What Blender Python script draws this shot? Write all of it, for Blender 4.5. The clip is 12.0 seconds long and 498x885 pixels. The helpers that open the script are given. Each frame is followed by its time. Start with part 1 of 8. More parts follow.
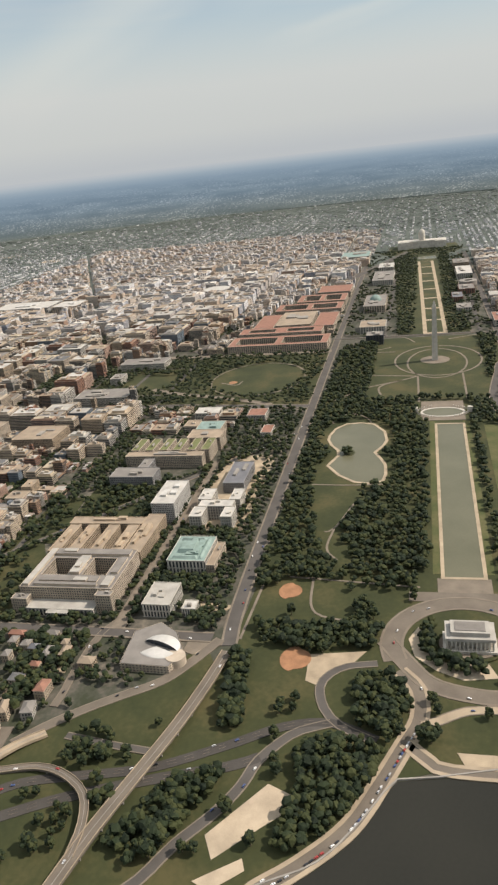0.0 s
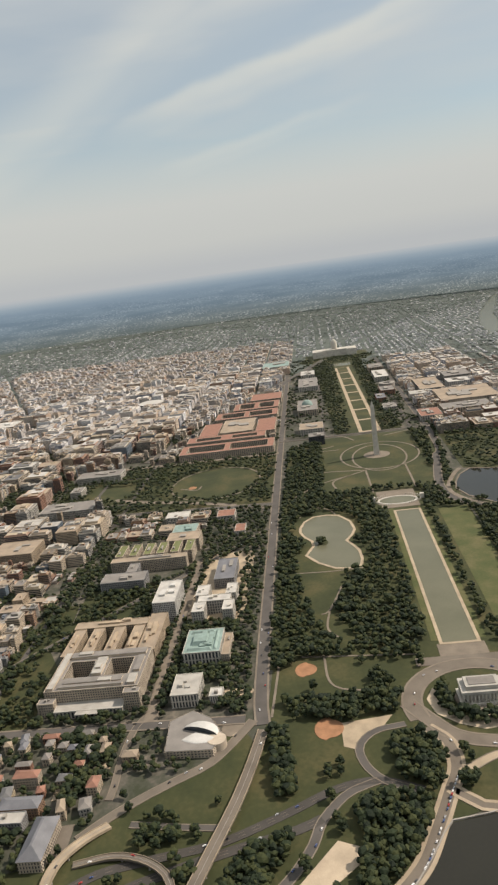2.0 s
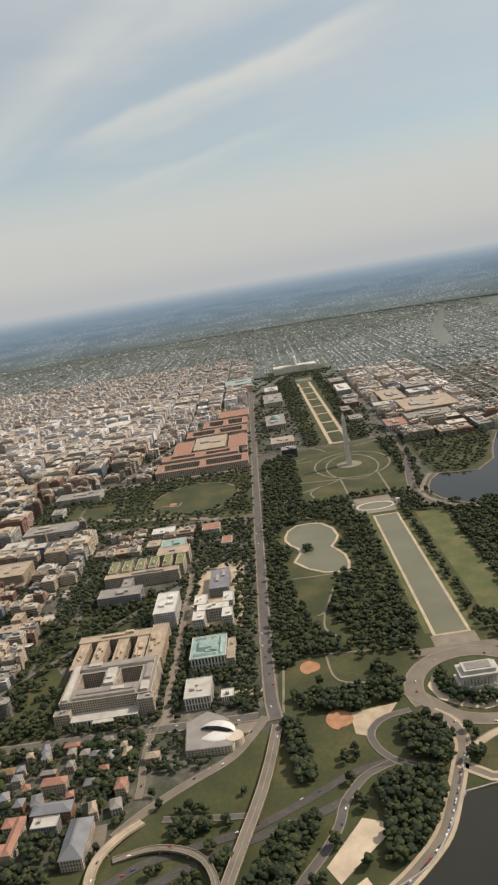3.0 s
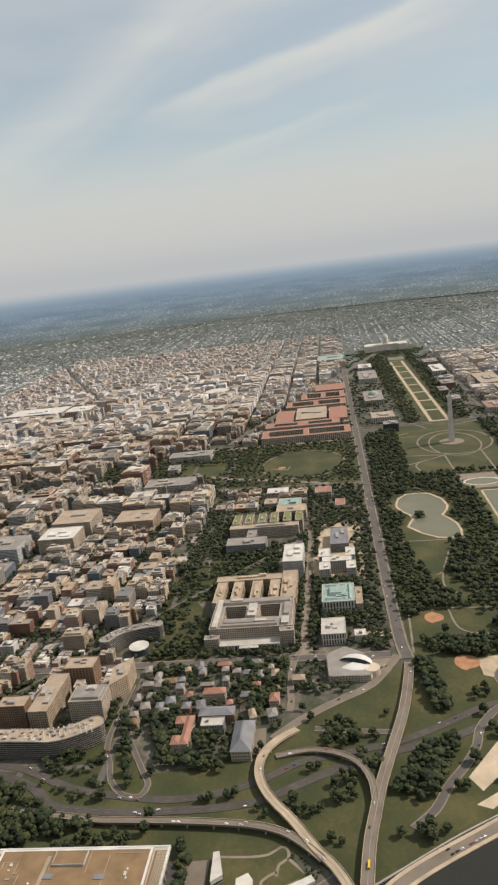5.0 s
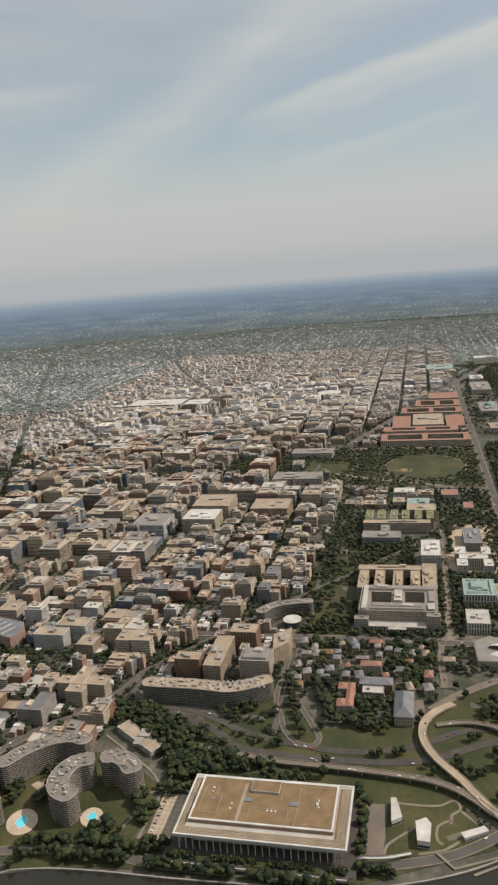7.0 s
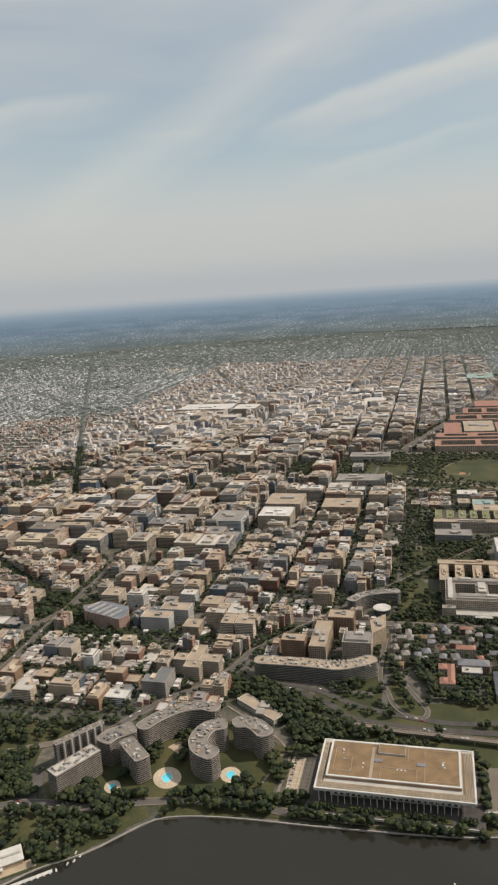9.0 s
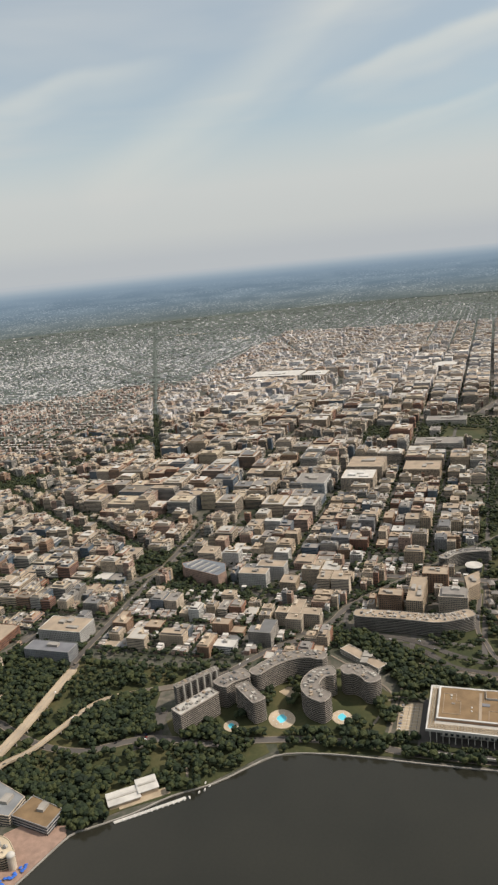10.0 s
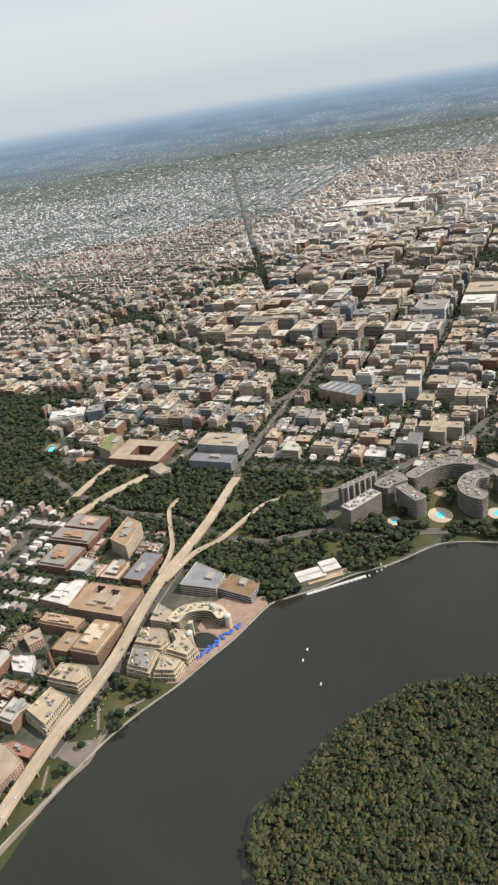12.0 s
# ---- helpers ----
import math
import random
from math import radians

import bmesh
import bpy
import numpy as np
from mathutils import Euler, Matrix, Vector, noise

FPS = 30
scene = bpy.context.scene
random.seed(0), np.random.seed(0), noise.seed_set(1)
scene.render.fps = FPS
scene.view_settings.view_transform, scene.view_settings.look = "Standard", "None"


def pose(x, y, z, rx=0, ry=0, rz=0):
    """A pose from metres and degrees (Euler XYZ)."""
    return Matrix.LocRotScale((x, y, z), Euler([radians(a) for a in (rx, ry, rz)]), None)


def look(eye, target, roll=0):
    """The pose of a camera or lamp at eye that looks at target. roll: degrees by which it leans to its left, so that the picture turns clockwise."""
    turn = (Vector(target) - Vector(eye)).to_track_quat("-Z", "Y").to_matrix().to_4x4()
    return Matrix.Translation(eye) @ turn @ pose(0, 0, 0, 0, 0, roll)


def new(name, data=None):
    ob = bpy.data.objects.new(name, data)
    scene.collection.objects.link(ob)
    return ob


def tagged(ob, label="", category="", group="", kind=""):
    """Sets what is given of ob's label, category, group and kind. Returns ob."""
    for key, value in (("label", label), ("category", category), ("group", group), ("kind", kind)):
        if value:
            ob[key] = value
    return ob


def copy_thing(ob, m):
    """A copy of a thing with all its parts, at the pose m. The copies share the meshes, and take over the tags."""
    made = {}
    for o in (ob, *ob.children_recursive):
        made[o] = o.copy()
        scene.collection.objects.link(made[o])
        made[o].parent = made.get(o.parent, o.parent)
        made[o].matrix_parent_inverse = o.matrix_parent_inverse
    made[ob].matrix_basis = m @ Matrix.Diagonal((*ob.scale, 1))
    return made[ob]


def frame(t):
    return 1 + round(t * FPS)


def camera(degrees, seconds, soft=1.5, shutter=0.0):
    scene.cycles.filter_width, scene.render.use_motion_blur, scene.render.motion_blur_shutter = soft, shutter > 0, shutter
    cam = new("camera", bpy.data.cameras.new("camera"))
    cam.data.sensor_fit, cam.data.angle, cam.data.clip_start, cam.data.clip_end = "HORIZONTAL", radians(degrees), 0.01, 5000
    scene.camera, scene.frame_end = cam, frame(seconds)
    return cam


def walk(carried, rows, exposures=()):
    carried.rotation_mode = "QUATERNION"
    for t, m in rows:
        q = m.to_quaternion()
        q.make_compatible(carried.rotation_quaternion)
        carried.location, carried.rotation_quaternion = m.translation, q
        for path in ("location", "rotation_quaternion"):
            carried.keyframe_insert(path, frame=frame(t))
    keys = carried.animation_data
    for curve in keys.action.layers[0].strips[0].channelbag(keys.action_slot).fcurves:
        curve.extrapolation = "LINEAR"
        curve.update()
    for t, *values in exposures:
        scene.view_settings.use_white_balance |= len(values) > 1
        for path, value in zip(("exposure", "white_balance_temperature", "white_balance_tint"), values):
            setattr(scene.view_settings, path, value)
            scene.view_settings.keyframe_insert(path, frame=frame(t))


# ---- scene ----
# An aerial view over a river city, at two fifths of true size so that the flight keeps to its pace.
# All plans below are in true metres, x east and y north of the memorial at the head of the long pool.
S = 0.4
cam = camera(36.93, 12.0, 2.4)
PATH = [
    (0, (-318.18, 17.61, 238.31), (-227.905, 41.061, 202.254), -6.50),
    (0.5, (-331.31, 30.16, 241.48), (-239.115, 46.205, 206.230), -6.83),
    (1, (-344.49, 42.94, 244.54), (-250.736, 54.751, 211.820), -6.23),
    (1.5, (-357.71, 55.93, 247.51), (-262.185, 67.875, 220.458), -7.15),
    (2, (-370.98, 69.11, 250.37), (-274.338, 79.290, 226.785), -7.96),
    (2.5, (-384.30, 82.46, 253.13), (-286.909, 87.858, 231.069), -9.23),
    (2.7, (-389.63, 87.83, 254.20), (-292.164, 91.427, 232.139), -9.47),
    (4.3, (-432.59, 131.52, 262.15), (-335.506, 138.295, 239.156), -8.40),
    (4.5, (-437.99, 137.04, 263.06), (-341.087, 145.120, 239.730), -8.12),
    (5, (-451.52, 150.87, 265.25), (-355.254, 163.284, 241.208), -6.91),
    (5.5, (-465.10, 164.74, 267.33), (-369.374, 180.328, 242.951), -5.63),
    (6, (-478.71, 178.61, 269.28), (-383.401, 196.431, 244.821), -4.35),
    (6.5, (-492.37, 192.47, 271.11), (-397.277, 212.043, 247.134), -3.74),
    (7, (-506.07, 206.30, 272.81), (-411.321, 228.923, 250.190), -4.45),
    (7.5, (-519.80, 220.06, 274.38), (-425.402, 245.254, 253.068), -4.97),
    (7.7, (-525.31, 225.55, 274.97), (-431.080, 251.529, 253.850), -4.90),
    (9.5, (-575.15, 274.11, 279.32), (-480.606, 298.592, 257.798), -3.57),
    (9.8, (-583.50, 282.02, 279.86), (-490.008, 309.540, 257.462), -4.10),
    (10, (-589.08, 287.25, 280.20), (-497.562, 318.961, 255.310), -5.53),
    (10.5, (-603.05, 300.20, 280.94), (-517.051, 339.439, 248.300), -8.43),
    (11, (-617.05, 312.94, 281.54), (-533.169, 351.489, 243.097), -9.21),
    (11.3, (-625.47, 320.47, 281.82), (-542.420, 358.285, 240.928), -8.94),
    (11.5, (-631.10, 325.44, 281.98), (-548.470, 362.808, 239.829), -9.20),
    (12, (-645.17, 337.68, 282.27), (-564.127, 377.008, 238.857), -8.88),
]
walk(cam, [(t, look(eye, target, roll)) for t, eye, target, roll in PATH], exposures=[(0, 0.16, 6250, 12), (2.5, 0.07, 6400, 12), (4.5, 0.12, 6350, 13), (6, 0.06, 6360, 13), (7.5, -0.07, 6260, 12), (9.5, 0.05, 6260, 12), (10.5, 0.18, 6100, 11), (12, 0.42, 5950, 11)])

# ---- sky, sun ----
SUN_AZ, SUN_EL = 164.0, 46.0
world = bpy.data.worlds.new("sky")
scene.world = world
world.use_nodes = True


def wire(nt, a, ao, b, bi):
    nt.links.new(a.outputs[ao], b.inputs[bi])


def ramp_node(nt, stops):
    n = nt.nodes.new("ShaderNodeValToRGB")
    while len(n.color_ramp.elements) < len(stops):
        n.color_ramp.elements.new(0.5)
    for e, (p, c) in zip(n.color_ramp.elements, stops):
        e.position = p
        e.color = (*c, 1) if len(c) == 3 else c
    return n


def make_sky():
    nt = world.node_tree
    nt.nodes.clear()
    out = nt.nodes.new("ShaderNodeOutputWorld")
    bg = nt.nodes.new("ShaderNodeBackground")
    sky = nt.nodes.new("ShaderNodeTexSky")
    sky.sky_type, sky.sun_disc = "NISHITA", False
    sky.sun_elevation, sky.sun_rotation = radians(SUN_EL), radians(SUN_AZ)
    sky.altitude, sky.air_density, sky.dust_density, sky.ozone_density = 200, 1.0, 0.8, 1.2
    # thin high cloud and summer murk, drawn out along one direction
    co = nt.nodes.new("ShaderNodeTexCoord")
    mp = nt.nodes.new("ShaderNodeMapping")
    mp.inputs["Rotation"].default_value = (radians(-36), radians(0), radians(8))
    mp.inputs["Scale"].default_value = (1.1, 1.0, 6.5)
    nz = nt.nodes.new("ShaderNodeTexNoise")
    nz.inputs["Scale"].default_value, nz.inputs["Detail"].default_value = 1.5, 4.0
    nz.inputs["Roughness"].default_value, nz.inputs["Distortion"].default_value = 0.5, 0.35
    cov = ramp_node(nt, [(0.36, (0.52,) * 3), (0.50, (0.70,) * 3), (0.64, (0.92,) * 3)])
    sep = nt.nodes.new("ShaderNodeSeparateXYZ")
    low = ramp_node(nt, [(0.0, (1.0,) * 3), (0.08, (0.97,) * 3), (0.24, (0.0,) * 3)])
    big = nt.nodes.new("ShaderNodeMath")
    big.operation = "MAXIMUM"
    # the last stop, high overhead out of view, is brightened to add fill light
    cloud = ramp_node(nt, [(0.0, (5.0, 5.15, 5.05)), (0.03, (5.72, 5.78, 5.38)), (0.08, (6.07, 6.12, 5.66)), (0.3, (6.32, 6.42, 6.03)), (1.0, (11.0, 11.0, 10.7))])
    mix = nt.nodes.new("ShaderNodeMix")
    mix.data_type = "RGBA"
    wire(nt, co, "Generated", mp, "Vector")
    wire(nt, mp, "Vector", nz, "Vector")
    wire(nt, nz, "Fac", cov, "Fac")
    wire(nt, co, "Generated", sep, "Vector")
    wire(nt, sep, "Z", low, "Fac")
    wire(nt, sep, "Z", cloud, "Fac")
    wire(nt, cov, "Color", big, 0)
    wire(nt, low, "Color", big, 1)
    # single cirrus bands: each lies along a great circle, with a sharp upper and a soft lower edge
    wob = nt.nodes.new("ShaderNodeTexNoise")
    wob.inputs["Scale"].default_value, wob.inputs["Detail"].default_value = 5.0, 4.0
    wire(nt, co, "Generated", wob, "Vector")

    def vec(op, a, b, scale=None):
        q = nt.nodes.new("ShaderNodeVectorMath")
        q.operation = op
        nt.links.new(a, q.inputs[0])
        if scale is not None:
            q.inputs["Scale"].default_value = scale
        elif isinstance(b, tuple):
            q.inputs[1].default_value = b
        else:
            nt.links.new(b, q.inputs[1])
        return q

    def calc(op, a, b, c=None):
        q = nt.nodes.new("ShaderNodeMath")
        q.operation = op
        for i, v in enumerate((a, b, c)):
            if isinstance(v, (int, float)):
                q.inputs[i].default_value = v
            elif v is not None:
                nt.links.new(v, q.inputs[i])
        return q.outputs[0]

    warp = vec("SCALE", vec("SUBTRACT", wob.outputs["Color"], (0.5, 0.5, 0.5)).outputs[0], None, 0.045)
    bent = vec("ADD", co.outputs["Generated"], warp.outputs[0]).outputs[0]
    total = None
    for normal, mid, reach, upper, lower, amount in (((0.223, -0.224, -0.949), (0.977, -0.010, 0.212), 14, 0.012, 0.038, 0.22), ((0.303, -0.404, -0.863), (0.942, 0.265, 0.207), 16, 0.05, 0.05, 0.16), ((0.276, -0.084, -0.957), (0.84, 0.49, 0.21), 11, 0.015, 0.04, 0.20), ((0.151, -0.15, -0.977), (0.988, 0.043, 0.146), 8, 0.01, 0.02, 0.12), ((0.29, -0.30, -0.91), (0.96, 0.05, 0.28), 14, 0.03, 0.05, 0.12)):
        across = calc("MULTIPLY_ADD", vec("DOT_PRODUCT", bent, normal).outputs["Value"], 5.0, 0.5)
        edge = ramp_node(nt, [(0.5 - 5 * upper, (0.0,) * 3), (0.5, (1.0,) * 3), (0.5 + 5 * lower * 0.5, (0.45,) * 3), (0.5 + 5 * lower, (0.0,) * 3)])
        edge.color_ramp.interpolation = "EASE"
        nt.links.new(across, edge.inputs["Fac"])
        end = ramp_node(nt, [(math.cos(radians(reach)), (0.0,) * 3), (math.cos(radians(reach * 0.45)), (1.0,) * 3)])
        nt.links.new(vec("DOT_PRODUCT", co.outputs["Generated"], mid).outputs["Value"], end.inputs["Fac"])
        one = calc("MULTIPLY", calc("MULTIPLY", edge.outputs["Color"], end.outputs["Color"]), amount)
        total = one if total is None else calc("MAXIMUM", total, one)
    cover = calc("MINIMUM", calc("ADD", big.outputs[0], total), 1.0)
    nt.links.new(cover, mix.inputs["Factor"])
    # summer murk turns the blue a little greener
    hue = nt.nodes.new("ShaderNodeMix")
    hue.data_type, hue.blend_type = "RGBA", "MULTIPLY"
    hue.inputs["Factor"].default_value, hue.inputs["B"].default_value = 1.0, (0.965, 1.11, 1.03, 1)
    nt.links.new(sky.outputs["Color"], hue.inputs["A"])
    nt.links.new(hue.outputs["Result"], mix.inputs["A"])
    nt.links.new(cloud.outputs["Color"], mix.inputs["B"])
    glow = nt.nodes.new("ShaderNodeMix")
    glow.data_type, glow.blend_type = "RGBA", "ADD"
    nt.links.new(total, glow.inputs["Factor"])
    nt.links.new(mix.outputs["Result"], glow.inputs["A"])
    glow.inputs["B"].default_value = (2.7, 2.35, 1.1, 1)
    nt.links.new(glow.outputs["Result"], bg.inputs["Color"])
    bg.inputs["Strength"].default_value = 0.092
    wire(nt, bg, "Background", out, "Surface")


make_sky()
sun = new("sun", bpy.data.lights.new("sun", "SUN"))
sun.data.energy, sun.data.angle, sun.data.color = 5.0, radians(0.8), (1.0, 0.88, 0.73)
_a, _e = radians(SUN_AZ), radians(SUN_EL)
sun.matrix_world = look((1500, 0, 900), (1500 - math.sin(_a) * math.cos(_e), -math.cos(_a) * math.cos(_e), 900 - math.sin(_e)))

# ---- materials ----


def material(name, stops, rough=0.85, scale=0.05, fine=0.6, bump=0.2, metal=0.0, by="", grain=0.25, spec=0.4):
    """A surface whose colour wanders over stops, at two sizes. by: 'island' or 'object' adds a tone for each piece."""
    m = bpy.data.materials.new(name)
    m.use_nodes = True
    nt = m.node_tree
    b = nt.nodes["Principled BSDF"]
    b.inputs["Roughness"].default_value, b.inputs["Metallic"].default_value = rough, metal
    b.inputs["Specular IOR Level"].default_value = spec
    geo = nt.nodes.new("ShaderNodeNewGeometry")
    n1, n2 = (nt.nodes.new("ShaderNodeTexNoise") for _ in "ab")
    n1.inputs["Scale"].default_value, n1.inputs["Detail"].default_value = scale / S, 3
    n2.inputs["Scale"].default_value, n2.inputs["Detail"].default_value = fine / S, 2
    wire(nt, geo, "Position", n1, "Vector")
    wire(nt, geo, "Position", n2, "Vector")
    mx = nt.nodes.new("ShaderNodeMath")
    mx.operation, mx.inputs[1].default_value = "MULTIPLY_ADD", grain
    off = nt.nodes.new("ShaderNodeMath")
    off.operation, off.inputs[1].default_value = "SUBTRACT", grain / 2
    wire(nt, n2, "Fac", mx, 0)
    if by:
        src = geo if by == "island" else nt.nodes.new("ShaderNodeObjectInfo")
        tone = nt.nodes.new("ShaderNodeMath")
        tone.operation, tone.inputs[1].default_value = "MULTIPLY_ADD", 0.35
        sub = nt.nodes.new("ShaderNodeMath")
        sub.operation, sub.inputs[1].default_value = "SUBTRACT", 0.175
        wire(nt, n1, "Fac", sub, 0)
        wire(nt, sub, "Value", tone, 0)
        tone.inputs[1].default_value = 0.5
        wire(nt, src, "Random Per Island" if by == "island" else "Random", tone, 2)
        wire(nt, tone, "Value", mx, 2)
    else:
        wire(nt, n1, "Fac", mx, 2)
    wire(nt, mx, "Value", off, 0)
    r = ramp_node(nt, stops)
    wire(nt, off, "Value", r, "Fac")
    wire(nt, r, "Color", b, "Base Color")
    if bump:
        bp = nt.nodes.new("ShaderNodeBump")
        bp.inputs["Strength"].default_value, bp.inputs["Distance"].default_value = bump, 0.3
        wire(nt, n2, "Fac", bp, "Height")
        wire(nt, bp, "Normal", b, "Normal")
    return m


def spread(c, k=0.18):
    """Three stops round a colour."""
    return [(0.25, tuple(v * (1 - k) for v in c)), (0.5, c), (0.75, tuple(min(1, v * (1 + k)) for v in c))]


M = {}
for _n, _c, _r, _sc in (
    ("marble", (0.56, 0.52, 0.45), 0.6, 0.08), ("white", (0.56, 0.54, 0.50), 0.6, 0.05), ("limestone", (0.50, 0.42, 0.325), 0.85, 0.06),
    ("tan", (0.42, 0.33, 0.23), 0.9, 0.05), ("concrete", (0.30, 0.275, 0.24), 0.9, 0.05), ("grey", (0.30, 0.29, 0.28), 0.9, 0.05),
    ("brick", (0.27, 0.14, 0.09), 0.9, 0.05), ("brown", (0.30, 0.19, 0.12), 0.9, 0.05), ("dark", (0.05, 0.05, 0.055), 0.5, 0.05),
    ("copper", (0.24, 0.32, 0.285), 0.7, 0.1), ("redtile", (0.285, 0.145, 0.10), 0.85, 0.08), ("slate", (0.17, 0.17, 0.18), 0.7, 0.06),
    ("roofgrey", (0.23, 0.21, 0.187), 0.9, 0.05), ("rooftan", (0.33, 0.262, 0.19), 0.95, 0.05), ("roofwhite", (0.50, 0.475, 0.43), 0.8, 0.06),
    ("roofbrown", (0.20, 0.132, 0.068), 0.95, 0.06), ("asphalt", (0.066, 0.059, 0.052), 0.95, 0.03), ("road", (0.098, 0.088, 0.078), 0.95, 0.03),
    ("deck", (0.165, 0.138, 0.108), 0.95, 0.03), ("pave", (0.205, 0.17, 0.13), 0.95, 0.05), ("gravel", (0.40, 0.32, 0.22), 0.95, 0.05),
    ("clay", (0.34, 0.175, 0.09), 0.95, 0.08), ("sand", (0.48, 0.39, 0.28), 0.95, 0.04), ("bark", (0.10, 0.075, 0.05), 0.95, 0.5),
    ("brickpave", (0.30, 0.20, 0.15), 0.95, 0.1), ("blue", (0.03, 0.12, 0.48), 0.7, 0.1), ("yellow", (0.62, 0.40, 0.04), 0.5, 0.1),
    ("deckpale", (0.38, 0.305, 0.215), 0.95, 0.04), ("balcony", (0.37, 0.325, 0.275), 0.85, 0.05), ("flatroof", (0.20, 0.175, 0.15), 0.9, 0.12), ("roofpale", (0.41, 0.385, 0.34), 0.9, 0.05), ("cream", (0.52, 0.43, 0.30), 0.9, 0.05), ("metalroof", (0.22, 0.225, 0.225), 0.45, 0.05), ("greenroof", (0.16, 0.17, 0.07), 0.95, 0.1), ("pink", (0.42, 0.285, 0.215), 0.9, 0.05), ("buff", (0.50, 0.405, 0.295), 0.9, 0.05), ("vent", (0.42, 0.35, 0.25), 0.9, 0.05), ("roofdark", (0.15, 0.148, 0.145), 0.9, 0.05), ("bluegrey", (0.155, 0.172, 0.19), 0.6, 0.05), ("rooforange", (0.30, 0.205, 0.122), 0.95, 0.05), ("rubber", (0.02, 0.02, 0.02), 0.9, 0.5),
):
    M[_n] = material(_n, spread(tuple(v * 0.8 for v in _c), 0.22), _r, _sc)
M["glass"] = material("window_glass", spread((0.035, 0.042, 0.050), 0.4), 0.18, 0.1, bump=0.0, spec=0.6)
M["glassblue"] = material("blue_glass", spread((0.05, 0.085, 0.12), 0.4), 0.15, 0.1, bump=0.0, spec=0.7)
M["grass"] = material("lawn", [(0.3, (0.023, 0.029, 0.008)), (0.5, (0.036, 0.040, 0.012)), (0.7, (0.066, 0.058, 0.021))], 0.95, 0.012, 0.15, 0.1, grain=0.3)
M["drygrass"] = material("dry_lawn", [(0.3, (0.047, 0.060, 0.017)), (0.5, (0.068, 0.073, 0.024)), (0.72, (0.106, 0.095, 0.041))], 0.95, 0.02, 0.2, 0.1, grain=0.3)
M["leaf"] = material("foliage", [(0.1, (0.008, 0.013, 0.007)), (0.4, (0.013, 0.020, 0.009)), (0.7, (0.020, 0.029, 0.012)), (0.95, (0.037, 0.043, 0.015))], 0.8, 0.08, 0.8, 0.4, by="island", grain=0.4, spec=0.2)
# far trees: haze put into the leaf colour, pale and bluish
M["leaf_far"] = material("hazed_foliage", [(0.1, (0.085, 0.10, 0.088)), (0.5, (0.10, 0.115, 0.103)), (0.9, (0.115, 0.13, 0.115))], 0.85, 0.02, 0.3, 0.4, by="island", grain=0.4, spec=0.2)
M["leaf_wood"] = material("island_foliage", [(0.05, (0.018, 0.027, 0.013)), (0.4, (0.026, 0.034, 0.014)), (0.72, (0.037, 0.042, 0.017)), (0.97, (0.061, 0.054, 0.021))], 0.8, 0.03, 0.8, 0.4, by="island", grain=0.4, spec=0.2)
M["ground"] = material("city_ground", [(0.3, (0.032, 0.037, 0.019)), (0.48, (0.056, 0.056, 0.040)), (0.62, (0.092, 0.082, 0.064)), (0.78, (0.160, 0.136, 0.104))], 0.95, 0.018, 0.12, 0.0, grain=0.5)
# leafy green ground, its colour lightened for haze to meet the backdrop
M["suburb"] = material("hazed_leafy_suburb", [(0.3, (0.050, 0.064, 0.052)), (0.5, (0.074, 0.088, 0.074)), (0.7, (0.115, 0.122, 0.108))], 0.95, 0.006, 0.05, 0.0, grain=0.5)
M["water"] = material("river_water", [(0.3, (0.015, 0.015, 0.011)), (0.7, (0.023, 0.022, 0.016))], 0.14, 0.004, 0.25, 0.05, spec=0.25)
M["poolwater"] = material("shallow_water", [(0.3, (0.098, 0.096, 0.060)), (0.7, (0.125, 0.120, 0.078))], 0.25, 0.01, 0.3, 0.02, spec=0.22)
M["swim"] = material("swimming_water", spread((0.10, 0.48, 0.58), 0.15), 0.08, 0.05, 0.5, 0.1)
M["shoal"] = material("shoal_water", [(0.3, (0.024, 0.022, 0.014)), (0.7, (0.046, 0.035, 0.020))], 0.16, 0.01, 0.25, 0.05, spec=0.35)


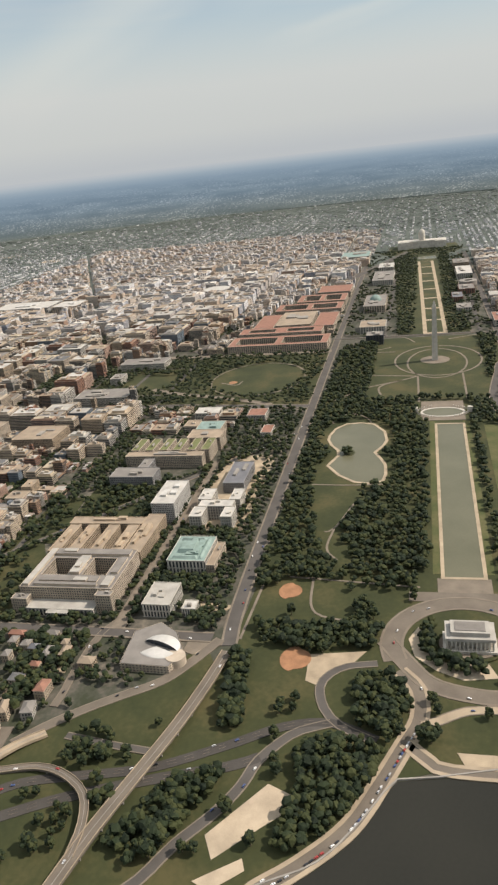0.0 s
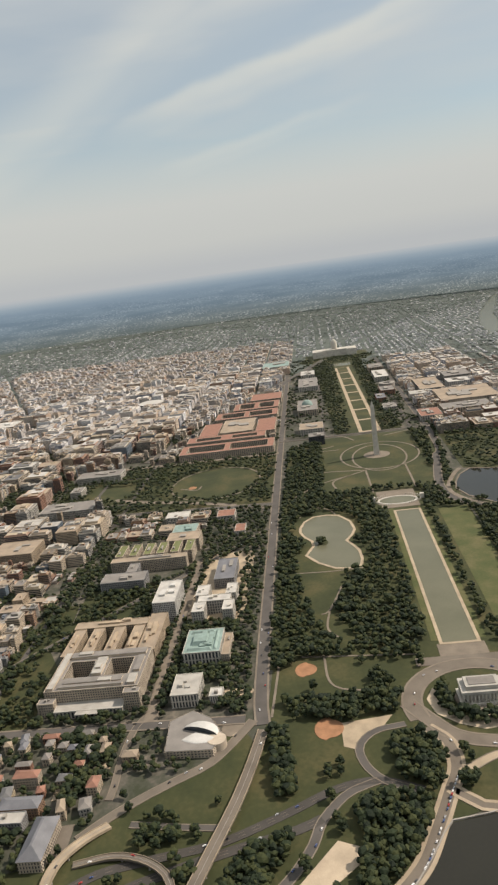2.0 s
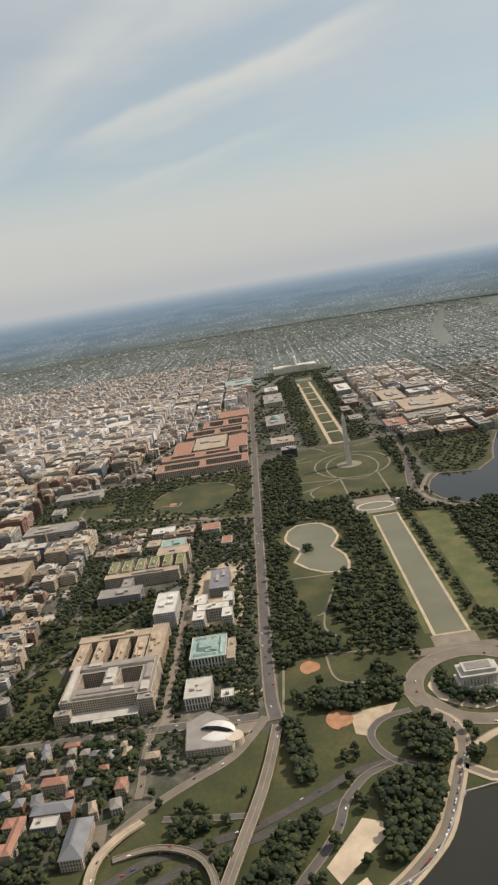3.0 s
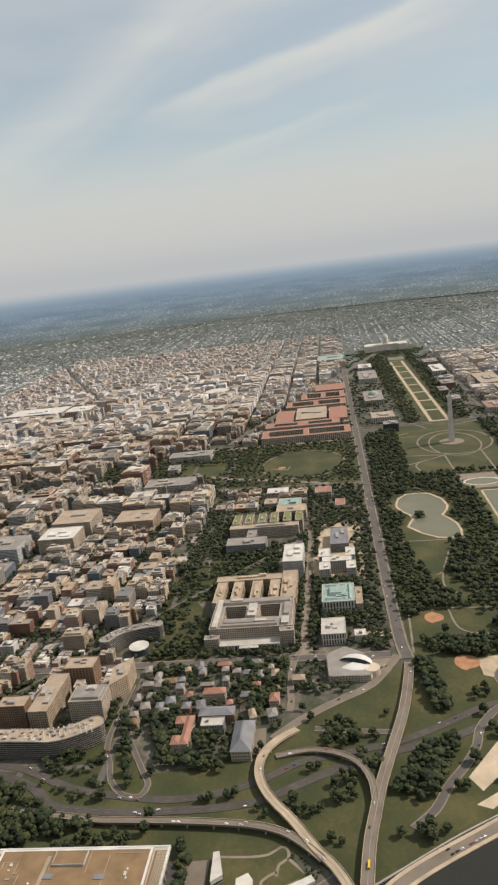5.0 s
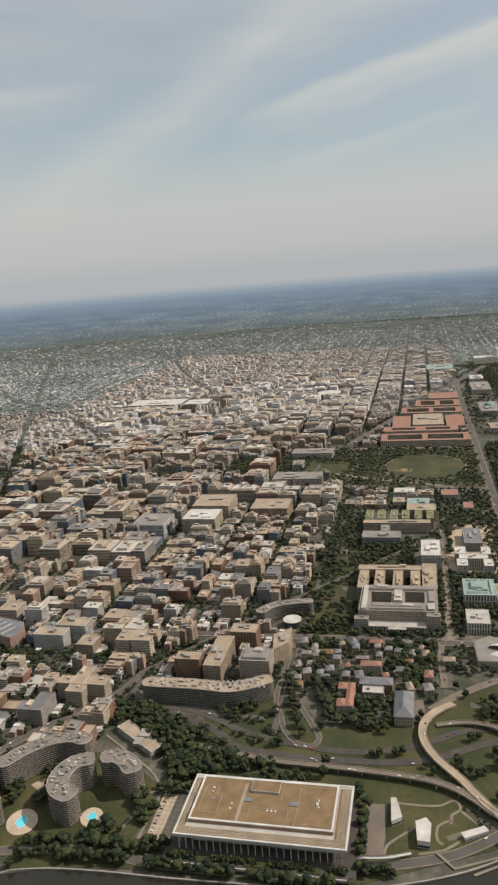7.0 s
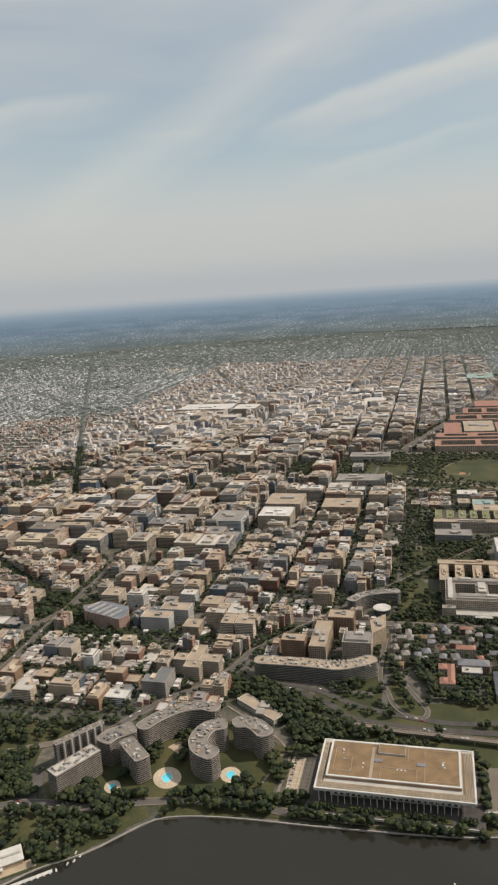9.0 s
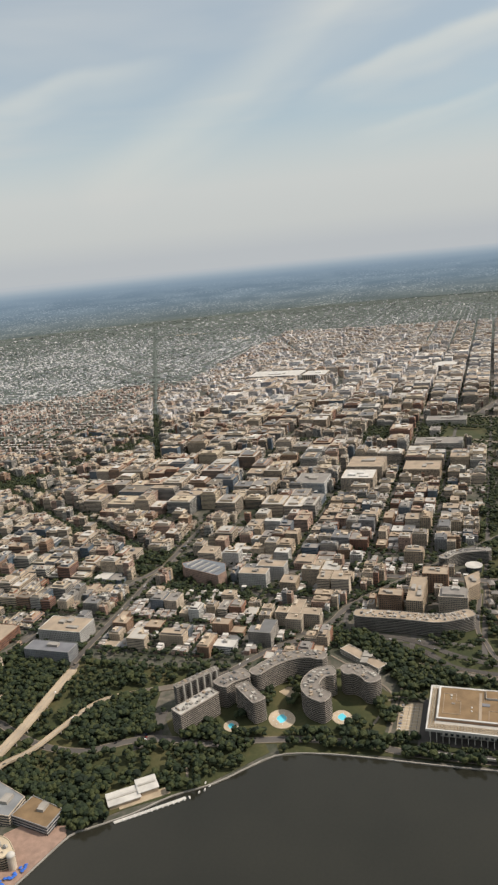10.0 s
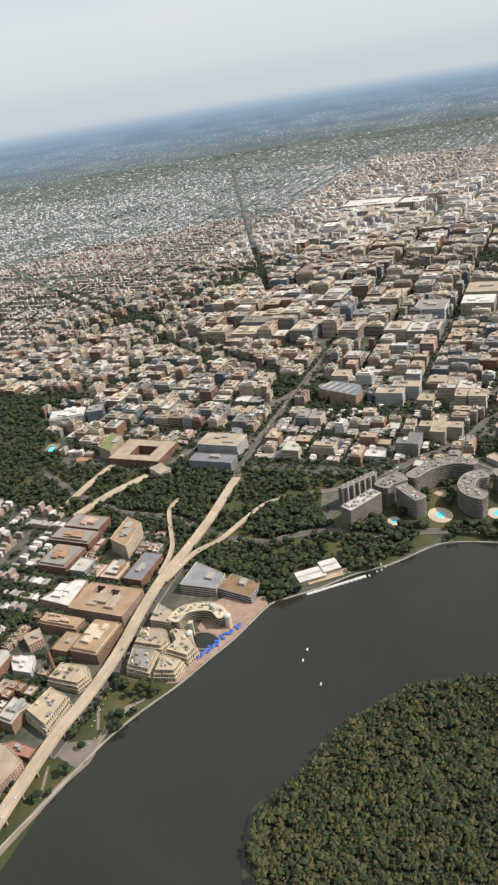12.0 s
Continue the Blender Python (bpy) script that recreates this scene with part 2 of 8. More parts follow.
def town_material(name, stops, windows=True):
    """Walls or roofs of many houses: a tone for each house, and rows of panes at their true pitch."""
    m = material(name, stops, 0.9, 0.02, 0.3, 0.0, by="island", grain=0.15)
    if windows:
        nt = m.node_tree
        b = nt.nodes["Principled BSDF"]
        base = b.inputs["Base Color"].links[0].from_socket
        geo = nt.nodes.new("ShaderNodeNewGeometry")
        sep = nt.nodes.new("ShaderNodeSeparateXYZ")
        wire(nt, geo, "Position", sep, "Vector")
        add = nt.nodes.new("ShaderNodeMath")
        add.operation = "ADD"
        wire(nt, sep, "X", add, 0)
        wire(nt, sep, "Y", add, 1)
        last = None
        for src, sock, pitch, share in ((add, "Value", 3.3, 0.50), (sep, "Z", 3.6, 0.48)):
            d = nt.nodes.new("ShaderNodeMath")
            d.operation, d.inputs[1].default_value = "DIVIDE", pitch * S
            f = nt.nodes.new("ShaderNodeMath")
            f.operation = "FRACT"
            g = nt.nodes.new("ShaderNodeMath")
            g.operation, g.inputs[1].default_value = "GREATER_THAN", 1 - share
            wire(nt, src, sock, d, 0)
            wire(nt, d, "Value", f, 0)
            wire(nt, f, "Value", g, 0)
            if last:
                both = nt.nodes.new("ShaderNodeMath")
                both.operation = "MULTIPLY"
                wire(nt, last, "Value", both, 0)
                wire(nt, g, "Value", both, 1)
                last = both
            else:
                last = g
        mix = nt.nodes.new("ShaderNodeMix")
        mix.data_type = "RGBA"
        nt.links.new(last.outputs["Value"], mix.inputs["Factor"])
        nt.links.new(base, mix.inputs["A"])
        mix.inputs["B"].default_value = (0.05, 0.055, 0.06, 1)
        nt.links.new(mix.outputs["Result"], b.inputs["Base Color"])
    return m


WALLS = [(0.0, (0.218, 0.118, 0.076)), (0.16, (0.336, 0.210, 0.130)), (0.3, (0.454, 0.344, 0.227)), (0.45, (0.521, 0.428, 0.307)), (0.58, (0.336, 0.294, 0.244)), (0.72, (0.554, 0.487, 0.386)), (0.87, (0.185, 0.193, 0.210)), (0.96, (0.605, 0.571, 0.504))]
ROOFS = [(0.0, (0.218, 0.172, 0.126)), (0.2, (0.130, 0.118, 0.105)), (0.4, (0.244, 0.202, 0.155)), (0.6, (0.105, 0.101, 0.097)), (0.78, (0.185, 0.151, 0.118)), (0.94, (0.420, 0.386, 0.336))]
# far walls tinted bluer in place of haze; roofs lightened by a quarter
M["townwall_hazed"] = town_material("hazed_town_walls", [(p, (c[0] * 0.96, c[1] * 1.0, c[2] * 1.14)) for p, c in WALLS])
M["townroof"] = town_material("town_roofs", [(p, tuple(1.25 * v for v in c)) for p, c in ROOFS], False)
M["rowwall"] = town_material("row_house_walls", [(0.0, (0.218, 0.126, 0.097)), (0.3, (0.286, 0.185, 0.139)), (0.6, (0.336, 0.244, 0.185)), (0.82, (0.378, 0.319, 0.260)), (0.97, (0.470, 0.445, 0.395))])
# far house colours carry painted haze: cooler, paler, with less contrast
M["hazedwall"] = town_material("hazed_house_walls", [(0.0, (0.234, 0.225, 0.221)), (0.4, (0.315, 0.310, 0.310)), (0.8, (0.414, 0.405, 0.396))], False)
M["hazedroof"] = town_material("hazed_house_roofs", [(0.0, (0.189, 0.207, 0.221)), (0.4, (0.252, 0.270, 0.284)), (0.72, (0.333, 0.342, 0.351)), (0.92, (0.594, 0.576, 0.549))], False)
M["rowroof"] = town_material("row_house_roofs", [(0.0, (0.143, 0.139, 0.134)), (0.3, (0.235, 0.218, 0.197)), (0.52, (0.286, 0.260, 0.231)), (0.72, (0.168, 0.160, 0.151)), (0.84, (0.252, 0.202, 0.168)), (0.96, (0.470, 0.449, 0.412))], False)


# ---- builders ----
class Geo:
    """Collects faces in true metres; build() makes one mesh of them."""

    def __init__(self):
        self.v, self.f, self.m = [], [], []

    def face(self, pts, m=0):
        n = len(self.v)
        self.v += pts
        self.f.append(tuple(range(n, n + len(pts))))
        self.m.append(m)

    def prism(self, poly, z0, z1, m=0, mt=None, bottom=False, top=True):
        """An upright block over a plan (anticlockwise)."""
        n, k = len(self.v), len(poly)
        self.v += [(x, y, z0) for x, y in poly] + [(x, y, z1) for x, y in poly]
        for i in range(k):
            j = (i + 1) % k
            self.f.append((n + i, n + j, n + k + j, n + k + i))
            self.m.append(m)
        if top:
            self.f.append(tuple(range(n + k, n + 2 * k)))
            self.m.append(m if mt is None else mt)
        if bottom:
            self.f.append(tuple(range(n + k - 1, n - 1, -1)))
            self.m.append(m)

    def box(self, x0, y0, z0, x1, y1, z1, m=0, mt=None, bottom=False):
        self.prism([(x0, y0), (x1, y0), (x1, y1), (x0, y1)], z0, z1, m, mt, bottom)

    def obox(self, cx, cy, w, d, ang, z0, z1, m=0, mt=None, bottom=False):
        self.prism(rect(cx, cy, w, d, ang), z0, z1, m, mt, bottom)

    def ring(self, outer, inner, z0, z1, m=0, mt=None):
        """A band between two plans of as many corners."""
        k, n = len(outer), len(self.v)
        for z in (z0, z1):
            self.v += [(x, y, z) for x, y in outer] + [(x, y, z) for x, y in inner]
        for i in range(k):
            j = (i + 1) % k
            for q, mm in (((i, j, 2 * k + j, 2 * k + i), m), ((k + j, k + i, 3 * k + i, 3 * k + j), m), ((2 * k + i, 2 * k + j, 3 * k + j, 3 * k + i), m if mt is None else mt), ((j, i, k + i, k + j), m)):
                self.f.append(tuple(n + a for a in q))
                self.m.append(mm)

    def data(self, name, mats, smooth=False):
        me = bpy.data.meshes.new(name)
        me.from_pydata((np.array(self.v, float).reshape(-1, 3) * S).tolist(), [], self.f)
        for m in mats:
            me.materials.append(M[m])
        me.polygons.foreach_set("material_index", self.m)
        if smooth:
            me.polygons.foreach_set("use_smooth", [True] * len(self.f))
        me.update()
        return me

    def build(self, name, mats, parent=None, smooth=False, **tags):
        ob = new(name, self.data(name, mats if isinstance(mats, (list, tuple)) else [mats], smooth))
        ob.parent = parent
        return tagged(ob, **tags)


def rect(cx, cy, w, d, ang=0):
    c, s = math.cos(radians(ang)), math.sin(radians(ang))
    return [(cx + c * a * w / 2 - s * b * d / 2, cy + s * a * w / 2 + c * b * d / 2) for a, b in ((-1, -1), (1, -1), (1, 1), (-1, 1))]


def box_plan(x0, x1, y0, y1):
    return [(x0, y0), (x1, y0), (x1, y1), (x0, y1)]


def inset(poly, d):
    """The plan drawn in by d metres, corner by corner."""
    out, k = [], len(poly)
    for i in range(k):
        p, q, r = (Vector(poly[j % k]) for j in (i - 1, i, i + 1))
        a, b = (q - p).normalized(), (r - q).normalized()
        na, nb = Vector((-a.y, a.x)), Vector((-b.y, b.x))
        n = (na + nb)
        n = n / max(n.length_squared, 0.2) * 2
        out.append((q.x + n.x * d, q.y + n.y * d))
    return out


def smooth_line(pts, step=12.0):
    """A curve through points, two or three numbers each."""
    p = np.array(pts, float)
    if len(p) < 3:
        return p
    e = np.vstack([2 * p[0] - p[1], p, 2 * p[-1] - p[-2]])
    out = []
    for i in range(1, len(e) - 2):
        n = max(2, int(np.linalg.norm(e[i + 1] - e[i]) / step))
        for t in np.arange(n) / n:
            a, b, c, d = e[i - 1], e[i], e[i + 1], e[i + 2]
            out.append(0.5 * (2 * b + (c - a) * t + (2 * a - 5 * b + 4 * c - d) * t * t + (3 * b - a - 3 * c + d) * t**3))
    return np.array(out + [p[-1]])


def sides(line, off):
    """The line moved sideways by off metres (to its left)."""
    d = np.gradient(line[:, :2], axis=0)
    d /= np.linalg.norm(d, axis=1)[:, None] + 1e-9
    o = line.copy()
    o[:, 0] -= d[:, 1] * off
    o[:, 1] += d[:, 0] * off
    return o


def strip(g, line, a, b, z0, z1, m=0, mt=None):
    """A band along a line from side offset a to b (a < b), with thickness."""
    lo, hi = sides(line, a), sides(line, b)
    n, k = len(g.v), len(line)
    base = line[:, 2] if line.shape[1] > 2 else np.zeros(k)
    for s, z in ((lo, z0), (hi, z0), (lo, z1), (hi, z1)):
        g.v += [(float(q[0]), float(q[1]), float(z + h)) for q, h in zip(s, base)]
    for i in range(k - 1):
        for q, mm in (((2 * k + i, 2 * k + i + 1, 3 * k + i + 1, 3 * k + i), m if mt is None else mt), ((i, i + 1, 2 * k + i + 1, 2 * k + i), m), ((k + i + 1, k + i, 3 * k + i, 3 * k + i + 1), m), ((k + i, k + i + 1, i + 1, i), m)):
            g.f.append(tuple(n + x for x in q))
            g.m.append(mm)
    for q in ((0, 2 * k, 3 * k, k), (k - 1, 2 * k - 1, 4 * k - 1, 3 * k - 1)):
        g.f.append(tuple(n + x for x in q))
        g.m.append(m)


def inside(px, py, poly):
    """Which of the points lie in the plan."""
    px, py = np.asarray(px, float), np.asarray(py, float)
    hit = np.zeros(px.shape, bool)
    k = len(poly)
    for i in range(k):
        (x0, y0), (x1, y1) = poly[i], poly[(i + 1) % k]
        if y0 != y1:
            hit ^= ((y0 > py) != (y1 > py)) & (px < (x1 - x0) * (py - y0) / (y1 - y0) + x0)
    return hit


def near_line(px, py, pts, far):
    """Which of the points lie within far metres of a polyline."""
    px, py = np.asarray(px, float), np.asarray(py, float)
    best = np.full(px.shape, 1e9)
    p = np.array(pts, float)[:, :2]
    for a, b in zip(p[:-1], p[1:]):
        d = b - a
        t = np.clip(((px - a[0]) * d[0] + (py - a[1]) * d[1]) / (d @ d + 1e-9), 0, 1)
        best = np.minimum(best, np.hypot(px - a[0] - t * d[0], py - a[1] - t * d[1]))
    return best < far


def thing(name, x, y, z=0.0, **tags):
    ob = new(name)
    ob.location = (x * S, y * S, z * S)
    return tagged(ob, **tags)


def part(name, g, mats, parent, label="", smooth=False, kind=""):
    """One mesh under a thing; its numbers are world plan metres."""
    top = parent
    while top.parent:
        top = top.parent
    ob = g.build(name, mats, parent, smooth, label=label, kind=kind)
    if parent is top:
        ob.location = -top.location
    return ob

# ---- plan: water, parks, streets ----
RIVER = [(-150, -900), (-120, -300), (-213, 43), (-222, 82), (-273, 113), (-322, 149), (-352, 200), (-405, 290), (-470, 385), (-530, 480), (-566, 580), (-577, 666), (-584, 800), (-586, 905), (-592, 975), (-607, 1025),
         (-650, 1066), (-678, 1092), (-712, 1140), (-752, 1178), (-790, 1225), (-806, 1242), (-887, 1265), (-928, 1281), (-989, 1304), (-1042, 1330), (-1099, 1352), (-1210, 1377), (-1256, 1388), (-1500, 1430), (-2300, 1700), (-3200, 1700), (-3200, -900)]
ISLAND = [(-1225, 1095), (-1195, 1118), (-1138, 1130), (-1107, 1110), (-1023, 1078), (-976, 1050), (-924, 1004), (-903, 963), (-884, 915), (-868, 830), (-870, 680), (-900, 450), (-1060, 300), (-1210, 560), (-1310, 820), (-1320, 1000)]
BASIN = [(1055, -205), (1010, -171), (950, -150), (900, -142), (838, -160), (767, -213), (790, -310), (880, -430), (1000, -640), (1250, -760), (1420, -640), (1400, -480), (1250, -420), (1120, -380), (1030, -310), (1040, -250)]
CHANNEL = [(3652, -849), (3800, -905), (4127, -925), (4879, -1079), (6246, -1503), (6466, -1612), (4784, -1160), (4137, -1060), (3800, -980)]
POOL = box_plan(158, 780, -28, 25.5)
POND = [(724, 252), (765, 243), (793, 222), (797, 190), (788, 165), (742, 140), (690, 133), (660, 140), (626, 155), (590, 140), (564, 131), (520, 128), (489, 132), (480, 155), (486, 180), (517, 212), (562, 238), (610, 222), (640, 225), (670, 242), (700, 252)]
ELLIPSE = [(1181 + 153 * math.cos(a * math.pi / 20), 509 + 130 * math.sin(a * math.pi / 20)) for a in range(40)]

PARK_WEST = [(-330, 150), (-222, 88), (-205, 40), (-130, -150), (150, -150), (150, 295), (-60, 300), (-320, 362), (-400, 380), (-470, 392), (-405, 295), (-352, 208)]
PARK_RAMPS = [(-470, 395), (-320, 372), (-60, 312), (-10, 340), (-100, 378), (-215, 515), (-250, 540), (-290, 720), (-40, 745), (-40, 775), (-190, 775), (-255, 830), (-240, 990), (-300, 1000), (-370, 880), (-430, 830), (-430, 600), (-440, 470)]
PARK_MALL = [(120, -160), (830, -140), (1560, -190), (1560, 175), (1440, 300), (120, 300)]
PARK_SOUTH = [(120, -400), (800, -300), (815, -150), (120, -140)]
PARK_ELLIPSE = [(920, 335), (1440, 335), (1440, 830), (1330, 840), (1300, 1010), (1080, 1010), (1050, 830), (930, 760)]
PARK_LAFAYETTE = [(1090, 1075), (1290, 1075), (1290, 1180), (1090, 1180)]
PARK_MALL_E = [(1600, -90), (3300, -70), (3480, -180), (3480, 330), (3300, 200), (1600, 135)]
PARK_FARRAGUT = [(1060, 1340), (1130, 1340), (1130, 1440), (1060, 1440)]
PARK_CIRCLE = [(70 * math.cos(a * math.pi / 12), 1465 + 70 * math.sin(a * math.pi / 12)) for a in range(24)]
PARK_DUPONT = [(590 + 75 * math.cos(a * math.pi / 12), 2253 + 75 * math.sin(a * math.pi / 12)) for a in range(24)]
PARK_CREEK = [(-795, 1246), (-745, 1192), (-690, 1110), (-600, 1035), (-560, 1060), (-610, 1230), (-480, 1260), (-400, 1180), (-420, 1350), (-400, 1450), (-390, 1580), (-440, 1650), (-460, 1850), (-420, 1900), (-330, 1970), (-290, 2075), (-190, 2100), (-80, 2050), (-60, 2130), (-150, 2350), (-380, 2600), (-800, 2600), (-600, 2000), (-640, 1700), (-680, 1600), (-640, 1480), (-760, 1400)]
PARK_RAWLINS = [(225, 545), (290, 545), (400, 540), (500, 540), (500, 700), (330, 690), (240, 700)]
PARK_GTOWN = [(-1400, 1398), (-1310, 1370), (-1180, 1372), (-1099, 1354), (-1042, 1332), (-990, 1308), (-985, 1395), (-1120, 1412), (-1300, 1436)]
SHORE_STRIP = [(-345, 205), (-405, 300), (-470, 400), (-560, 590), (-572, 666), (-578, 905), (-600, 1020), (-560, 1040), (-545, 905), (-535, 660), (-500, 500), (-400, 380)]
PARK_E_ST = [(150, 650), (240, 700), (330, 690), (420, 700), (420, 760), (0, 760), (-30, 700), (0, 660)]
HOUSE_PARK = [(-600, 1185), (-585, 1060), (-570, 985), (-565, 880), (-430, 880), (-370, 960), (-372, 1020), (-420, 1100), (-470, 1170), (-560, 1215)]


def ccw(poly):
    """The plan, turned to run anticlockwise."""
    return poly if sum(a[0] * b[1] - b[0] * a[1] for a, b in zip(poly, poly[1:] + poly[:1])) > 0 else poly[::-1]


RIVER_LINE = RIVER
POND, POOL, ISLAND, ELLIPSE, BASIN = ccw(POND), ccw(POOL), ccw(ISLAND), ccw(ELLIPSE), ccw(BASIN)
PARKS = [HOUSE_PARK, PARK_WEST, PARK_RAMPS, PARK_MALL, PARK_SOUTH, PARK_ELLIPSE, PARK_LAFAYETTE, PARK_MALL_E, PARK_FARRAGUT, PARK_CIRCLE, PARK_DUPONT, PARK_CREEK, PARK_RAWLINS, PARK_GTOWN, SHORE_STRIP, PARK_E_ST]
WATERS = [RIVER, BASIN, CHANNEL]

NS = [-1300, -1170, -1040, -930, -820, -700, -580, -381, -260, -113, 0, 121, 312, 468, 590, 745, 927, 1060, 1187, 1320, 1447, 1586, 1776, 1924, 2010, 2097, 2270, 2357, 2452, 2625, 2703, 2850, 2980, 3050, 3180, 3310, 3430, 3561]
NS += [3561 + 128 * k for k in range(1, 50)]
EW = [-1900, -1760, -1620, -1480, -1340, -1200, -1060, -930, -800, -680, -560, -430, -300, -170, 311, 477, 610, 744, 866, 999, 1165, 1332, 1465, 1610, 1798, 1987, 2120, 2264, 2409, 2586, 2753, 2908, 3063]
EW += [3063 + 150 * k for k in range(1, 36)]
AVENUES = [  # wide slanting streets, half width
    ([(0, 1465), (1130, 1085)], 10), ([(-620, 1700), (0, 1465)], 10), ([(1447, 860), (1500, 780), (3450, 130)], 26), ([(-320, 1080), (-120, 985), (745, 330)], 15),
    ([(-300, 900), (0, 1465), (590, 2253), (1100, 3000)], 11), ([(1290, 1000), (3200, 1900), (5400, 2900)], 8), ([(590, 2253), (1130, 1180)], 13), ([(300, 2380), (590, 2253), (2000, 1650), (3561, 900)], 18), ([(590, 2253), (-400, 3600)], 16),
    ([(1187, 1190), (1187, 5200)], 22), ([(1586, -600), (1586, 4800)], 12), ([(927, 330), (927, 1165)], 16), ([(-260, 1465), (2350, 1465)], 14), ([(750, 2253), (1187, 2050), (1586, 1830), (2100, 2200), (3400, 3500)], 13), ([(3600, 100), (6400, 900)], 18), ([(3600, 40), (6400, -900)], 18), ([(3561, 100), (7500, 60)], 20), ([(1500, -170), (3300, -170)], 14)]
TREE_LINES = [([(819, 1856), (1816, 2329), (2603, 2692), (5176, 3882), (8200, 5270)], 11), ([(122, 1735), (309, 1992), (550, 2322), (964, 2885), (1546, 3650)], 12)]
HILL_ROAD = [(52, 459), (-1, 488), (-74, 493), (-127, 490), (-152, 491)]
MAINS = [  # name, line, width, surface
    ("road_avenue_north", [(-20, 304), (76, 311), (400, 316), (1360, 325), (2300, 330), (3340, 338)], 17, "road"),
    ("road_circle", [(70 * 1.33 * math.cos(a), 2 + 70 * 1.33 * math.sin(a)) for a in np.linspace(-0.6 * math.pi, 0.62 * math.pi, 14)][::-1] + [(-60, -70)], 24, "deck"),
    ("road_circle_west", [(5, 102), (-37, 76), (-72, 50), (-88, 10), (-90, -40), (-60, -80)], 20, "deck"),
    ("road_shore", [(-560, 420), (-470, 360), (-380, 225), (-354, 196), (-327, 164), (-282, 124), (-225, 97), (-169, 74), (-132, 60), (-85, 62), (-53, 84)], 13, "deck"),
    ("road_loop_field", [(-170, 108), (-151, 145), (-125, 166), (-90, 175), (-66, 166), (-50, 146), (-42, 110)], 9, "road"),
    ("road_ramp_south", [(-390, 335), (-360, 306), (-320, 284), (-280, 255), (-244, 236), (-209, 225), (-171, 198), (-157, 176), (-148, 155)], 10, "road"),
    ("road_highway_a", [(-235, 985), (-246, 926), (-262, 861), (-303, 779), (-322, 700), (-330, 634), (-321, 576), (-299, 521), (-268, 474), (-252, 418), (-232, 339), (-193, 265), (-158, 206), (-148, 155), (-169, 104)], 13, "asphalt"),
    ("road_highway_b", [(-258, 931), (-294, 843), (-338, 788), (-350, 693), (-350, 632), (-347, 573), (-337, 520), (-311, 474), (-282, 420), (-250, 340), (-221, 255), (-205, 225)], 14, "asphalt"),
    ("road_bank_drive", [(-640, 1290), (-614, 1249), (-600, 1198), (-597, 1120), (-578, 1063), (-562, 988), (-558, 905), (-565, 839), (-562, 720), (-547, 640), (-530, 560), (-505, 490), (-460, 425)], 12, "road"),
    ("road_creek_drive", [(-480, 1900), (-560, 1760), (-589, 1667), (-608, 1615), (-605, 1546), (-610, 1495), (-636, 1433), (-653, 1368), (-650, 1310), (-640, 1290)], 11, "road"),
    ("road_peace", [(-8, 318), (-55, 343), (-96, 371), (-122, 407), (-151, 447), (-184, 484), (-215, 512)], 12, "deck"),
    ("road_bridge_approach", [(-142, 57), (-134, 40), (-120, 18), (-113, -5), (-110, -60)], 11, "deckpale"),
    ("road_shore_south", [(-169, 74), (-193, 50), (-203, 28), (-203, -70)], 9, "deck"),
    ("road_hill", HILL_ROAD, 8, "deck"),
    ("road_field_link", [(-210, 343), (-205, 391), (-196, 453)], 8, "road"),
    ("road_loop_north", [(-40, 742), (-128, 738), (-188, 730), (-235, 708), (-280, 684), (-300, 674), (-322, 680), (-318, 705), (-291, 728), (-257, 739), (-199, 757), (-60, 755)], 6.0, "road"),
    ("road_slant", [(-430, 1175), (-355, 1131), (-308, 1096), (-274, 1054), (-207, 1022), (-142, 1000), (-20, 915), (200, 750), (500, 515), (745, 330)], 11, "road"),
    ("road_west_bend", [(-515, 1329), (-491, 1292), (-466, 1240), (-430, 1180)], 12, "deck"),
    ("road_twenty_third", [(-5, 330), (0, 744), (0, 1400)], 16, "road"),
    ("road_c_street", [(5, 470), (300, 474), (590, 477)], 15, "pave"),
    ("road_seventeenth", [(927, 330), (945, 560), (960, 760), (940, 1165)], 22, "road"),
    ("road_south_ellipse", [(950, 430), (1010, 560), (1060, 700), (1110, 800)], 14, "pave"),
    ("road_fifteenth", [(1440, 330), (1445, 700), (1447, 1060)], 22, "pave"),
    ("road_pennsylvania_w", [(-620, 1700), (-483, 1645), (0, 1465), (560, 1275), (1130, 1085)], 11, "road"),
    ("road_pennsylvania_e", [(1500, 780), (2400, 480), (3450, 130)], 36, "road"),
    ("road_k_street", [(-450, 1450), (-260, 1465), (1187, 1465), (2350, 1465)], 11, "road"),
    ("road_sixteenth", [(1187, 1190), (1187, 5200)], 12, "road"),
    ("road_fourteenth", [(1586, -600), (1586, 1000), (1586, 4800)], 12, "road"),
    ("road_independence", [(760, -170), (840, -118), (960, -108), (1200, -140), (1500, -170), (3300, -150)], 18, "road"),
    ("road_basin", [(770, -330), (745, -240), (760, -195), (825, -142), (900, -122), (1000, -148), (1065, -180)], 9, "pave"),
    ("road_bank_town", [(-1140, 1408), (-970, 1405), (-870, 1420), (-780, 1425), (-700, 1425)], 12, "road"),
]
GAP_LINES = [(line, w / 2 + 2) for _, line, w, _ in MAINS]
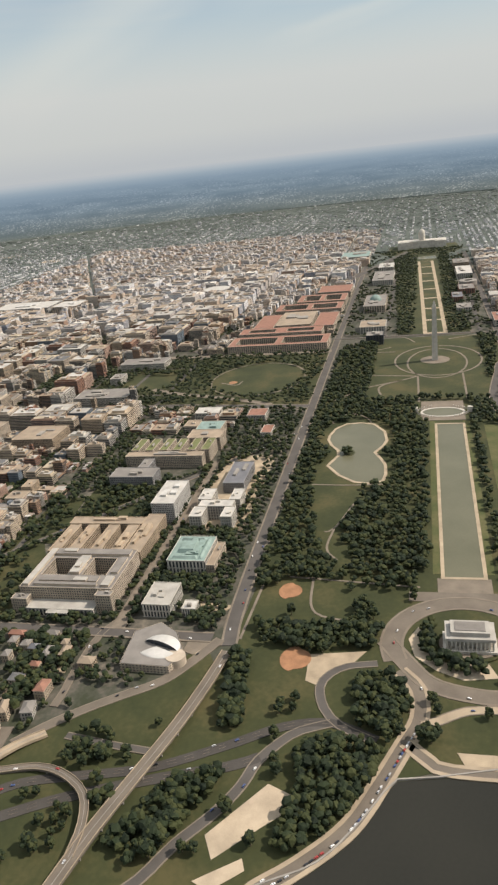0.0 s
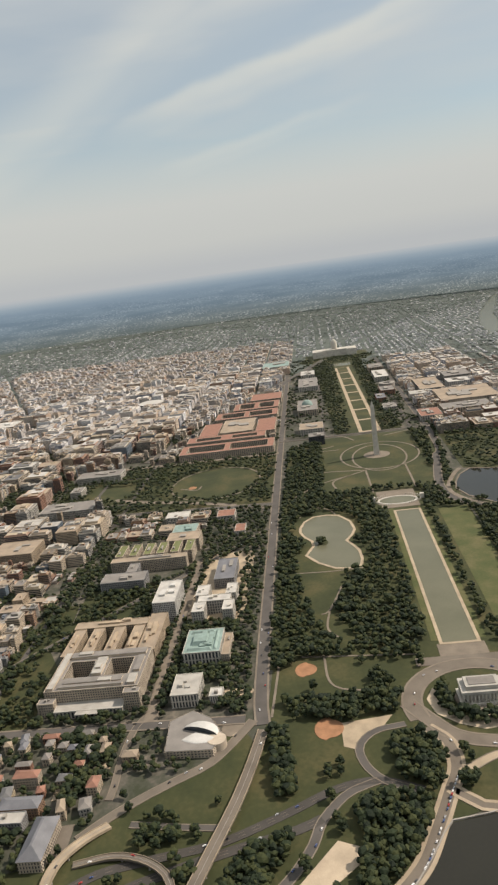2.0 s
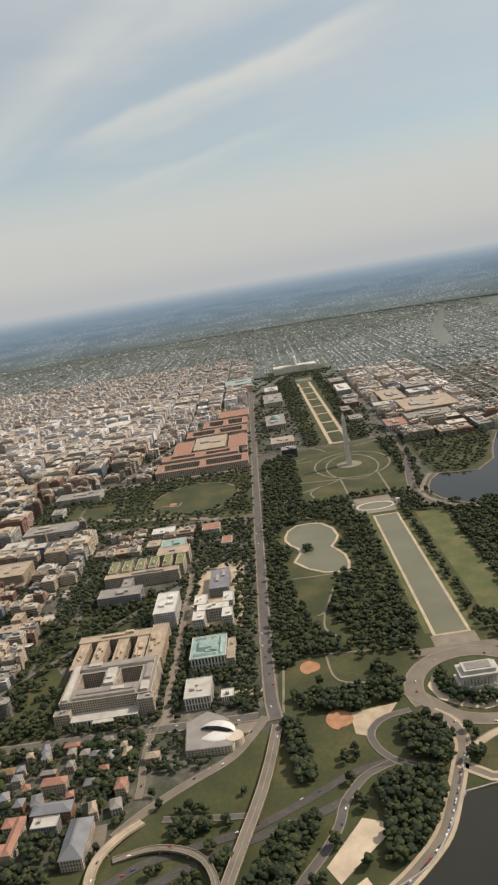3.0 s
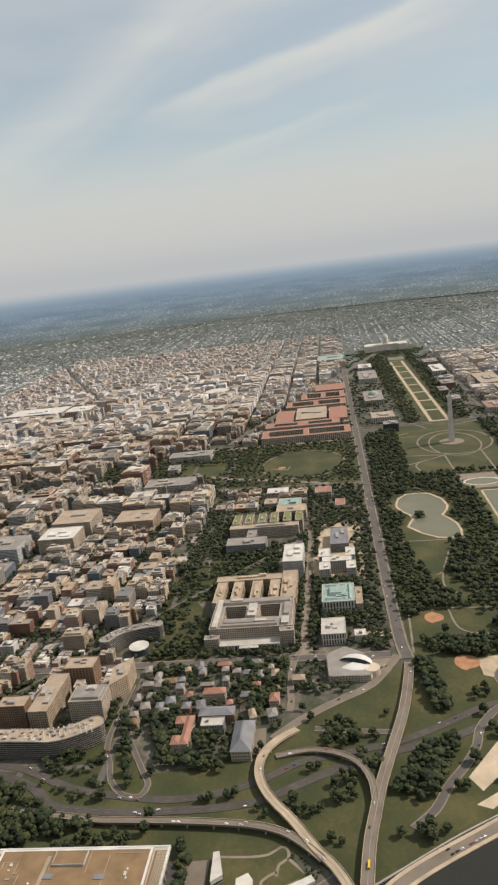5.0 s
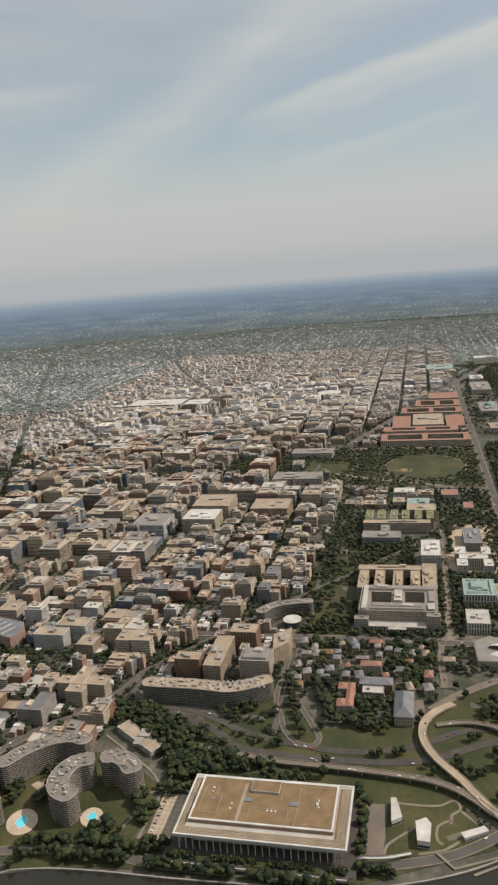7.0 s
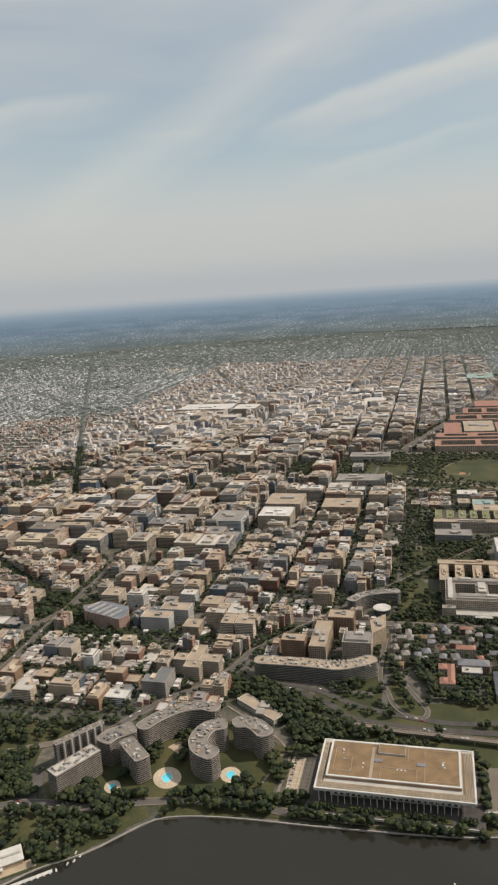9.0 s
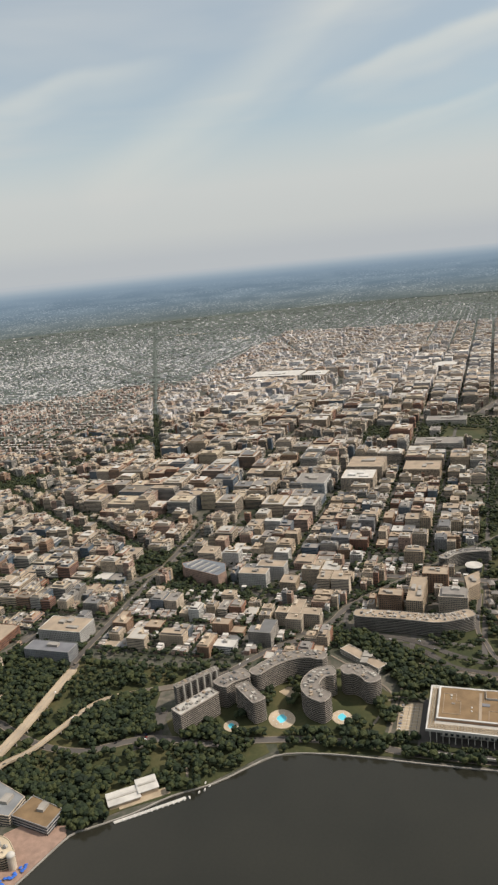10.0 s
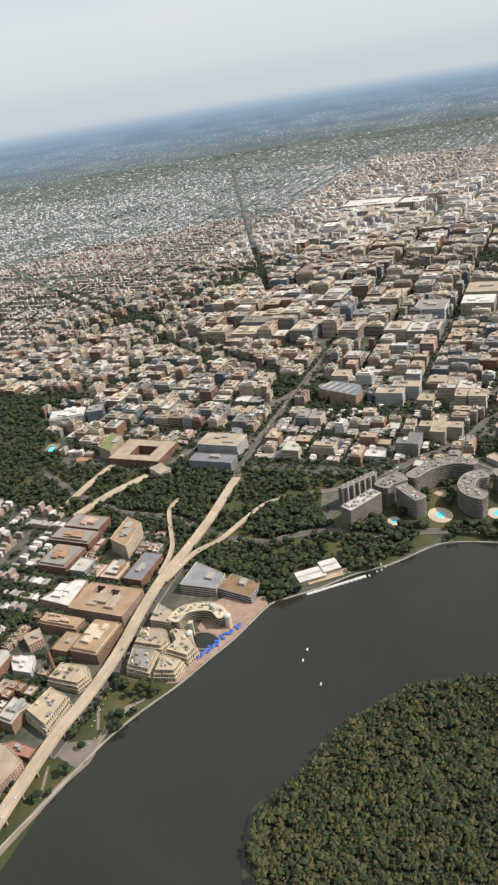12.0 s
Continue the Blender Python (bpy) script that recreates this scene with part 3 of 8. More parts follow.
BRIDGES = [  # name, line with heights, width
    ("overpass_long", [(-34, 302, 2), (-110, 313, 5), (-182, 327, 8), (-266, 351, 8), (-323, 367, 8), (-370, 377, 8), (-430, 388, 8), (-540, 398, 8), (-700, 410, 9), (-900, 430, 9)], 15),
    ("overpass_curve", [(-196, 478, 2), (-221, 502, 5), (-255, 521, 8), (-289, 525, 8), (-320, 517, 8), (-348, 501, 8), (-379, 477, 8), (-427, 446, 8), (-452, 426, 8), (-489, 408, 8), (-540, 400, 8)], 12),
    ("overpass_loop", [(-255, 505, 2), (-247, 462, 4), (-257, 425, 7), (-279, 394, 7), (-315, 379, 8), (-352, 376, 8)], 9),
    ("viaduct_side", [(-340, 850, 1), (-366, 735, 5), (-372, 690, 7), (-376, 616, 7.5), (-384, 533, 7.5), (-397, 489, 7.5), (-417, 462, 7.8), (-440, 440, 8)], 10),
    ("freeway_viaduct", [(-1500, 1372, 13), (-1300, 1398, 13), (-1124, 1411, 13), (-1053, 1408, 13), (-972, 1410, 13), (-872, 1424, 13), (-782, 1432, 12), (-719, 1428, 12), (-618, 1430, 10), (-540, 1437, 8), (-450, 1448, 2)], 17),
    ("freeway_ramp_left", [(-785, 1440, 12), (-713, 1456, 11), (-642, 1497, 9), (-592, 1524, 7), (-550, 1526, 4), (-520, 1506, 1)], 8),
    ("freeway_ramp_right", [(-800, 1424, 12), (-717, 1410, 11), (-676, 1385, 10), (-619, 1370, 9), (-553, 1353, 7), (-515, 1328, 4), (-495, 1298, 1)], 9),
    ("creek_bridge_south", [(-640, 1706, 4), (-570, 1682, 7), (-524, 1662, 7), (-470, 1640, 3)], 18),
    ("creek_bridge_north", [(-620, 1752, 4), (-521, 1747, 7), (-430, 1745, 3)], 14),
]

# ---- ground and water ----
g = Geo()
g.face([(-9000, -9000, 0), (16000, -9000, 0), (16000, 16000, 0), (-9000, 16000, 0)])
g.build("ground", "ground", kind="structure", label="mottled city ground of soil, paving and dry grass")


def sheet(name, poly, z, mat, label, kind="structure", z0=0.05):
    q = Geo()
    q.prism(poly, z0, z)
    return q.build(name, mat, kind=kind, label=label)


sheet("ground_suburb", [(-1150 + r * math.cos(radians(a)), 420 + r * math.sin(radians(a))) for r, aa in ((4150, range(-30, 73, 6)), (9200, range(72, -31, -6))) for a in aa][::-1], 0.3, "suburb", "leafy gardens and lawns of far suburbs, paled for haze", z0=0.1)
sheet("water_river", RIVER, 0.3, "water", "wide dark olive-brown river with a smooth surface")
sheet("water_basin", BASIN, 0.6, "water", "dark tidal basin bordered by trees")
# far river takes the paler pool colour to stand in for reflected sky
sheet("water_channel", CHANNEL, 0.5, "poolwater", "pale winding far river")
for _i, _p in enumerate((PARK_WEST, PARK_RAMPS, PARK_MALL, PARK_SOUTH, PARK_ELLIPSE, PARK_LAFAYETTE, PARK_MALL_E, PARK_CIRCLE, PARK_DUPONT, PARK_CREEK, PARK_RAWLINS, PARK_GTOWN, SHORE_STRIP, PARK_E_ST, PARK_FARRAGUT)):
    sheet("ground_lawn_%d" % (_i + 1), _p, 0.40 + 0.012 * _i, "grass", "mown summer lawn with darker and drier patches")
sheet("ground_house_lawn", HOUSE_PARK, 0.62, "grass", "lawns and terraces round curving apartment houses")
sheet("ground_pond_island", [(625 + 16 * math.cos(a * math.pi / 8), 203 + 11 * math.sin(a * math.pi / 8)) for a in range(16)], 1.3, "grass", "small grassy island in the pond")
sheet("ground_ellipse", ELLIPSE, 0.72, "grass", "oval green lawn")
sheet("ground_island", ISLAND, 1.2, "ground", "wooded river island ground")
sheet("ground_basin_park", ccw([(1070, -190), (1475, -190), (1560, -500), (1420, -470), (1250, -412), (1120, -372), (1036, -305), (1048, -240)]), 0.58, "grass", "lawn and walks beside the tidal basin")
sheet("ground_loop_lawn", ccw([(-318, 682), (-300, 680), (-235, 712), (-130, 741), (-60, 746), (-60, 752), (-199, 752), (-257, 735), (-291, 724), (-314, 704)]), 0.6, "grass", "grass inside the looping ramp")
sheet("ground_dry_field", box_plan(205, 770, -140, -72), 0.66, "drygrass", "long dry yellow-green playing field")
sheet("ground_north_verge", box_plan(166, 800, 29, 42), 0.66, "drygrass", "worn grass verge along the pool")
sheet("ground_south_verge", box_plan(166, 800, -44, -29), 0.66, "drygrass", "worn grass verge along the pool")
sheet("water_shoal", [tuple(p) for p in smooth_line(inset(ISLAND, -9) + inset(ISLAND, -9)[:1], 12)[:-1].tolist()], 0.42, "shoal", "brown shallow water round the wooded island")
sheet("water_pool", POOL, 0.9, "poolwater", "long olive-green reflecting pool")
sheet("water_pond", POND, 0.95, "poolwater", "garden pond with a curving shore")


def rim(name, poly, w, h, mat, label, z0=0.05):
    q = Geo()
    q.ring(inset(poly, -w), poly, z0, h)
    return q.build(name, mat, kind="structure", label=label)


rim("trim_pool", POOL, 5.5, 1.15, "gravel", "pale stone coping and walk round the long pool")
rim("trim_pond", POND, 6.0, 1.1, "gravel", "curving pale path round the pond")
rim("trim_ellipse", ELLIPSE, 5.0, 0.66, "pave", "pale path round the oval lawn")
rim("trim_basin", BASIN, 4.0, 1.4, "pave", "stone wall and walk round the basin")
g = Geo()
_bank = smooth_line(RIVER[1:30], 15)
strip(g, _bank, -1.3, 0.5, 0.0, 1.9)
g.build("trim_seawall", "concrete", kind="structure", label="weathered stone seawall along the river bank")


def ribbon(name, pts, w, mat, label, z=0.95, walk_w=3.0, kerb=True):
    line = smooth_line(pts)
    q = Geo()
    strip(q, line, -w / 2, w / 2, 0.1, z)
    q.build(name, mat, kind="structure", label=label)
    if "shore" in name:
        walk_w = 4.6
    if kerb:
        for s in (-1, 1):
            q = Geo()
            a, b = sorted((s * w / 2, s * (w / 2 + walk_w)))
            strip(q, line, a, b, 0.1, z + 0.18)
            q.build(name.replace("road", "pavement") + ("_n" if s > 0 else "_s"), "deckpale" if "shore" in name else "pave", kind="structure", label="pale concrete kerb and footway")


for _k, (_n, _l, _w, _m) in enumerate(MAINS):
    ribbon(_n, _l, _w, _m, {"asphalt": "dark asphalt highway", "road": "grey asphalt city street", "deck": "pale worn concrete road", "deckpale": "tan sunlit concrete road", "pave": "light concrete street"}[_m], 0.95 + 0.02 * _k, 3.0 if _w > 12 else 1.4, _m != "asphalt")
# centre lines and lane lines of the widest roads
g = Geo()
for _n, _l, _w, _m in MAINS:
    if _m == "asphalt":
        _line = smooth_line(_l, 9)
        for _i in range(0, len(_line) - 1, 2):
            for _o in (-_w / 6, _w / 6):
                strip(g, _line[_i:_i + 2], _o - 0.14, _o + 0.14, 1.5, 1.62)
g.build("trim_lane_lines", "pave", kind="structure", label="worn white lane dashes")

# narrow lettered and numbered streets of the grid
g = Geo()
for _x in NS:
    if -600 < _x < 3600:
        for _a, _b in ((760, 1980), (1980, 3300)):
            g.box(_x - 5, _a, 0.1, _x + 5, _b, 0.55) if _x > -330 and not 1100 < _x < 1300 else None
        g.box(_x - 5, -900, 0.1, _x + 5, -180, 0.55) if _x > 1500 else None
for _y in EW:
    if 700 < _y < 3100:
        g.box(-300 if _y < 1480 else -560 if _y > 1750 else -380, _y - 5, 0.1, 3600, _y + 5, 0.62)
g.build("road_grid", "road", kind="structure", label="grid of narrow asphalt city streets")

PATHS = [  # pale walks
    [(1295 + 150 * math.cos(a * math.pi / 14), 15 + 118 * math.sin(a * math.pi / 14)) for a in range(29)], [(1268 + 143 * math.cos(a * math.pi / 14), 18 + 80 * math.sin(a * math.pi / 14)) for a in range(29)],
    [(934, 65), (1143, 69)], [(949, -47), (1157, -46)], [(958, 272), (1051, 205), (1112, 111), (1143, 69)], [(1173, 271), (1160, 160), (1143, 69)], [(1403, 288), (1397, 135)], [(960, 150), (1060, 165), (1112, 111)], [(1500, 80), (1560, 110), (1600, 170)], [(1450, 150), (1340, 330)], [(1520, -20), (1560, -110)],
    [(474, 262), (470, 190), (474, 120)], [(399, 173), (302, 200), (290, 215)], [(302, 200), (235, 205), (200, 185)], [(130, 60), (150, 250)], [(1150, 610), (1125, 560), (1160, 550)], [(800, 255), (850, 262), (860, 210), (830, 180), (800, 170)],
    [(-5, 292), (130, 286)], [(40, 120), (60, 200), (150, 215)], [(-426, 559), (-427, 527), (-424, 503), (-413, 489), (-417, 481), (-430, 480), (-439, 490), (-455, 492)], [(-430, 480), (-451, 460)], [(-449, 492), (-461, 508), (-484, 509), (-490, 502)], [(-466, 535), (-499, 567), (-515, 570)], [(-509, 531), (-499, 501), (-480, 480), (-474, 463)], [(-374, 872), (-439, 871), (-446, 905)], [(-439, 871), (-545, 874)], [(-446, 905), (-470, 890), (-530, 905)], [(-1300, 1392), (-1238, 1382), (-1161, 1368), (-1132, 1358), (-1097, 1361), (-1059, 1360), (-1022, 1340)], [(-1192, 1384), (-1150, 1402)], [(-1085, 1372), (-1040, 1400)], [(-330, 1000), (-400, 905), (-430, 880)], [(-600, 1190), (-640, 1150), (-680, 1130)]]
for _p in PATHS:
    ribbon("pavement_walk", _p, 5 if _p[0][0] > 900 else 8 if _p[0][0] < -1290 else 3.6, "pave", "pale concrete park walk", 0.9, kerb=False)
for _k, (_n, _poly, _m, _l) in enumerate((("sand_court", [(-306, 258), (-239, 209), (-250, 184), (-271, 185), (-298, 213), (-331, 245)], "sand", "pale sand area with angled edges"), ("sand_court_small", [(-354, 257), (-326, 217), (-338, 212), (-362, 240)], "sand", "pale sand strip beside the shore road"),
        ("round_court", [(-27 + 13 * math.cos(a * math.pi / 12), 345 + 13 * math.sin(a * math.pi / 12)) for a in range(24)], "gravel", "round tan paved court beside the institute"), ("bare_lot", [(-30, 196), (-19, 125), (-42, 139), (-58, 160), (-87, 179), (-80, 194)], "gravel", "bare tan construction lot"), ("hill_yard", [(-38, 564), (-7, 549), (-26, 543), (-41, 555)], "gravel", "bare tan yard among old houses"), ("hill_yard_small", [(-77, 526), (-77, 506), (-91, 505), (-95, 522)], "gravel", "bare tan yard among old houses"), ("hill_court", [(-117, 536), (-106, 518), (-127, 513), (-132, 525)], "gravel", "bare tan yard among old houses"), ("round_court", [(-36, 362), (-16, 361), (-4, 332), (-22, 332), (-42, 347)], "pave", "pale paved court beside the institute"), ("hall_path", [(78, 371), (70, 318), (56, 328), (56, 362)], "gravel", "sandy path before the marble hall"), ("river_steps", [(-178, 22), (-178, -60), (-195, -60), (-195, 15)], "gravel", "pale river steps"), ("forecourt", [(36, 62), (10, 74), (-25, 66), (-50, 40), (-65, 9), (-58, -30), (-32, -20), (-34, 30), (-10, 56), (20, 54)], "sand", "bare tan earth round the memorial"),
        ("steps_plaza", box_plan(112, 154, -38, 36), "pave", "pale stone plaza and steps before the pool"), ("east_road", box_plan(95, 118, -70, 75), "deck", "broad pale road before the memorial"), ("war_memorial_court", box_plan(805, 935, -36, 60), "pave", "granite memorial plaza"), ("monument_circle", [(1295 + 40 * math.cos(a * math.pi / 16), 23 + 40 * math.sin(a * math.pi / 16)) for a in range(32)], "pave", "round pale plaza under the obelisk"),
        ("north_lot", [(-534, 864), (-446, 867), (-444, 832), (-534, 831)], "gravel", "pale parking deck with painted bays"), ("over_deck", [(-320, 1092), (-268, 1061), (-264, 1021), (-309, 1044)], "pave", "broad pale street deck"), ("red_lot", [(-130, 692), (-146, 663), (-184, 652), (-206, 666), (-180, 686)], "deck", "parking yard beside a red-roofed hall"), ("old_yard", [(-4, 551), (-1, 533), (-35, 530), (-34, 548)], "gravel", "bare tan yard among old houses"), ("old_yard_low", [(-101, 572), (-87, 547), (-135, 533), (-147, 567)], "gravel", "bare tan yard among old houses"), ("hall_yard", [(-192, 547), (-189, 523), (-231, 521), (-250, 538)], "deck", "worn yard beside an old grey hall"), ("garden_bed", [(-425, 477), (-423, 462), (-455, 427), (-474, 430), (-472, 447), (-448, 463)], "ground", "mulched bed of young trees"), ("office_lot", [(-640, 1240), (-600, 1205), (-575, 1215), (-530, 1225), (-560, 1260)], "road", "asphalt yard behind the office slab"), ("south_plaza", [(-433, 607), (-430, 570), (-517, 572), (-522, 606)], "deck", "pale paved plaza"), ("site_yard", box_plan(290, 620, 355, 470), "gravel", "churned tan building site"), ("harbour_promenade", [(-803, 1317), (-790, 1256), (-806, 1246), (-887, 1268), (-928, 1284), (-985, 1306), (-992, 1322), (-930, 1300), (-900, 1300), (-880, 1330), (-820, 1330)], "brickpave", "red brick riverside promenade"), ("garden_court", [(-452, 1062), (-436, 1050), (-436, 1032), (-452, 1026), (-466, 1040)], "gravel", "tan curving garden terrace"), ("river_plaza", [(-1134, 1405), (-1119, 1411), (-1097, 1361), (-1132, 1356), (-1144, 1366)], "deck", "paved riverside plaza"), ("apartment_yard", [(-690, 1480), (-640, 1480), (-650, 1560), (-670, 1535)], "pave", "tan paved yard"), ("station_yard", [(7350, 3420), (8200, 3420), (8250, 3560), (7500, 3560)], "gravel", "long pale rail yard far off"), ("reservoir_yard", [(4850, 3180), (4980, 3200), (4960, 3600), (4860, 3600)], "gravel", "long pale works yard far off"), ("market_yard", [(4330, 2640), (4500, 2700), (4450, 2830), (4340, 2800)], "gravel", "pale market yard far off"))):
    sheet("pavement_" + _n, _poly, 0.80 + 0.012 * _k, _m, _l)
for _x, _y, _r in ((112, 243, 17), (-40, 212, 20), (1150, 575, 12), (-406, 1838, 20)):
    sheet("ground_infield", [(_x + _r * math.cos(a * math.pi / 12) * (1.25 if a < 12 else 1), _y + _r * math.sin(a * math.pi / 12)) for a in range(24)], 0.9, "clay", "orange clay infield of a ball field")
# the long lawns between museums
def mall_band(x0, x1, half):
    return [(x, 17 + (x - 1600) * 0.0177 + d) for x, d in ((x0, -half), (x1, -half), (x1, half), (x0, half))]


for _x0 in range(1612, 3000, 186):
    sheet("ground_lawn_panel", mall_band(_x0, _x0 + 168, 25), 0.95, "grass", "fenced green lawn panel")
sheet("pavement_mall", mall_band(1598, 3085, 38), 0.86, "gravel", "pale gravel walks along the lawns")
sheet("water_far_pool", box_plan(3150, 3250, -10, 105), 0.9, "poolwater", "broad far reflecting pool below the legislature")
for _y in (175, -120):
    sheet("road_mall", box_plan(1600, 3300, _y - 5, _y + 5), 0.95, "road", "narrow drive beside the lawns")


def bridge(name, pts, w, label):
    line = smooth_line(pts, 10)
    top = thing(name, pts[0][0], pts[0][1], 0, label=label, category="bridge")
    q = Geo()
    strip(q, line, -w / 2, w / 2, -1.3, 0.9)
    deck = part("deck", q, "deckpale" if "freeway" in name or "creek" in name or "curve" in name else "deck", top)
    for s in (-1, 1):
        q = Geo()
        a, b = sorted((s * w / 2, s * (w / 2 - 0.5)))
        strip(q, line, a, b, 0.9, 2.0)
        part("parapet", q, "deckpale", deck)
    q = Geo()
    strip(q, line, -0.25, 0.25, 0.9, 1.25)
    part("median", q, "concrete", deck)
    for i in range(2, len(line) - 1, 3):
        x, y, h = line[i]
        if h > 3.5:
            q = Geo()
            q.obox(x, y, 1.6, w * 0.7, math.degrees(math.atan2(*(line[i + 1] - line[i - 1])[1::-1])), 0, h - 1.2)
            part("pier", q, "concrete", top)


for _n, _l, _w in BRIDGES:
    bridge(_n, _l, _w, "pale concrete elevated road with parapets and piers")

# backdrop: a glowing wall with painted haze over wooded distance, all round the horizon
BACK_R, BACK_TOP, BACK_C = 8600.0, 600.0, (-1150, 420)
g = Geo()
_n = 120


def ridge(k):
    """The skyline height, fitted to the horizon in the camera's view, a little higher to the north."""
    return 520 + 30 * min(1, max(0, (-75 + 190 * k / 120) / 40))


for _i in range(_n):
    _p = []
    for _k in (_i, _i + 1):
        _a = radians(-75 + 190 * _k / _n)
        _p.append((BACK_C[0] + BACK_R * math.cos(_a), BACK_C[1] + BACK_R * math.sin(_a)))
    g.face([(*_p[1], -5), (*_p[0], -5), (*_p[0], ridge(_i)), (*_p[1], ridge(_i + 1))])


def make_backdrop():
    m = bpy.data.materials.new("distance")
    m.use_nodes = True
    nt = m.node_tree
    nt.nodes.clear()
    out, em = nt.nodes.new("ShaderNodeOutputMaterial"), nt.nodes.new("ShaderNodeEmission")
    geo, sep = nt.nodes.new("ShaderNodeNewGeometry"), nt.nodes.new("ShaderNodeSeparateXYZ")
    wire(nt, geo, "Position", sep, "Vector")
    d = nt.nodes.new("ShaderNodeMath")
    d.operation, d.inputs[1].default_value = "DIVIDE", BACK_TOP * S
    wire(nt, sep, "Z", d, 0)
    # haze is painted into this ramp, paler and bluer towards the top
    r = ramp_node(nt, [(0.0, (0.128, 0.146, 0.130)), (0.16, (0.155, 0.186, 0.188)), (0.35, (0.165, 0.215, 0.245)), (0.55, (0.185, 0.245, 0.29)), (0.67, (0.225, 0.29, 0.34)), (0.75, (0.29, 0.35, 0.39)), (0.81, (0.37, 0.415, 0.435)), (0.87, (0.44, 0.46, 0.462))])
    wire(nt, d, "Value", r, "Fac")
    def mottle(scale, stops):
        mp, nz = nt.nodes.new("ShaderNodeMapping"), nt.nodes.new("ShaderNodeTexNoise")
        mp.inputs["Scale"].default_value = scale
        nz.inputs["Scale"].default_value, nz.inputs["Detail"].default_value = 1.0, 3
        wire(nt, geo, "Position", mp, "Vector")
        wire(nt, mp, "Vector", nz, "Vector")
        q = ramp_node(nt, stops)
        wire(nt, nz, "Fac", q, "Fac")
        return q

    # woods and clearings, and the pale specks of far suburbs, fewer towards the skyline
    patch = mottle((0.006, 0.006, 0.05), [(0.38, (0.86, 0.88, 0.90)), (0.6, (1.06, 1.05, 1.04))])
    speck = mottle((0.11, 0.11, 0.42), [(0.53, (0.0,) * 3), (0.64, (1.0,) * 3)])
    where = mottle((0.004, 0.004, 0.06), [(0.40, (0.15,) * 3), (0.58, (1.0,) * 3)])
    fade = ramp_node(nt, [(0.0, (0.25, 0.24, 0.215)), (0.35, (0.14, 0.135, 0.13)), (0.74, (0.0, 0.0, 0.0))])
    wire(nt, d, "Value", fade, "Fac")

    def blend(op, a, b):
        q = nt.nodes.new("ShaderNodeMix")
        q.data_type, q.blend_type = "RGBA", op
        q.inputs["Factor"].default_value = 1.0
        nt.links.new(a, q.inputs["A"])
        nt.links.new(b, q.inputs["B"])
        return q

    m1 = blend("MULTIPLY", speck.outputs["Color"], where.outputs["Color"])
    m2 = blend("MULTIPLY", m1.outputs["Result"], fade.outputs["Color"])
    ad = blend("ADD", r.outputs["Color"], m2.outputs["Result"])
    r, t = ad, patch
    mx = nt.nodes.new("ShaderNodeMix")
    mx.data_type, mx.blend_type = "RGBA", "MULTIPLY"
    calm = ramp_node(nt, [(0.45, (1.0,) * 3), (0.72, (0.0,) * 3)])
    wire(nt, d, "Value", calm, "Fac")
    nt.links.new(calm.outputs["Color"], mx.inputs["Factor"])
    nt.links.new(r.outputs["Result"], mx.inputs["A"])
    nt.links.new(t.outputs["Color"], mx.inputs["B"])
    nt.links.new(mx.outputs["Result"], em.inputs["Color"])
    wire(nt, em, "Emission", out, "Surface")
    return m


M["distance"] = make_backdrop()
g.build("backdrop", "distance", kind="structure", label="glowing wall painted as hazy blue wooded distance")

# ---- buildings ----
rng = random.Random(7)
FOOT = []  # plans already built on


def facade(glass, wall, poly, z0, z1, storey=3.8, pier=4.0, band=1.7, depth=0.45, piers=True):
    """A glazed core and, proud of it, a band at each floor and uprights between the windows."""
    core = inset(poly, depth)
    glass.prism(core, z0, z1 - 0.2, top=False)
    n = max(1, int((z1 - z0) / storey))
    hh = (z1 - z0) / n
    for i in range(n + 1):
        lo, hi = z0 + i * hh - band * 0.45, z0 + i * hh + band * 0.55
        lo, hi = max(lo, z0), min(hi, z1)
        if hi - lo > 0.2:
            wall.ring(poly, core, lo, hi)
    if piers:
        k = len(poly)
        for i in range(k):
            a, b = Vector(poly[i]), Vector(poly[(i + 1) % k])
            e = b - a
            if e.length < 3:
                continue
            m = max(2, int(e.length / pier) + 1)
            ang = math.degrees(math.atan2(e.y, e.x))
            nx, ny = -e.normalized().y, e.normalized().x
            for j in range(m):
                c = a + e * ((j + 0.5) / m)
                wall.obox(c.x + nx * depth * 0.45, c.y + ny * depth * 0.45, pier * 0.42, depth * 0.9, ang, z0, z1)


def roof_boxes(r, x, y, w, d, ang, z, n):
    out = []
    for _ in range(n):
        a, b = r.uniform(-0.28, 0.28) * w, r.uniform(-0.28, 0.28) * d
        c, s = math.cos(radians(ang)), math.sin(radians(ang))
        out.append((x + c * a - s * b, y + s * a + c * b, w * r.uniform(0.12, 0.4), d * r.uniform(0.12, 0.36), ang, z, z + r.uniform(2.2, 5)))
    return out


def extent(poly):
    xs, ys = [p[0] for p in poly], [p[1] for p in poly]
    return min(xs), max(xs), min(ys), max(ys)


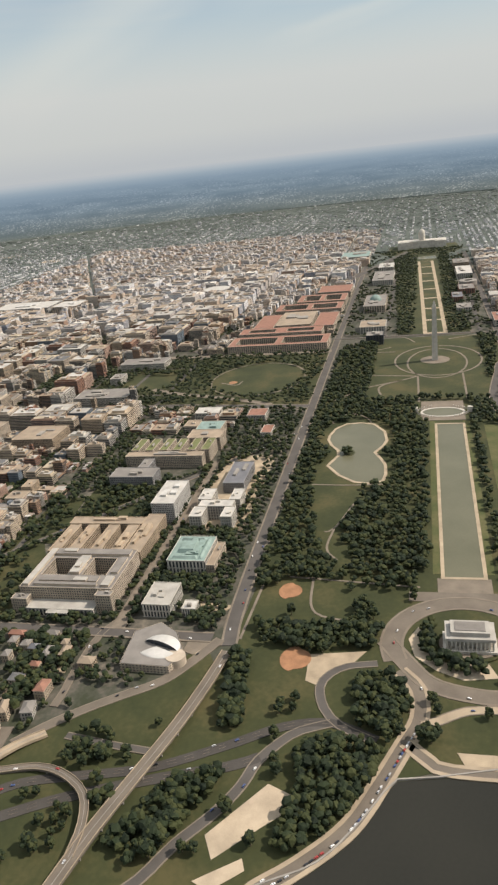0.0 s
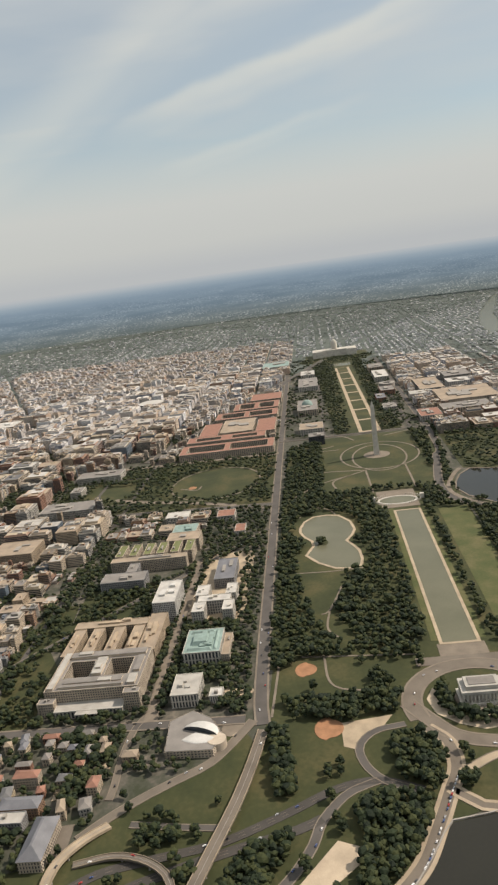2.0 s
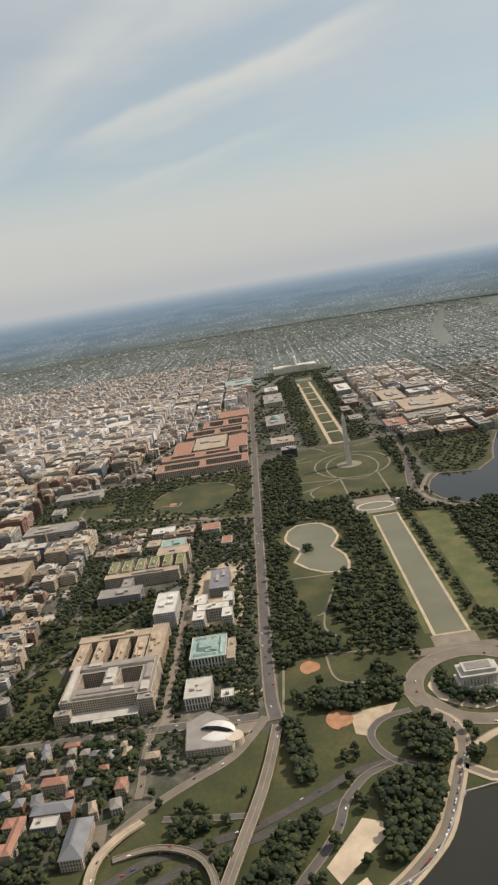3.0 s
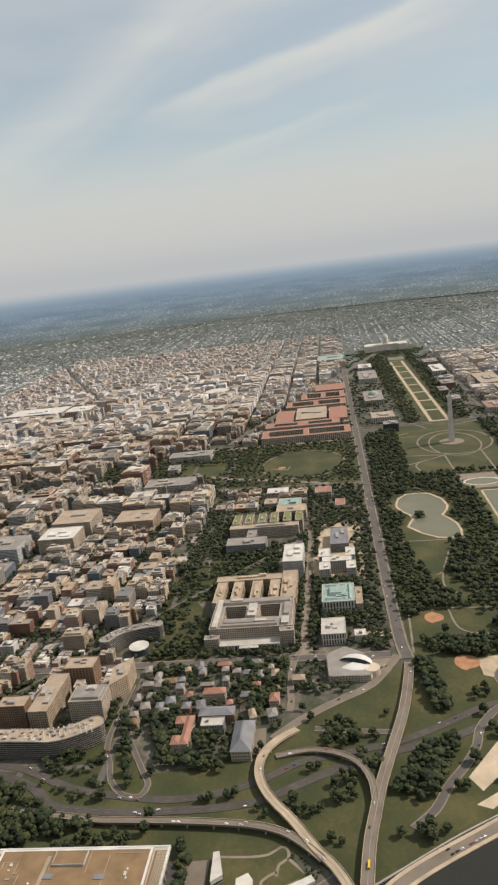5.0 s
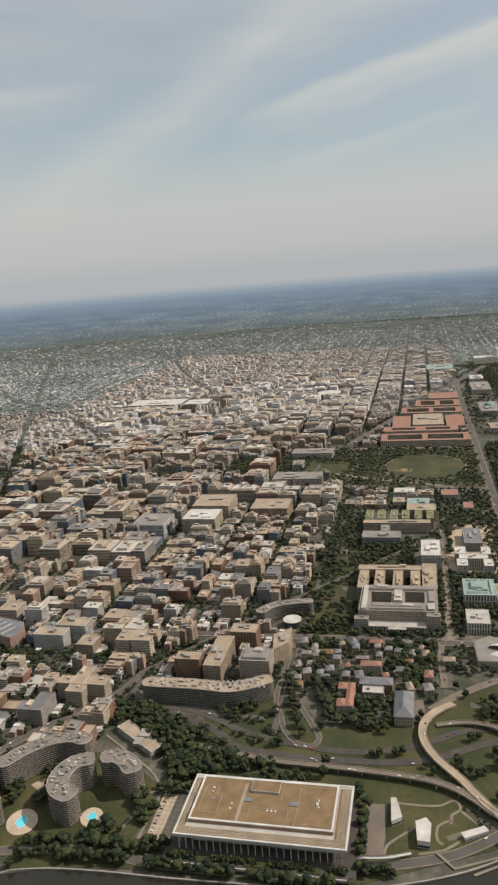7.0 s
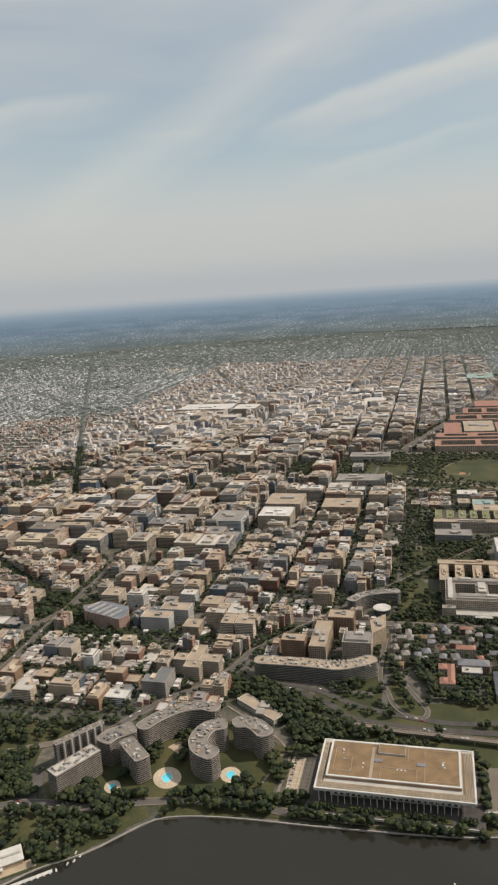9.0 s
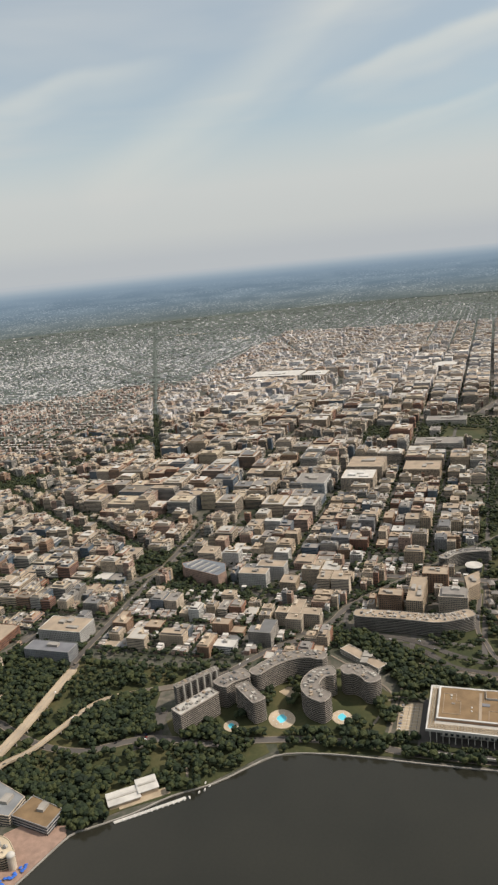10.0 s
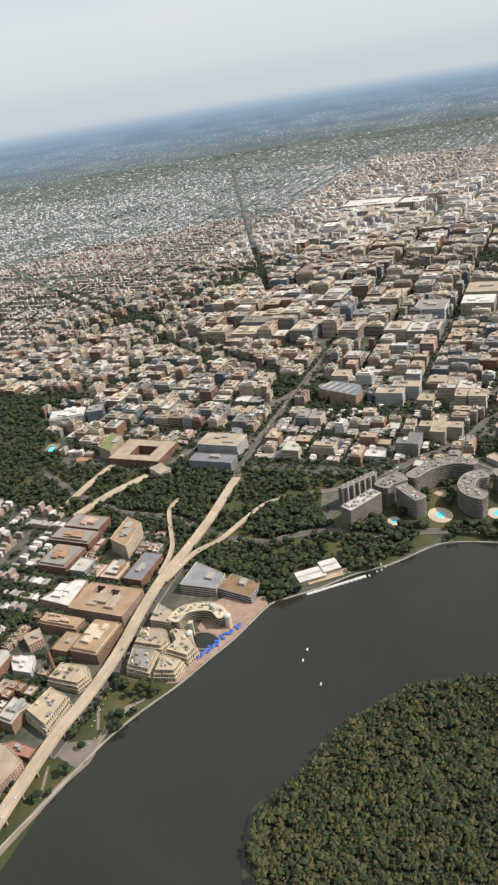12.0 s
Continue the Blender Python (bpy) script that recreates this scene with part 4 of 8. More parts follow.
def building(name, poly, h, wall="limestone", roof="roofgrey", label="", storey=3.8, pier=4.0, band=1.7, z0=0.0, glass="glass", boxes=2, holes=(), piers=True, category="building", seed=1, group="", pent="concrete", setback=0.0):
    """A block with recessed windows, a roof with a parapet and plant on it; holes: courtyards, cut through."""
    FOOT.append(poly)
    x0, x1, y0, y1 = extent(poly)
    cx, cy = (x0 + x1) / 2, (y0 + y1) / 2
    top = thing(name, cx, cy, z0, label=label, category=category, group=group)
    gg, wg = Geo(), Geo()
    facade(gg, wg, poly, z0, h, storey, pier, band, piers=piers)
    rg, pg, bands = Geo(), Geo(), []
    if holes:
        # the roof is laid in bands round the courtyards
        for hx0, hx1, hy0, hy1 in holes:
            hole = [(hx0, hy0), (hx0, hy1), (hx1, hy1), (hx1, hy0)]
            facade(gg, wg, hole, z0, h, storey, pier, band, piers=piers)
            pg.ring(inset(hole, 0.0), inset(hole, 0.6), h, h + 1.0)
        ys = sorted({y0 + 0.5, y1 - 0.5, *[v for q in holes for v in q[2:]]})
        for a, b in zip(ys[:-1], ys[1:]):
            cuts = sorted((q[0], q[1]) for q in holes if q[2] < (a + b) / 2 < q[3])
            x = x0 + 0.5
            for c, d in cuts + [(x1 - 0.5, None)]:
                q = Geo()
                q.box(x, a, h - 0.8, c, b, h + 0.15, bottom=True)
                bands.append(q)
                x = d
    else:
        rg.prism(inset(poly, 0.45), h - 0.5, h + 0.15)
    pg.ring(poly, inset(poly, 0.7), h - 0.1, h + 1.1)
    part("facade", wg, wall, top, kind="stuff")
    part("glazing", gg, glass, top, "dark recessed window glass", kind="stuff")
    slab = [part("roof", q, roof, top) for q in bands or [rg]][0]
    part("parapet", pg, wall, slab)
    r = random.Random(seed * 31 + int(cx))
    if setback:
        q = Geo()
        q.prism(inset(poly, setback), h + 0.1, h + 3.6)
        part("top_storey", q, pent, slab)
        q = Geo()
        q.prism(inset(poly, setback - 0.5), h + 3.6, h + 4.1, bottom=True)
        part("top_roof", q, roof, slab)
        h += 4.0
    for b in roof_boxes(r, cx, cy, (x1 - x0) * 0.8, (y1 - y0) * 0.8, 0, h + 0.1, boxes):
        if not any(q[0] - 4 < b[0] < q[1] + 4 and q[2] - 4 < b[1] < q[3] + 4 for q in holes):
            q = Geo()
            q.obox(*b[:5], b[5], b[6])
            part("penthouse", q, pent, slab)
    return top


def hip(gm, x0, x1, y0, y1, z0, z1, run=None):
    """A hipped roof over a rectangle."""
    run = run or min(x1 - x0, y1 - y0) / 2
    a, b, c, d = (x0, y0, z0), (x1, y0, z0), (x1, y1, z0), (x0, y1, z0)
    if run * 2 >= min(x1 - x0, y1 - y0) - 0.1:
        run = min(x1 - x0, y1 - y0) / 2 - 0.05
    e, f, i, j = (x0 + run, y0 + run, z1), (x1 - run, y0 + run, z1), (x1 - run, y1 - run, z1), (x0 + run, y1 - run, z1)
    for q in ((a, b, f, e), (b, c, i, f), (c, d, j, i), (d, a, e, j), (e, f, i, j)):
        gm.face(list(q))


# diplomatic department: a great block with two courts, wings and an older half
building("government_office", box_plan(55, 167, 494, 642), 32, "limestone", "roofgrey", "large limestone government office block with two deep courtyards", holes=[(90, 138, 581, 622), (92, 140, 518, 556)], boxes=3)
for _q in ((60, 84, 500, 512, 36), (58, 162, 628, 637, 36), (60, 66, 520, 620, 35.5), (72, 86, 524, 616, 34.5), (146, 161, 500, 625, 36.5), (92, 140, 561, 576, 37), (96, 140, 500, 510, 35.5), (104, 116, 564, 572, 40), (70, 78, 540, 560, 37), (150, 158, 590, 612, 39)):
    _g = Geo()
    _g.box(_q[0], _q[2], 32.1, _q[1], _q[3], _q[4])
    _t = _g.build("roof_house", ["limestone"], label="long stone roof house on the office block", category="roof house", group="roof houses on the office")
    _g = Geo()
    _g.box(_q[0] - 0.4, _q[2] - 0.4, _q[4], _q[1] + 0.4, _q[3] + 0.4, _q[4] + 0.5, bottom=True)
    _g.build("cap", "roofpale" if int(_q[4] * 2) % 2 == 0 else "roofgrey", _t)
building("government_wing", box_plan(38, 54, 623, 649), 22, "limestone", "roofgrey", "limestone office wing with a grey flat roof", boxes=2)
building("government_wing", box_plan(40, 54, 490, 515), 30, "limestone", "roofgrey", "limestone office wing with a grey flat roof", boxes=1)
building("entrance_hall", box_plan(30, 54, 516, 622), 12, "marble", "roofpale", "low pale entrance hall with a flat canopy roof", boxes=0, storey=10, pier=6)
_g = Geo()
_g.box(20, 552, 11.2, 29.6, 586, 12.6, bottom=True)
_g.build("entrance_canopy", "roofpale", label="broad pale canopy over the office entrance", category="canopy")
building("old_office_wing", box_plan(168, 300, 492, 522), 27, "tan", "rooftan", "long tan stone office wing with a tan roof", boxes=6, pent="tan")
for _y in (526, 562, 600, 634):
    building("old_office_bar", box_plan(170, 262, _y, _y + 20), 26, "tan", "rooftan", "tan stone office bar with roof plant", boxes=4, seed=_y, pent="tan")
building("old_office_spine", box_plan(263, 288, 523, 658), 27, "tan", "rooftan", "tan stone office spine", boxes=4, pent="tan")
# bank tower, academy, pharmacists, reserve buildings under repair
building("bank_tower", box_plan(316, 412, 481, 524), 39, "white", "roofwhite", "white grid-fronted office tower with a white roof and plant well", pier=3.4, band=1.4, boxes=4, pent="white")
building("academy_building", box_plan(148, 226, 380, 442), 25, "marble", "copper", "white marble hall with a green copper roof", storey=12, pier=6, boxes=6, pent="copper")
for _q in ((155, 219, 386, 393, 27), (155, 164, 395, 436, 27), (211, 219, 395, 436, 27), (172, 204, 402, 430, 30)):
    _g = Geo()
    hip(_g, _q[0], _q[1], _q[2], _q[3], 25.2, _q[4] + 1.5, 3)
    _g.build("copper_ridge", "copper", label="green copper hipped ridge on the marble hall", category="roof ridge", group="ridges of the copper roof")
building("academy_wing", box_plan(150, 222, 366, 379), 17, "limestone", "rooftan", "limestone wing with a tan roof", boxes=1)
building("pharmacy_hall", box_plan(36, 94, 401, 443), 21, "marble", "roofpale", "pale marble hall with a flat grey roof", storey=10, pier=5, boxes=3, pent="roofpale")
building("pharmacy_annex", box_plan(40, 62, 366, 386), 13, "marble", "roofwhite", "small white marble temple-like annex", storey=7, pier=4, boxes=1)
for _q in ((290, 329, 372, 392), (290, 329, 425, 448), (330, 356, 380, 442), (357, 402, 372, 392), (357, 402, 425, 450)):
    building("reserve_bank_wing", box_plan(*_q), 27, "marble", "roofwhite", "white marble bank wing stripped for repair", storey=5, pier=5, boxes=2, pent="marble")
building("reserve_east_block", box_plan(438, 540, 384, 425), 21, "grey", "slate", "grey block under construction with a dark roof", boxes=2)
for _k in range(9):
    _q = Geo()
    _x, _y = 300 + 34 * _k, 458 + (_k % 3) * 4
    _q.obox(_x, _y, 9 + _k % 4, 4, 12 * _k, 0.8, 4)
    _q.build("site_cabin", ["sand", "roofwhite"], label="tan site cabin on the building site", category="cabin", group="cabins on the building site")
# interior department: bars of six wings on a spine, and its southern block
building("interior_spine", box_plan(560, 585, 500, 668), 27, "limestone", "rooftan", "long limestone office spine", boxes=3)
for _y in (655, 624, 592, 562, 530, 500):
    building("interior_wing", box_plan(586, 652, _y - 9, _y + 9), 30, "limestone", "greenroof", "limestone office wing with a planted green roof", boxes=1, seed=_y)
building("interior_end", box_plan(653, 705, 484, 560), 30, "limestone", "rooftan", "limestone office end block", boxes=2)
building("interior_south_block", box_plan(458, 505, 572, 664), 26, "grey", "roofgrey", "grey office block with a flat roof", boxes=3)
building("interior_south_wing", box_plan(506, 556, 600, 622), 24, "grey", "roofgrey", "grey office wing with a flat roof", boxes=1)
building("copper_hall", box_plan(720, 775, 500, 560), 24, "limestone", "copper", "limestone hall with a green copper roof", boxes=2, pent="copper")
building("red_roof_hall", box_plan(830, 880, 420, 465), 15, "marble", "redtile", "white marble hall with a red tile roof", storey=6, boxes=0)
building("red_roof_hall", box_plan(720, 770, 385, 410), 13, "marble", "redtile", "white marble hall with a red tile roof", storey=6, boxes=0)
building("hall", box_plan(850, 895, 540, 600), 17, "marble", "roofwhite", "white marble hall with a pale roof", storey=6, boxes=1)

# peace institute: three white shell roofs over a pale glass block
_top = thing("peace_institute", -30, 395, label="pale institute with three white curving wing-like roofs", category="building")
FOOT.append(box_plan(-85, 20, 350, 440))
FOOT.append(box_plan(-41, -13, 331, 352))
_g, _w = Geo(), Geo()
facade(_g, _w, [(-82, 366), (-52, 354), (-10, 376), (10, 405), (-12, 436), (-80, 432)], 0, 11.5, 3.8, 5)
part("facade", _w, "limestone", _top, kind="stuff")
part("glazing", _g, "glass", _top, "recessed window glass", kind="stuff")
_g = Geo()
_g.prism([(-81, 367), (-52, 355), (-11, 377), (9, 405), (-13, 435), (-79, 431)], 11, 11.8)
part("roof", _g, "roofgrey", _top)


def shell(cx, cy, rx, ry, z, h, ang, a0=0, a1=360):
    q = Geo()
    c, s = math.cos(radians(ang)), math.sin(radians(ang))
    rings, n = 6, 24
    grid = []
    for i in range(rings + 1):
        e = i / rings * math.pi / 2
        row = []
        for j in range(n + 1):
            a = radians(a0 + (a1 - a0) * j / n)
            x, y = rx * math.cos(e) * math.cos(a), ry * math.cos(e) * math.sin(a)
            row.append((cx + c * x - s * y, cy + s * x + c * y, z + h * math.sin(e)))
        grid.append(row)
    for i in range(rings):
        for j in range(n):
            q.face([grid[i][j], grid[i][j + 1], grid[i + 1][j + 1], grid[i + 1][j]])
    return q


# a half dome with its glazed cut side towards the river, a lower curved vault before it, a round pale wing
part("shell_roof", shell(-43, 388, 27, 23, 11.4, 8.5, 70, 180, 360), "white", _top, "white half-domed shell roof", smooth=True)
part("shell_roof", shell(-47, 393, 30, 19, 11.4, 3.6, 70, 62, 180), "white", _top, "low white curving shell roof", smooth=True)


def cut_face(cx, cy, rx, z, h, ang):
    q = Geo()
    c, s = math.cos(radians(ang)), math.sin(radians(ang))
    rim = [(rx * math.cos(a * math.pi / 16), z + h * math.sin(a * math.pi / 16)) for a in range(17)]
    for (u0, z0), (u1, z1) in zip(rim[:-1], rim[1:]):
        q.face([(cx + c * u0, cy + s * u0, z), (cx + c * u0, cy + s * u0, z0), (cx + c * u1, cy + s * u1, z1), (cx + c * u1, cy + s * u1, z)])
    return q


part("dome_glazing", cut_face(-42.6, 388, 26, 11.4, 7.8, 70), "glass", _top, "dark arched glazing under the shell roof")
_g = Geo()
_g.prism([(-60 + 13 * math.cos(a * math.pi / 14), 363 + 13 * math.sin(a * math.pi / 14)) for a in range(28)], 0, 12.6)
part("round_wing", _g, "limestone", _top, "round pale stone wing with a flat roof")

# memorial temple on its terrace
_top = thing("memorial_temple", 0, 0, label="white marble temple memorial with a colonnade and a flat attic roof", category="memorial")
FOOT.append(box_plan(-20, 40, -34, 34))
for _n, _r, _h, _m in (("terrace", 43, 3.0, "grass"), ("terrace", 37, 4.6, "pave")):
    _g = Geo()
    _g.prism([(_r * math.cos(a * math.pi / 18) * (0.8 if _r < 50 else 1), _r * math.sin(a * math.pi / 18)) for a in range(36)], 0.5, _h)
    part(_n, _g, _m, _top)
# entablature and attic coloured greyer than the marble to stand in for shade
for _n, _q, _m in (("podium", (-20, 20, -32, 32, 4.6, 7.5), "marble"), ("cella", (-12, 12, -24, 24, 7.5, 20.5), "marble"), ("entablature", (-18.5, 18.5, -29.5, 29.5, 20.5, 24.5), "roofpale"), ("attic", (-13, 13, -23, 23, 24.5, 30), "roofpale"), ("skylight", (-9, 9, -18, 18, 30, 30.8), "roofgrey")):
    _g = Geo()
    _g.box(_q[0], _q[2], _q[4], _q[1], _q[3], _q[5], bottom=True)
    part(_n, _g, _m, _top)
_g = Geo()
for _k in range(6):
    _g.box(20 + _k * 3, -14, 0.6, 23 + _k * 3, 14, 6.9 - _k)
part("stairs", _g, "marble", _top)
_col = Geo()
_col.prism([(1.1 * math.cos(a * math.pi / 5), 1.1 * math.sin(a * math.pi / 5)) for a in range(10)], 0, 13)
_colme = _col.data("column", ["marble"])


def columns(parent, spots, z):
    for x, y in spots:
        ob = new("column", _colme)
        ob.parent = parent
        ob.location = Vector((x * S, y * S, z * S)) - parent.location


columns(_top, [(sx * 16.9, -27 + 54 * k / 11) for sx in (-1, 1) for k in range(12)] + [(-16.9 + 33.8 * k / 7, sy * 27.5) for sy in (-1, 1) for k in range(1, 7)], 7.5)

# obelisk
_top = thing("obelisk", 1295, 23, label="tall pale marble obelisk with a pyramid tip on a round plaza", category="monument")
FOOT.append(rect(1295, 23, 100, 100))
_g = Geo()
_b, _t = rect(1295, 23, 16.8, 16.8), rect(1295, 23, 10.5, 10.5)
for _z0, _z1, _p, _q in ((1, 46, 0, 0.3), (46, 152, 0.3, 1.0)):
    _lo = [(a[0] + (b[0] - a[0]) * _p, a[1] + (b[1] - a[1]) * _p, _z0) for a, b in zip(_b, _t)]
    _hi = [(a[0] + (b[0] - a[0]) * _q, a[1] + (b[1] - a[1]) * _q, _z1) for a, b in zip(_b, _t)]
    for _i in range(4):
        _g.face([_lo[_i], _lo[(_i + 1) % 4], _hi[(_i + 1) % 4], _hi[_i]])
part("shaft", _g, "marble", _top)
_g = Geo()
for _i in range(4):
    _g.face([(*_t[_i], 152), (*_t[(_i + 1) % 4], 152), (1295, 23, 169)])
part("pyramidion", _g, "marble", _top)

# war memorial: oval of pillars round a basin
_top = thing("war_memorial", 850, 12, label="oval granite memorial with pillars, two pavilions and a fountain basin", category="memorial")
_g = Geo()
_g.prism([(858 + 26 * math.cos(a * math.pi / 16), 12 + 44 * math.sin(a * math.pi / 16)) for a in range(32)], 0.5, 1.3)
part("basin", _g, "poolwater", _top)
_g = Geo()
_o = [(858 + 32 * math.cos(a * math.pi / 16), 12 + 50 * math.sin(a * math.pi / 16)) for a in range(32)]
_g.ring(_o, inset(_o, 5), 0.5, 1.6)
part("kerb", _g, "marble", _top)
for _k in range(56):
    _a = 2 * math.pi * _k / 56
    if abs(math.cos(_a)) < 0.93:
        _g = Geo()
        _g.obox(858 + 38 * math.cos(_a), 12 + 57 * math.sin(_a), 1.6, 1.3, math.degrees(_a), 0.8, 6)
        part("pillar", _g, "marble", _top)
for _s in (-1, 1):
    _g = Geo()
    _g.box(853, 12 + _s * 60 - 5, 0.8, 863, 12 + _s * 60 + 5, 13)
    part("pavilion", _g, "marble", _top)

# performing arts hall: white box under a great overhanging roof, brown gravel on top
_top = thing("performing_arts_centre", -493, 714, label="huge white marble hall with an overhanging brown gravel roof", category="building")
FOOT.append(box_plan(-560, -432, 604, 826))


def arts_centre(top):
    q = Geo()
    q.box(-566, 600, 0.5, -440, 830, 7.5)
    # terrace coloured asphalt-dark to deepen the shade below the overhang
    part("terrace", q, "asphalt", top)
    q = Geo()
    q.box(-567.5, 600, 5.4, -566, 830, 8.4)
    part("terrace_rail", q, "roofpale", top)
    gg, wg = Geo(), Geo()
    facade(gg, wg, box_plan(-529, -458, 628, 800), 7.5, 27, 19, 8, 2.2, 0.8)
    part("hall_wall", wg, "marble", top)
    part("hall_glazing", gg, "glass", top, "tall dark window slots", kind="stuff")
    q = Geo()
    q.box(-548, 610, 27, -439, 819, 30.2, bottom=True)
    part("roof_slab", q, "roofpale", top)
    q = Geo()
    o = box_plan(-548, -439, 610, 819)
    q.ring(o, inset(o, 2.2), 30.2, 31.0)
    part("roof_edge", q, "white", top)
    q = Geo()
    i = box_plan(-526, -446, 628, 806)
    q.prism(i, 30.2, 34.0)
    # brown here is painted shade, since the wall came out too bright
    part("upper_storey", q, "brown", top, "upper wall coloured brown to stand in for shade")
    q = Geo()
    q.prism(inset(i, 2.6), 34.0, 34.5)
    part("gravel_roof", q, "roofbrown", top)
    q = Geo()
    q.ring(i, inset(i, 2.6), 34.0, 35.1)
    part("upper_parapet", q, "white", top)
    # a band of square vents in the overhang, pale frames round dark wells
    for y0, y1, x0, x1 in ((611.5, 817.5, -545.5, -533), (611.5, 626.5, -533, -446), (808, 817.5, -533, -446)):
        q = Geo()
        q.box(x0, y0, 30.2, x1, y1, 30.45)
        part("vent_band", q, "roofbrown", top, "brown gravel band under the vents")
    frame_geo = Geo()
    o = rect(0, 0, 3.0, 3.0)
    frame_geo.ring(o, rect(0, 0, 1.7, 1.7), 0, 0.5)
    frame_geo.prism(rect(0, 0, 1.7, 1.7), 0, 0.2, 1)
    me = frame_geo.data("roof_vent", ["vent", "dark"])
    spots = [(x, 614 + 3.9 * k) for x in (-543, -539, -535) for k in range(53)]
    spots += [(-531 + 4 * k, y) for k in range(22) for y in (614, 618, 622)] + [(-531 + 4 * k, y) for k in range(22) for y in (811.5, 815.3)]
    rest = Geo()
    for x, y in spots[290:]:
        o, n = rect(x, y, 3.0, 3.0), rect(x, y, 1.7, 1.7)
        rest.ring(o, n, 30.45, 30.95)
        rest.prism(n, 30.45, 30.65, 1)
    part("roof_vents", rest, ["vent", "dark"], top, kind="stuff")
    for x, y in spots[:290]:
        ob = new("roof_vent", me)
        ob.parent = top
        ob.location = Vector((x * S, y * S, 30.45 * S)) - top.location
    # low kerbs, hatches, plant and skylights on the gravel; u runs north to south, v east to west
    def at(u, v):
        return -449 - 74 * v, 803 - 172 * u

    for u0, v0, u1, v1 in ((0.03, 0.20, 0.13, 0.20), (0.13, 0.20, 0.13, 0.42), (0.13, 0.42, 0.17, 0.42), (0.17, 0.42, 0.17, 0.86), (0.03, 0.86, 0.17, 0.86), (0.03, 0.20, 0.03, 0.86), (0.32, 0.10, 0.34, 1.0), (0.40, 0.66, 0.68, 0.66), (0.40, 0.66, 0.40, 0.98), (0.68, 0.66, 0.68, 0.98), (0.36, 0.0, 0.36, 0.36), (0.61, 0.0, 0.61, 0.42), (0.74, 0.1, 0.74, 0.98), (0.78, 0.06, 0.97, 0.06), (0.78, 0.94, 0.97, 0.94)):
        (xa, ya), (xb, yb) = at(u0, v0), at(u1, v1)
        q = Geo()
        q.box(min(xa, xb) - 0.35, min(ya, yb) - 0.35, 34.4, max(xa, xb) + 0.35, max(ya, yb) + 0.35, 35.0)
        part("roof_kerb", q, "rooftan", top)
    for u, v, w, d, h, m in ((0.48, 0.16, 19, 36, 2.6, "roofbrown"), (0.375, 0.48, 7, 11, 0.9, "slate"), (0.715, 0.50, 7, 12, 0.9, "slate"), (0.09, 0.26, 4, 3, 1.4, "roofpale"), (0.09, 0.36, 2.5, 2, 1.2, "roofpale"), (0.11, 0.52, 3, 5, 0.8, "roofgrey"), (0.88, 0.45, 6, 3, 1.2, "roofpale")):
        x, y = at(u, v)
        q = Geo()
        q.box(x - w / 2, y - d / 2, 34.4, x + w / 2, y + d / 2, 34.4 + h)
        hatch = part("roof_hatch", q, m, top)
        if w > 15:
            q = Geo()
            o = box_plan(x - w / 2, x + w / 2, y - d / 2, y + d / 2)
            q.ring(inset(o, -0.6), o, 34.4, 34.4 + h + 0.5)
            part("rim", q, "roofpale", hatch)
    for u, v in ((0.26, 0.60), (0.26, 0.72), (0.53, 0.70), (0.56, 0.70), (0.59, 0.70), (0.885, 0.36), (0.89, 0.52)):
        x, y = at(u, v)
        part("skylight_dome", shell(x, y, 1.5, 1.5, 34.4, 1.4, 0), "white", top, "small white skylight dome", smooth=True)
    for k in range(24):
        for x in (-544, -443):
            q = Geo()
            q.obox(x, 616 + 197 * k / 23, 0.9, 0.9, 0, 7.5, 27)
            part("column", q, "marble", top)
    for k in range(1, 9):
        for y in (614, 815):
            q = Geo()
            q.obox(-544 + 101 * k / 9, y, 0.9, 0.9, 0, 7.5, 27)
            part("column", q, "marble", top)
    for y0, y1 in ((640, 665), (700, 730), (770, 795)):
        q = Geo()
        q.box(-562, y0, 7.5, -552, y1, 8.6)
        part("planter", q, "grass", top)


arts_centre(_top)
# small white pavilions on the lawn south of it
sheet("ground_lawn_pavilions", [(-432, 570), (-400, 520), (-395, 480), (-445, 440), (-500, 470), (-520, 568)], 0.70, "grass", "smooth green lawn between white pavilions")
for _p, _h in (([(-428, 565), (-427, 559), (-460, 551), (-469, 563)], 9), ([(-468, 534), (-461, 522), (-470, 516), (-500, 518), (-499, 532)], 11), ([(-475, 481), (-460, 453), (-467, 449), (-483, 477)], 6)):
    _p = _p if sum((b[0] - a[0]) * (b[1] + a[1]) for a, b in zip(_p, _p[1:] + _p[:1])) < 0 else _p[::-1]
    _x0, _x1, _y0, _y1 = extent(_p)
    FOOT.append(_p)
    _top = thing("arts_pavilion", (_x0 + _x1) / 2, (_y0 + _y1) / 2, label="small white concrete pavilion with a sloping roof on the lawn", category="pavilion", group="pavilions on the lawn")
    _g = Geo()
    _g.prism(_p, 0.5, _h)
    part("body", _g, "white", _top)
    _g = Geo()
    _g.prism(inset(_p, -0.5), _h, _h + 0.6, bottom=True)
    part("roof", _g, "roofwhite", _top)
    _g = Geo()
    _g.prism(inset(_p, -0.12), 1.5, _h * 0.45, top=False)
    part("glazing", _g, "glass", _top, "dark glass band")
sheet("water_lawn_pool", ccw([(-477, 499), (-458, 466), (-477, 480), (-484, 496)]), 1.05, "poolwater", "shallow teal pool on the lawn")


# footbridge, ramps and a bed of young trees by the pavilions
_t = thing("footbridge", -525, 575, 0, label="long narrow white footbridge beside the plaza", category="bridge")
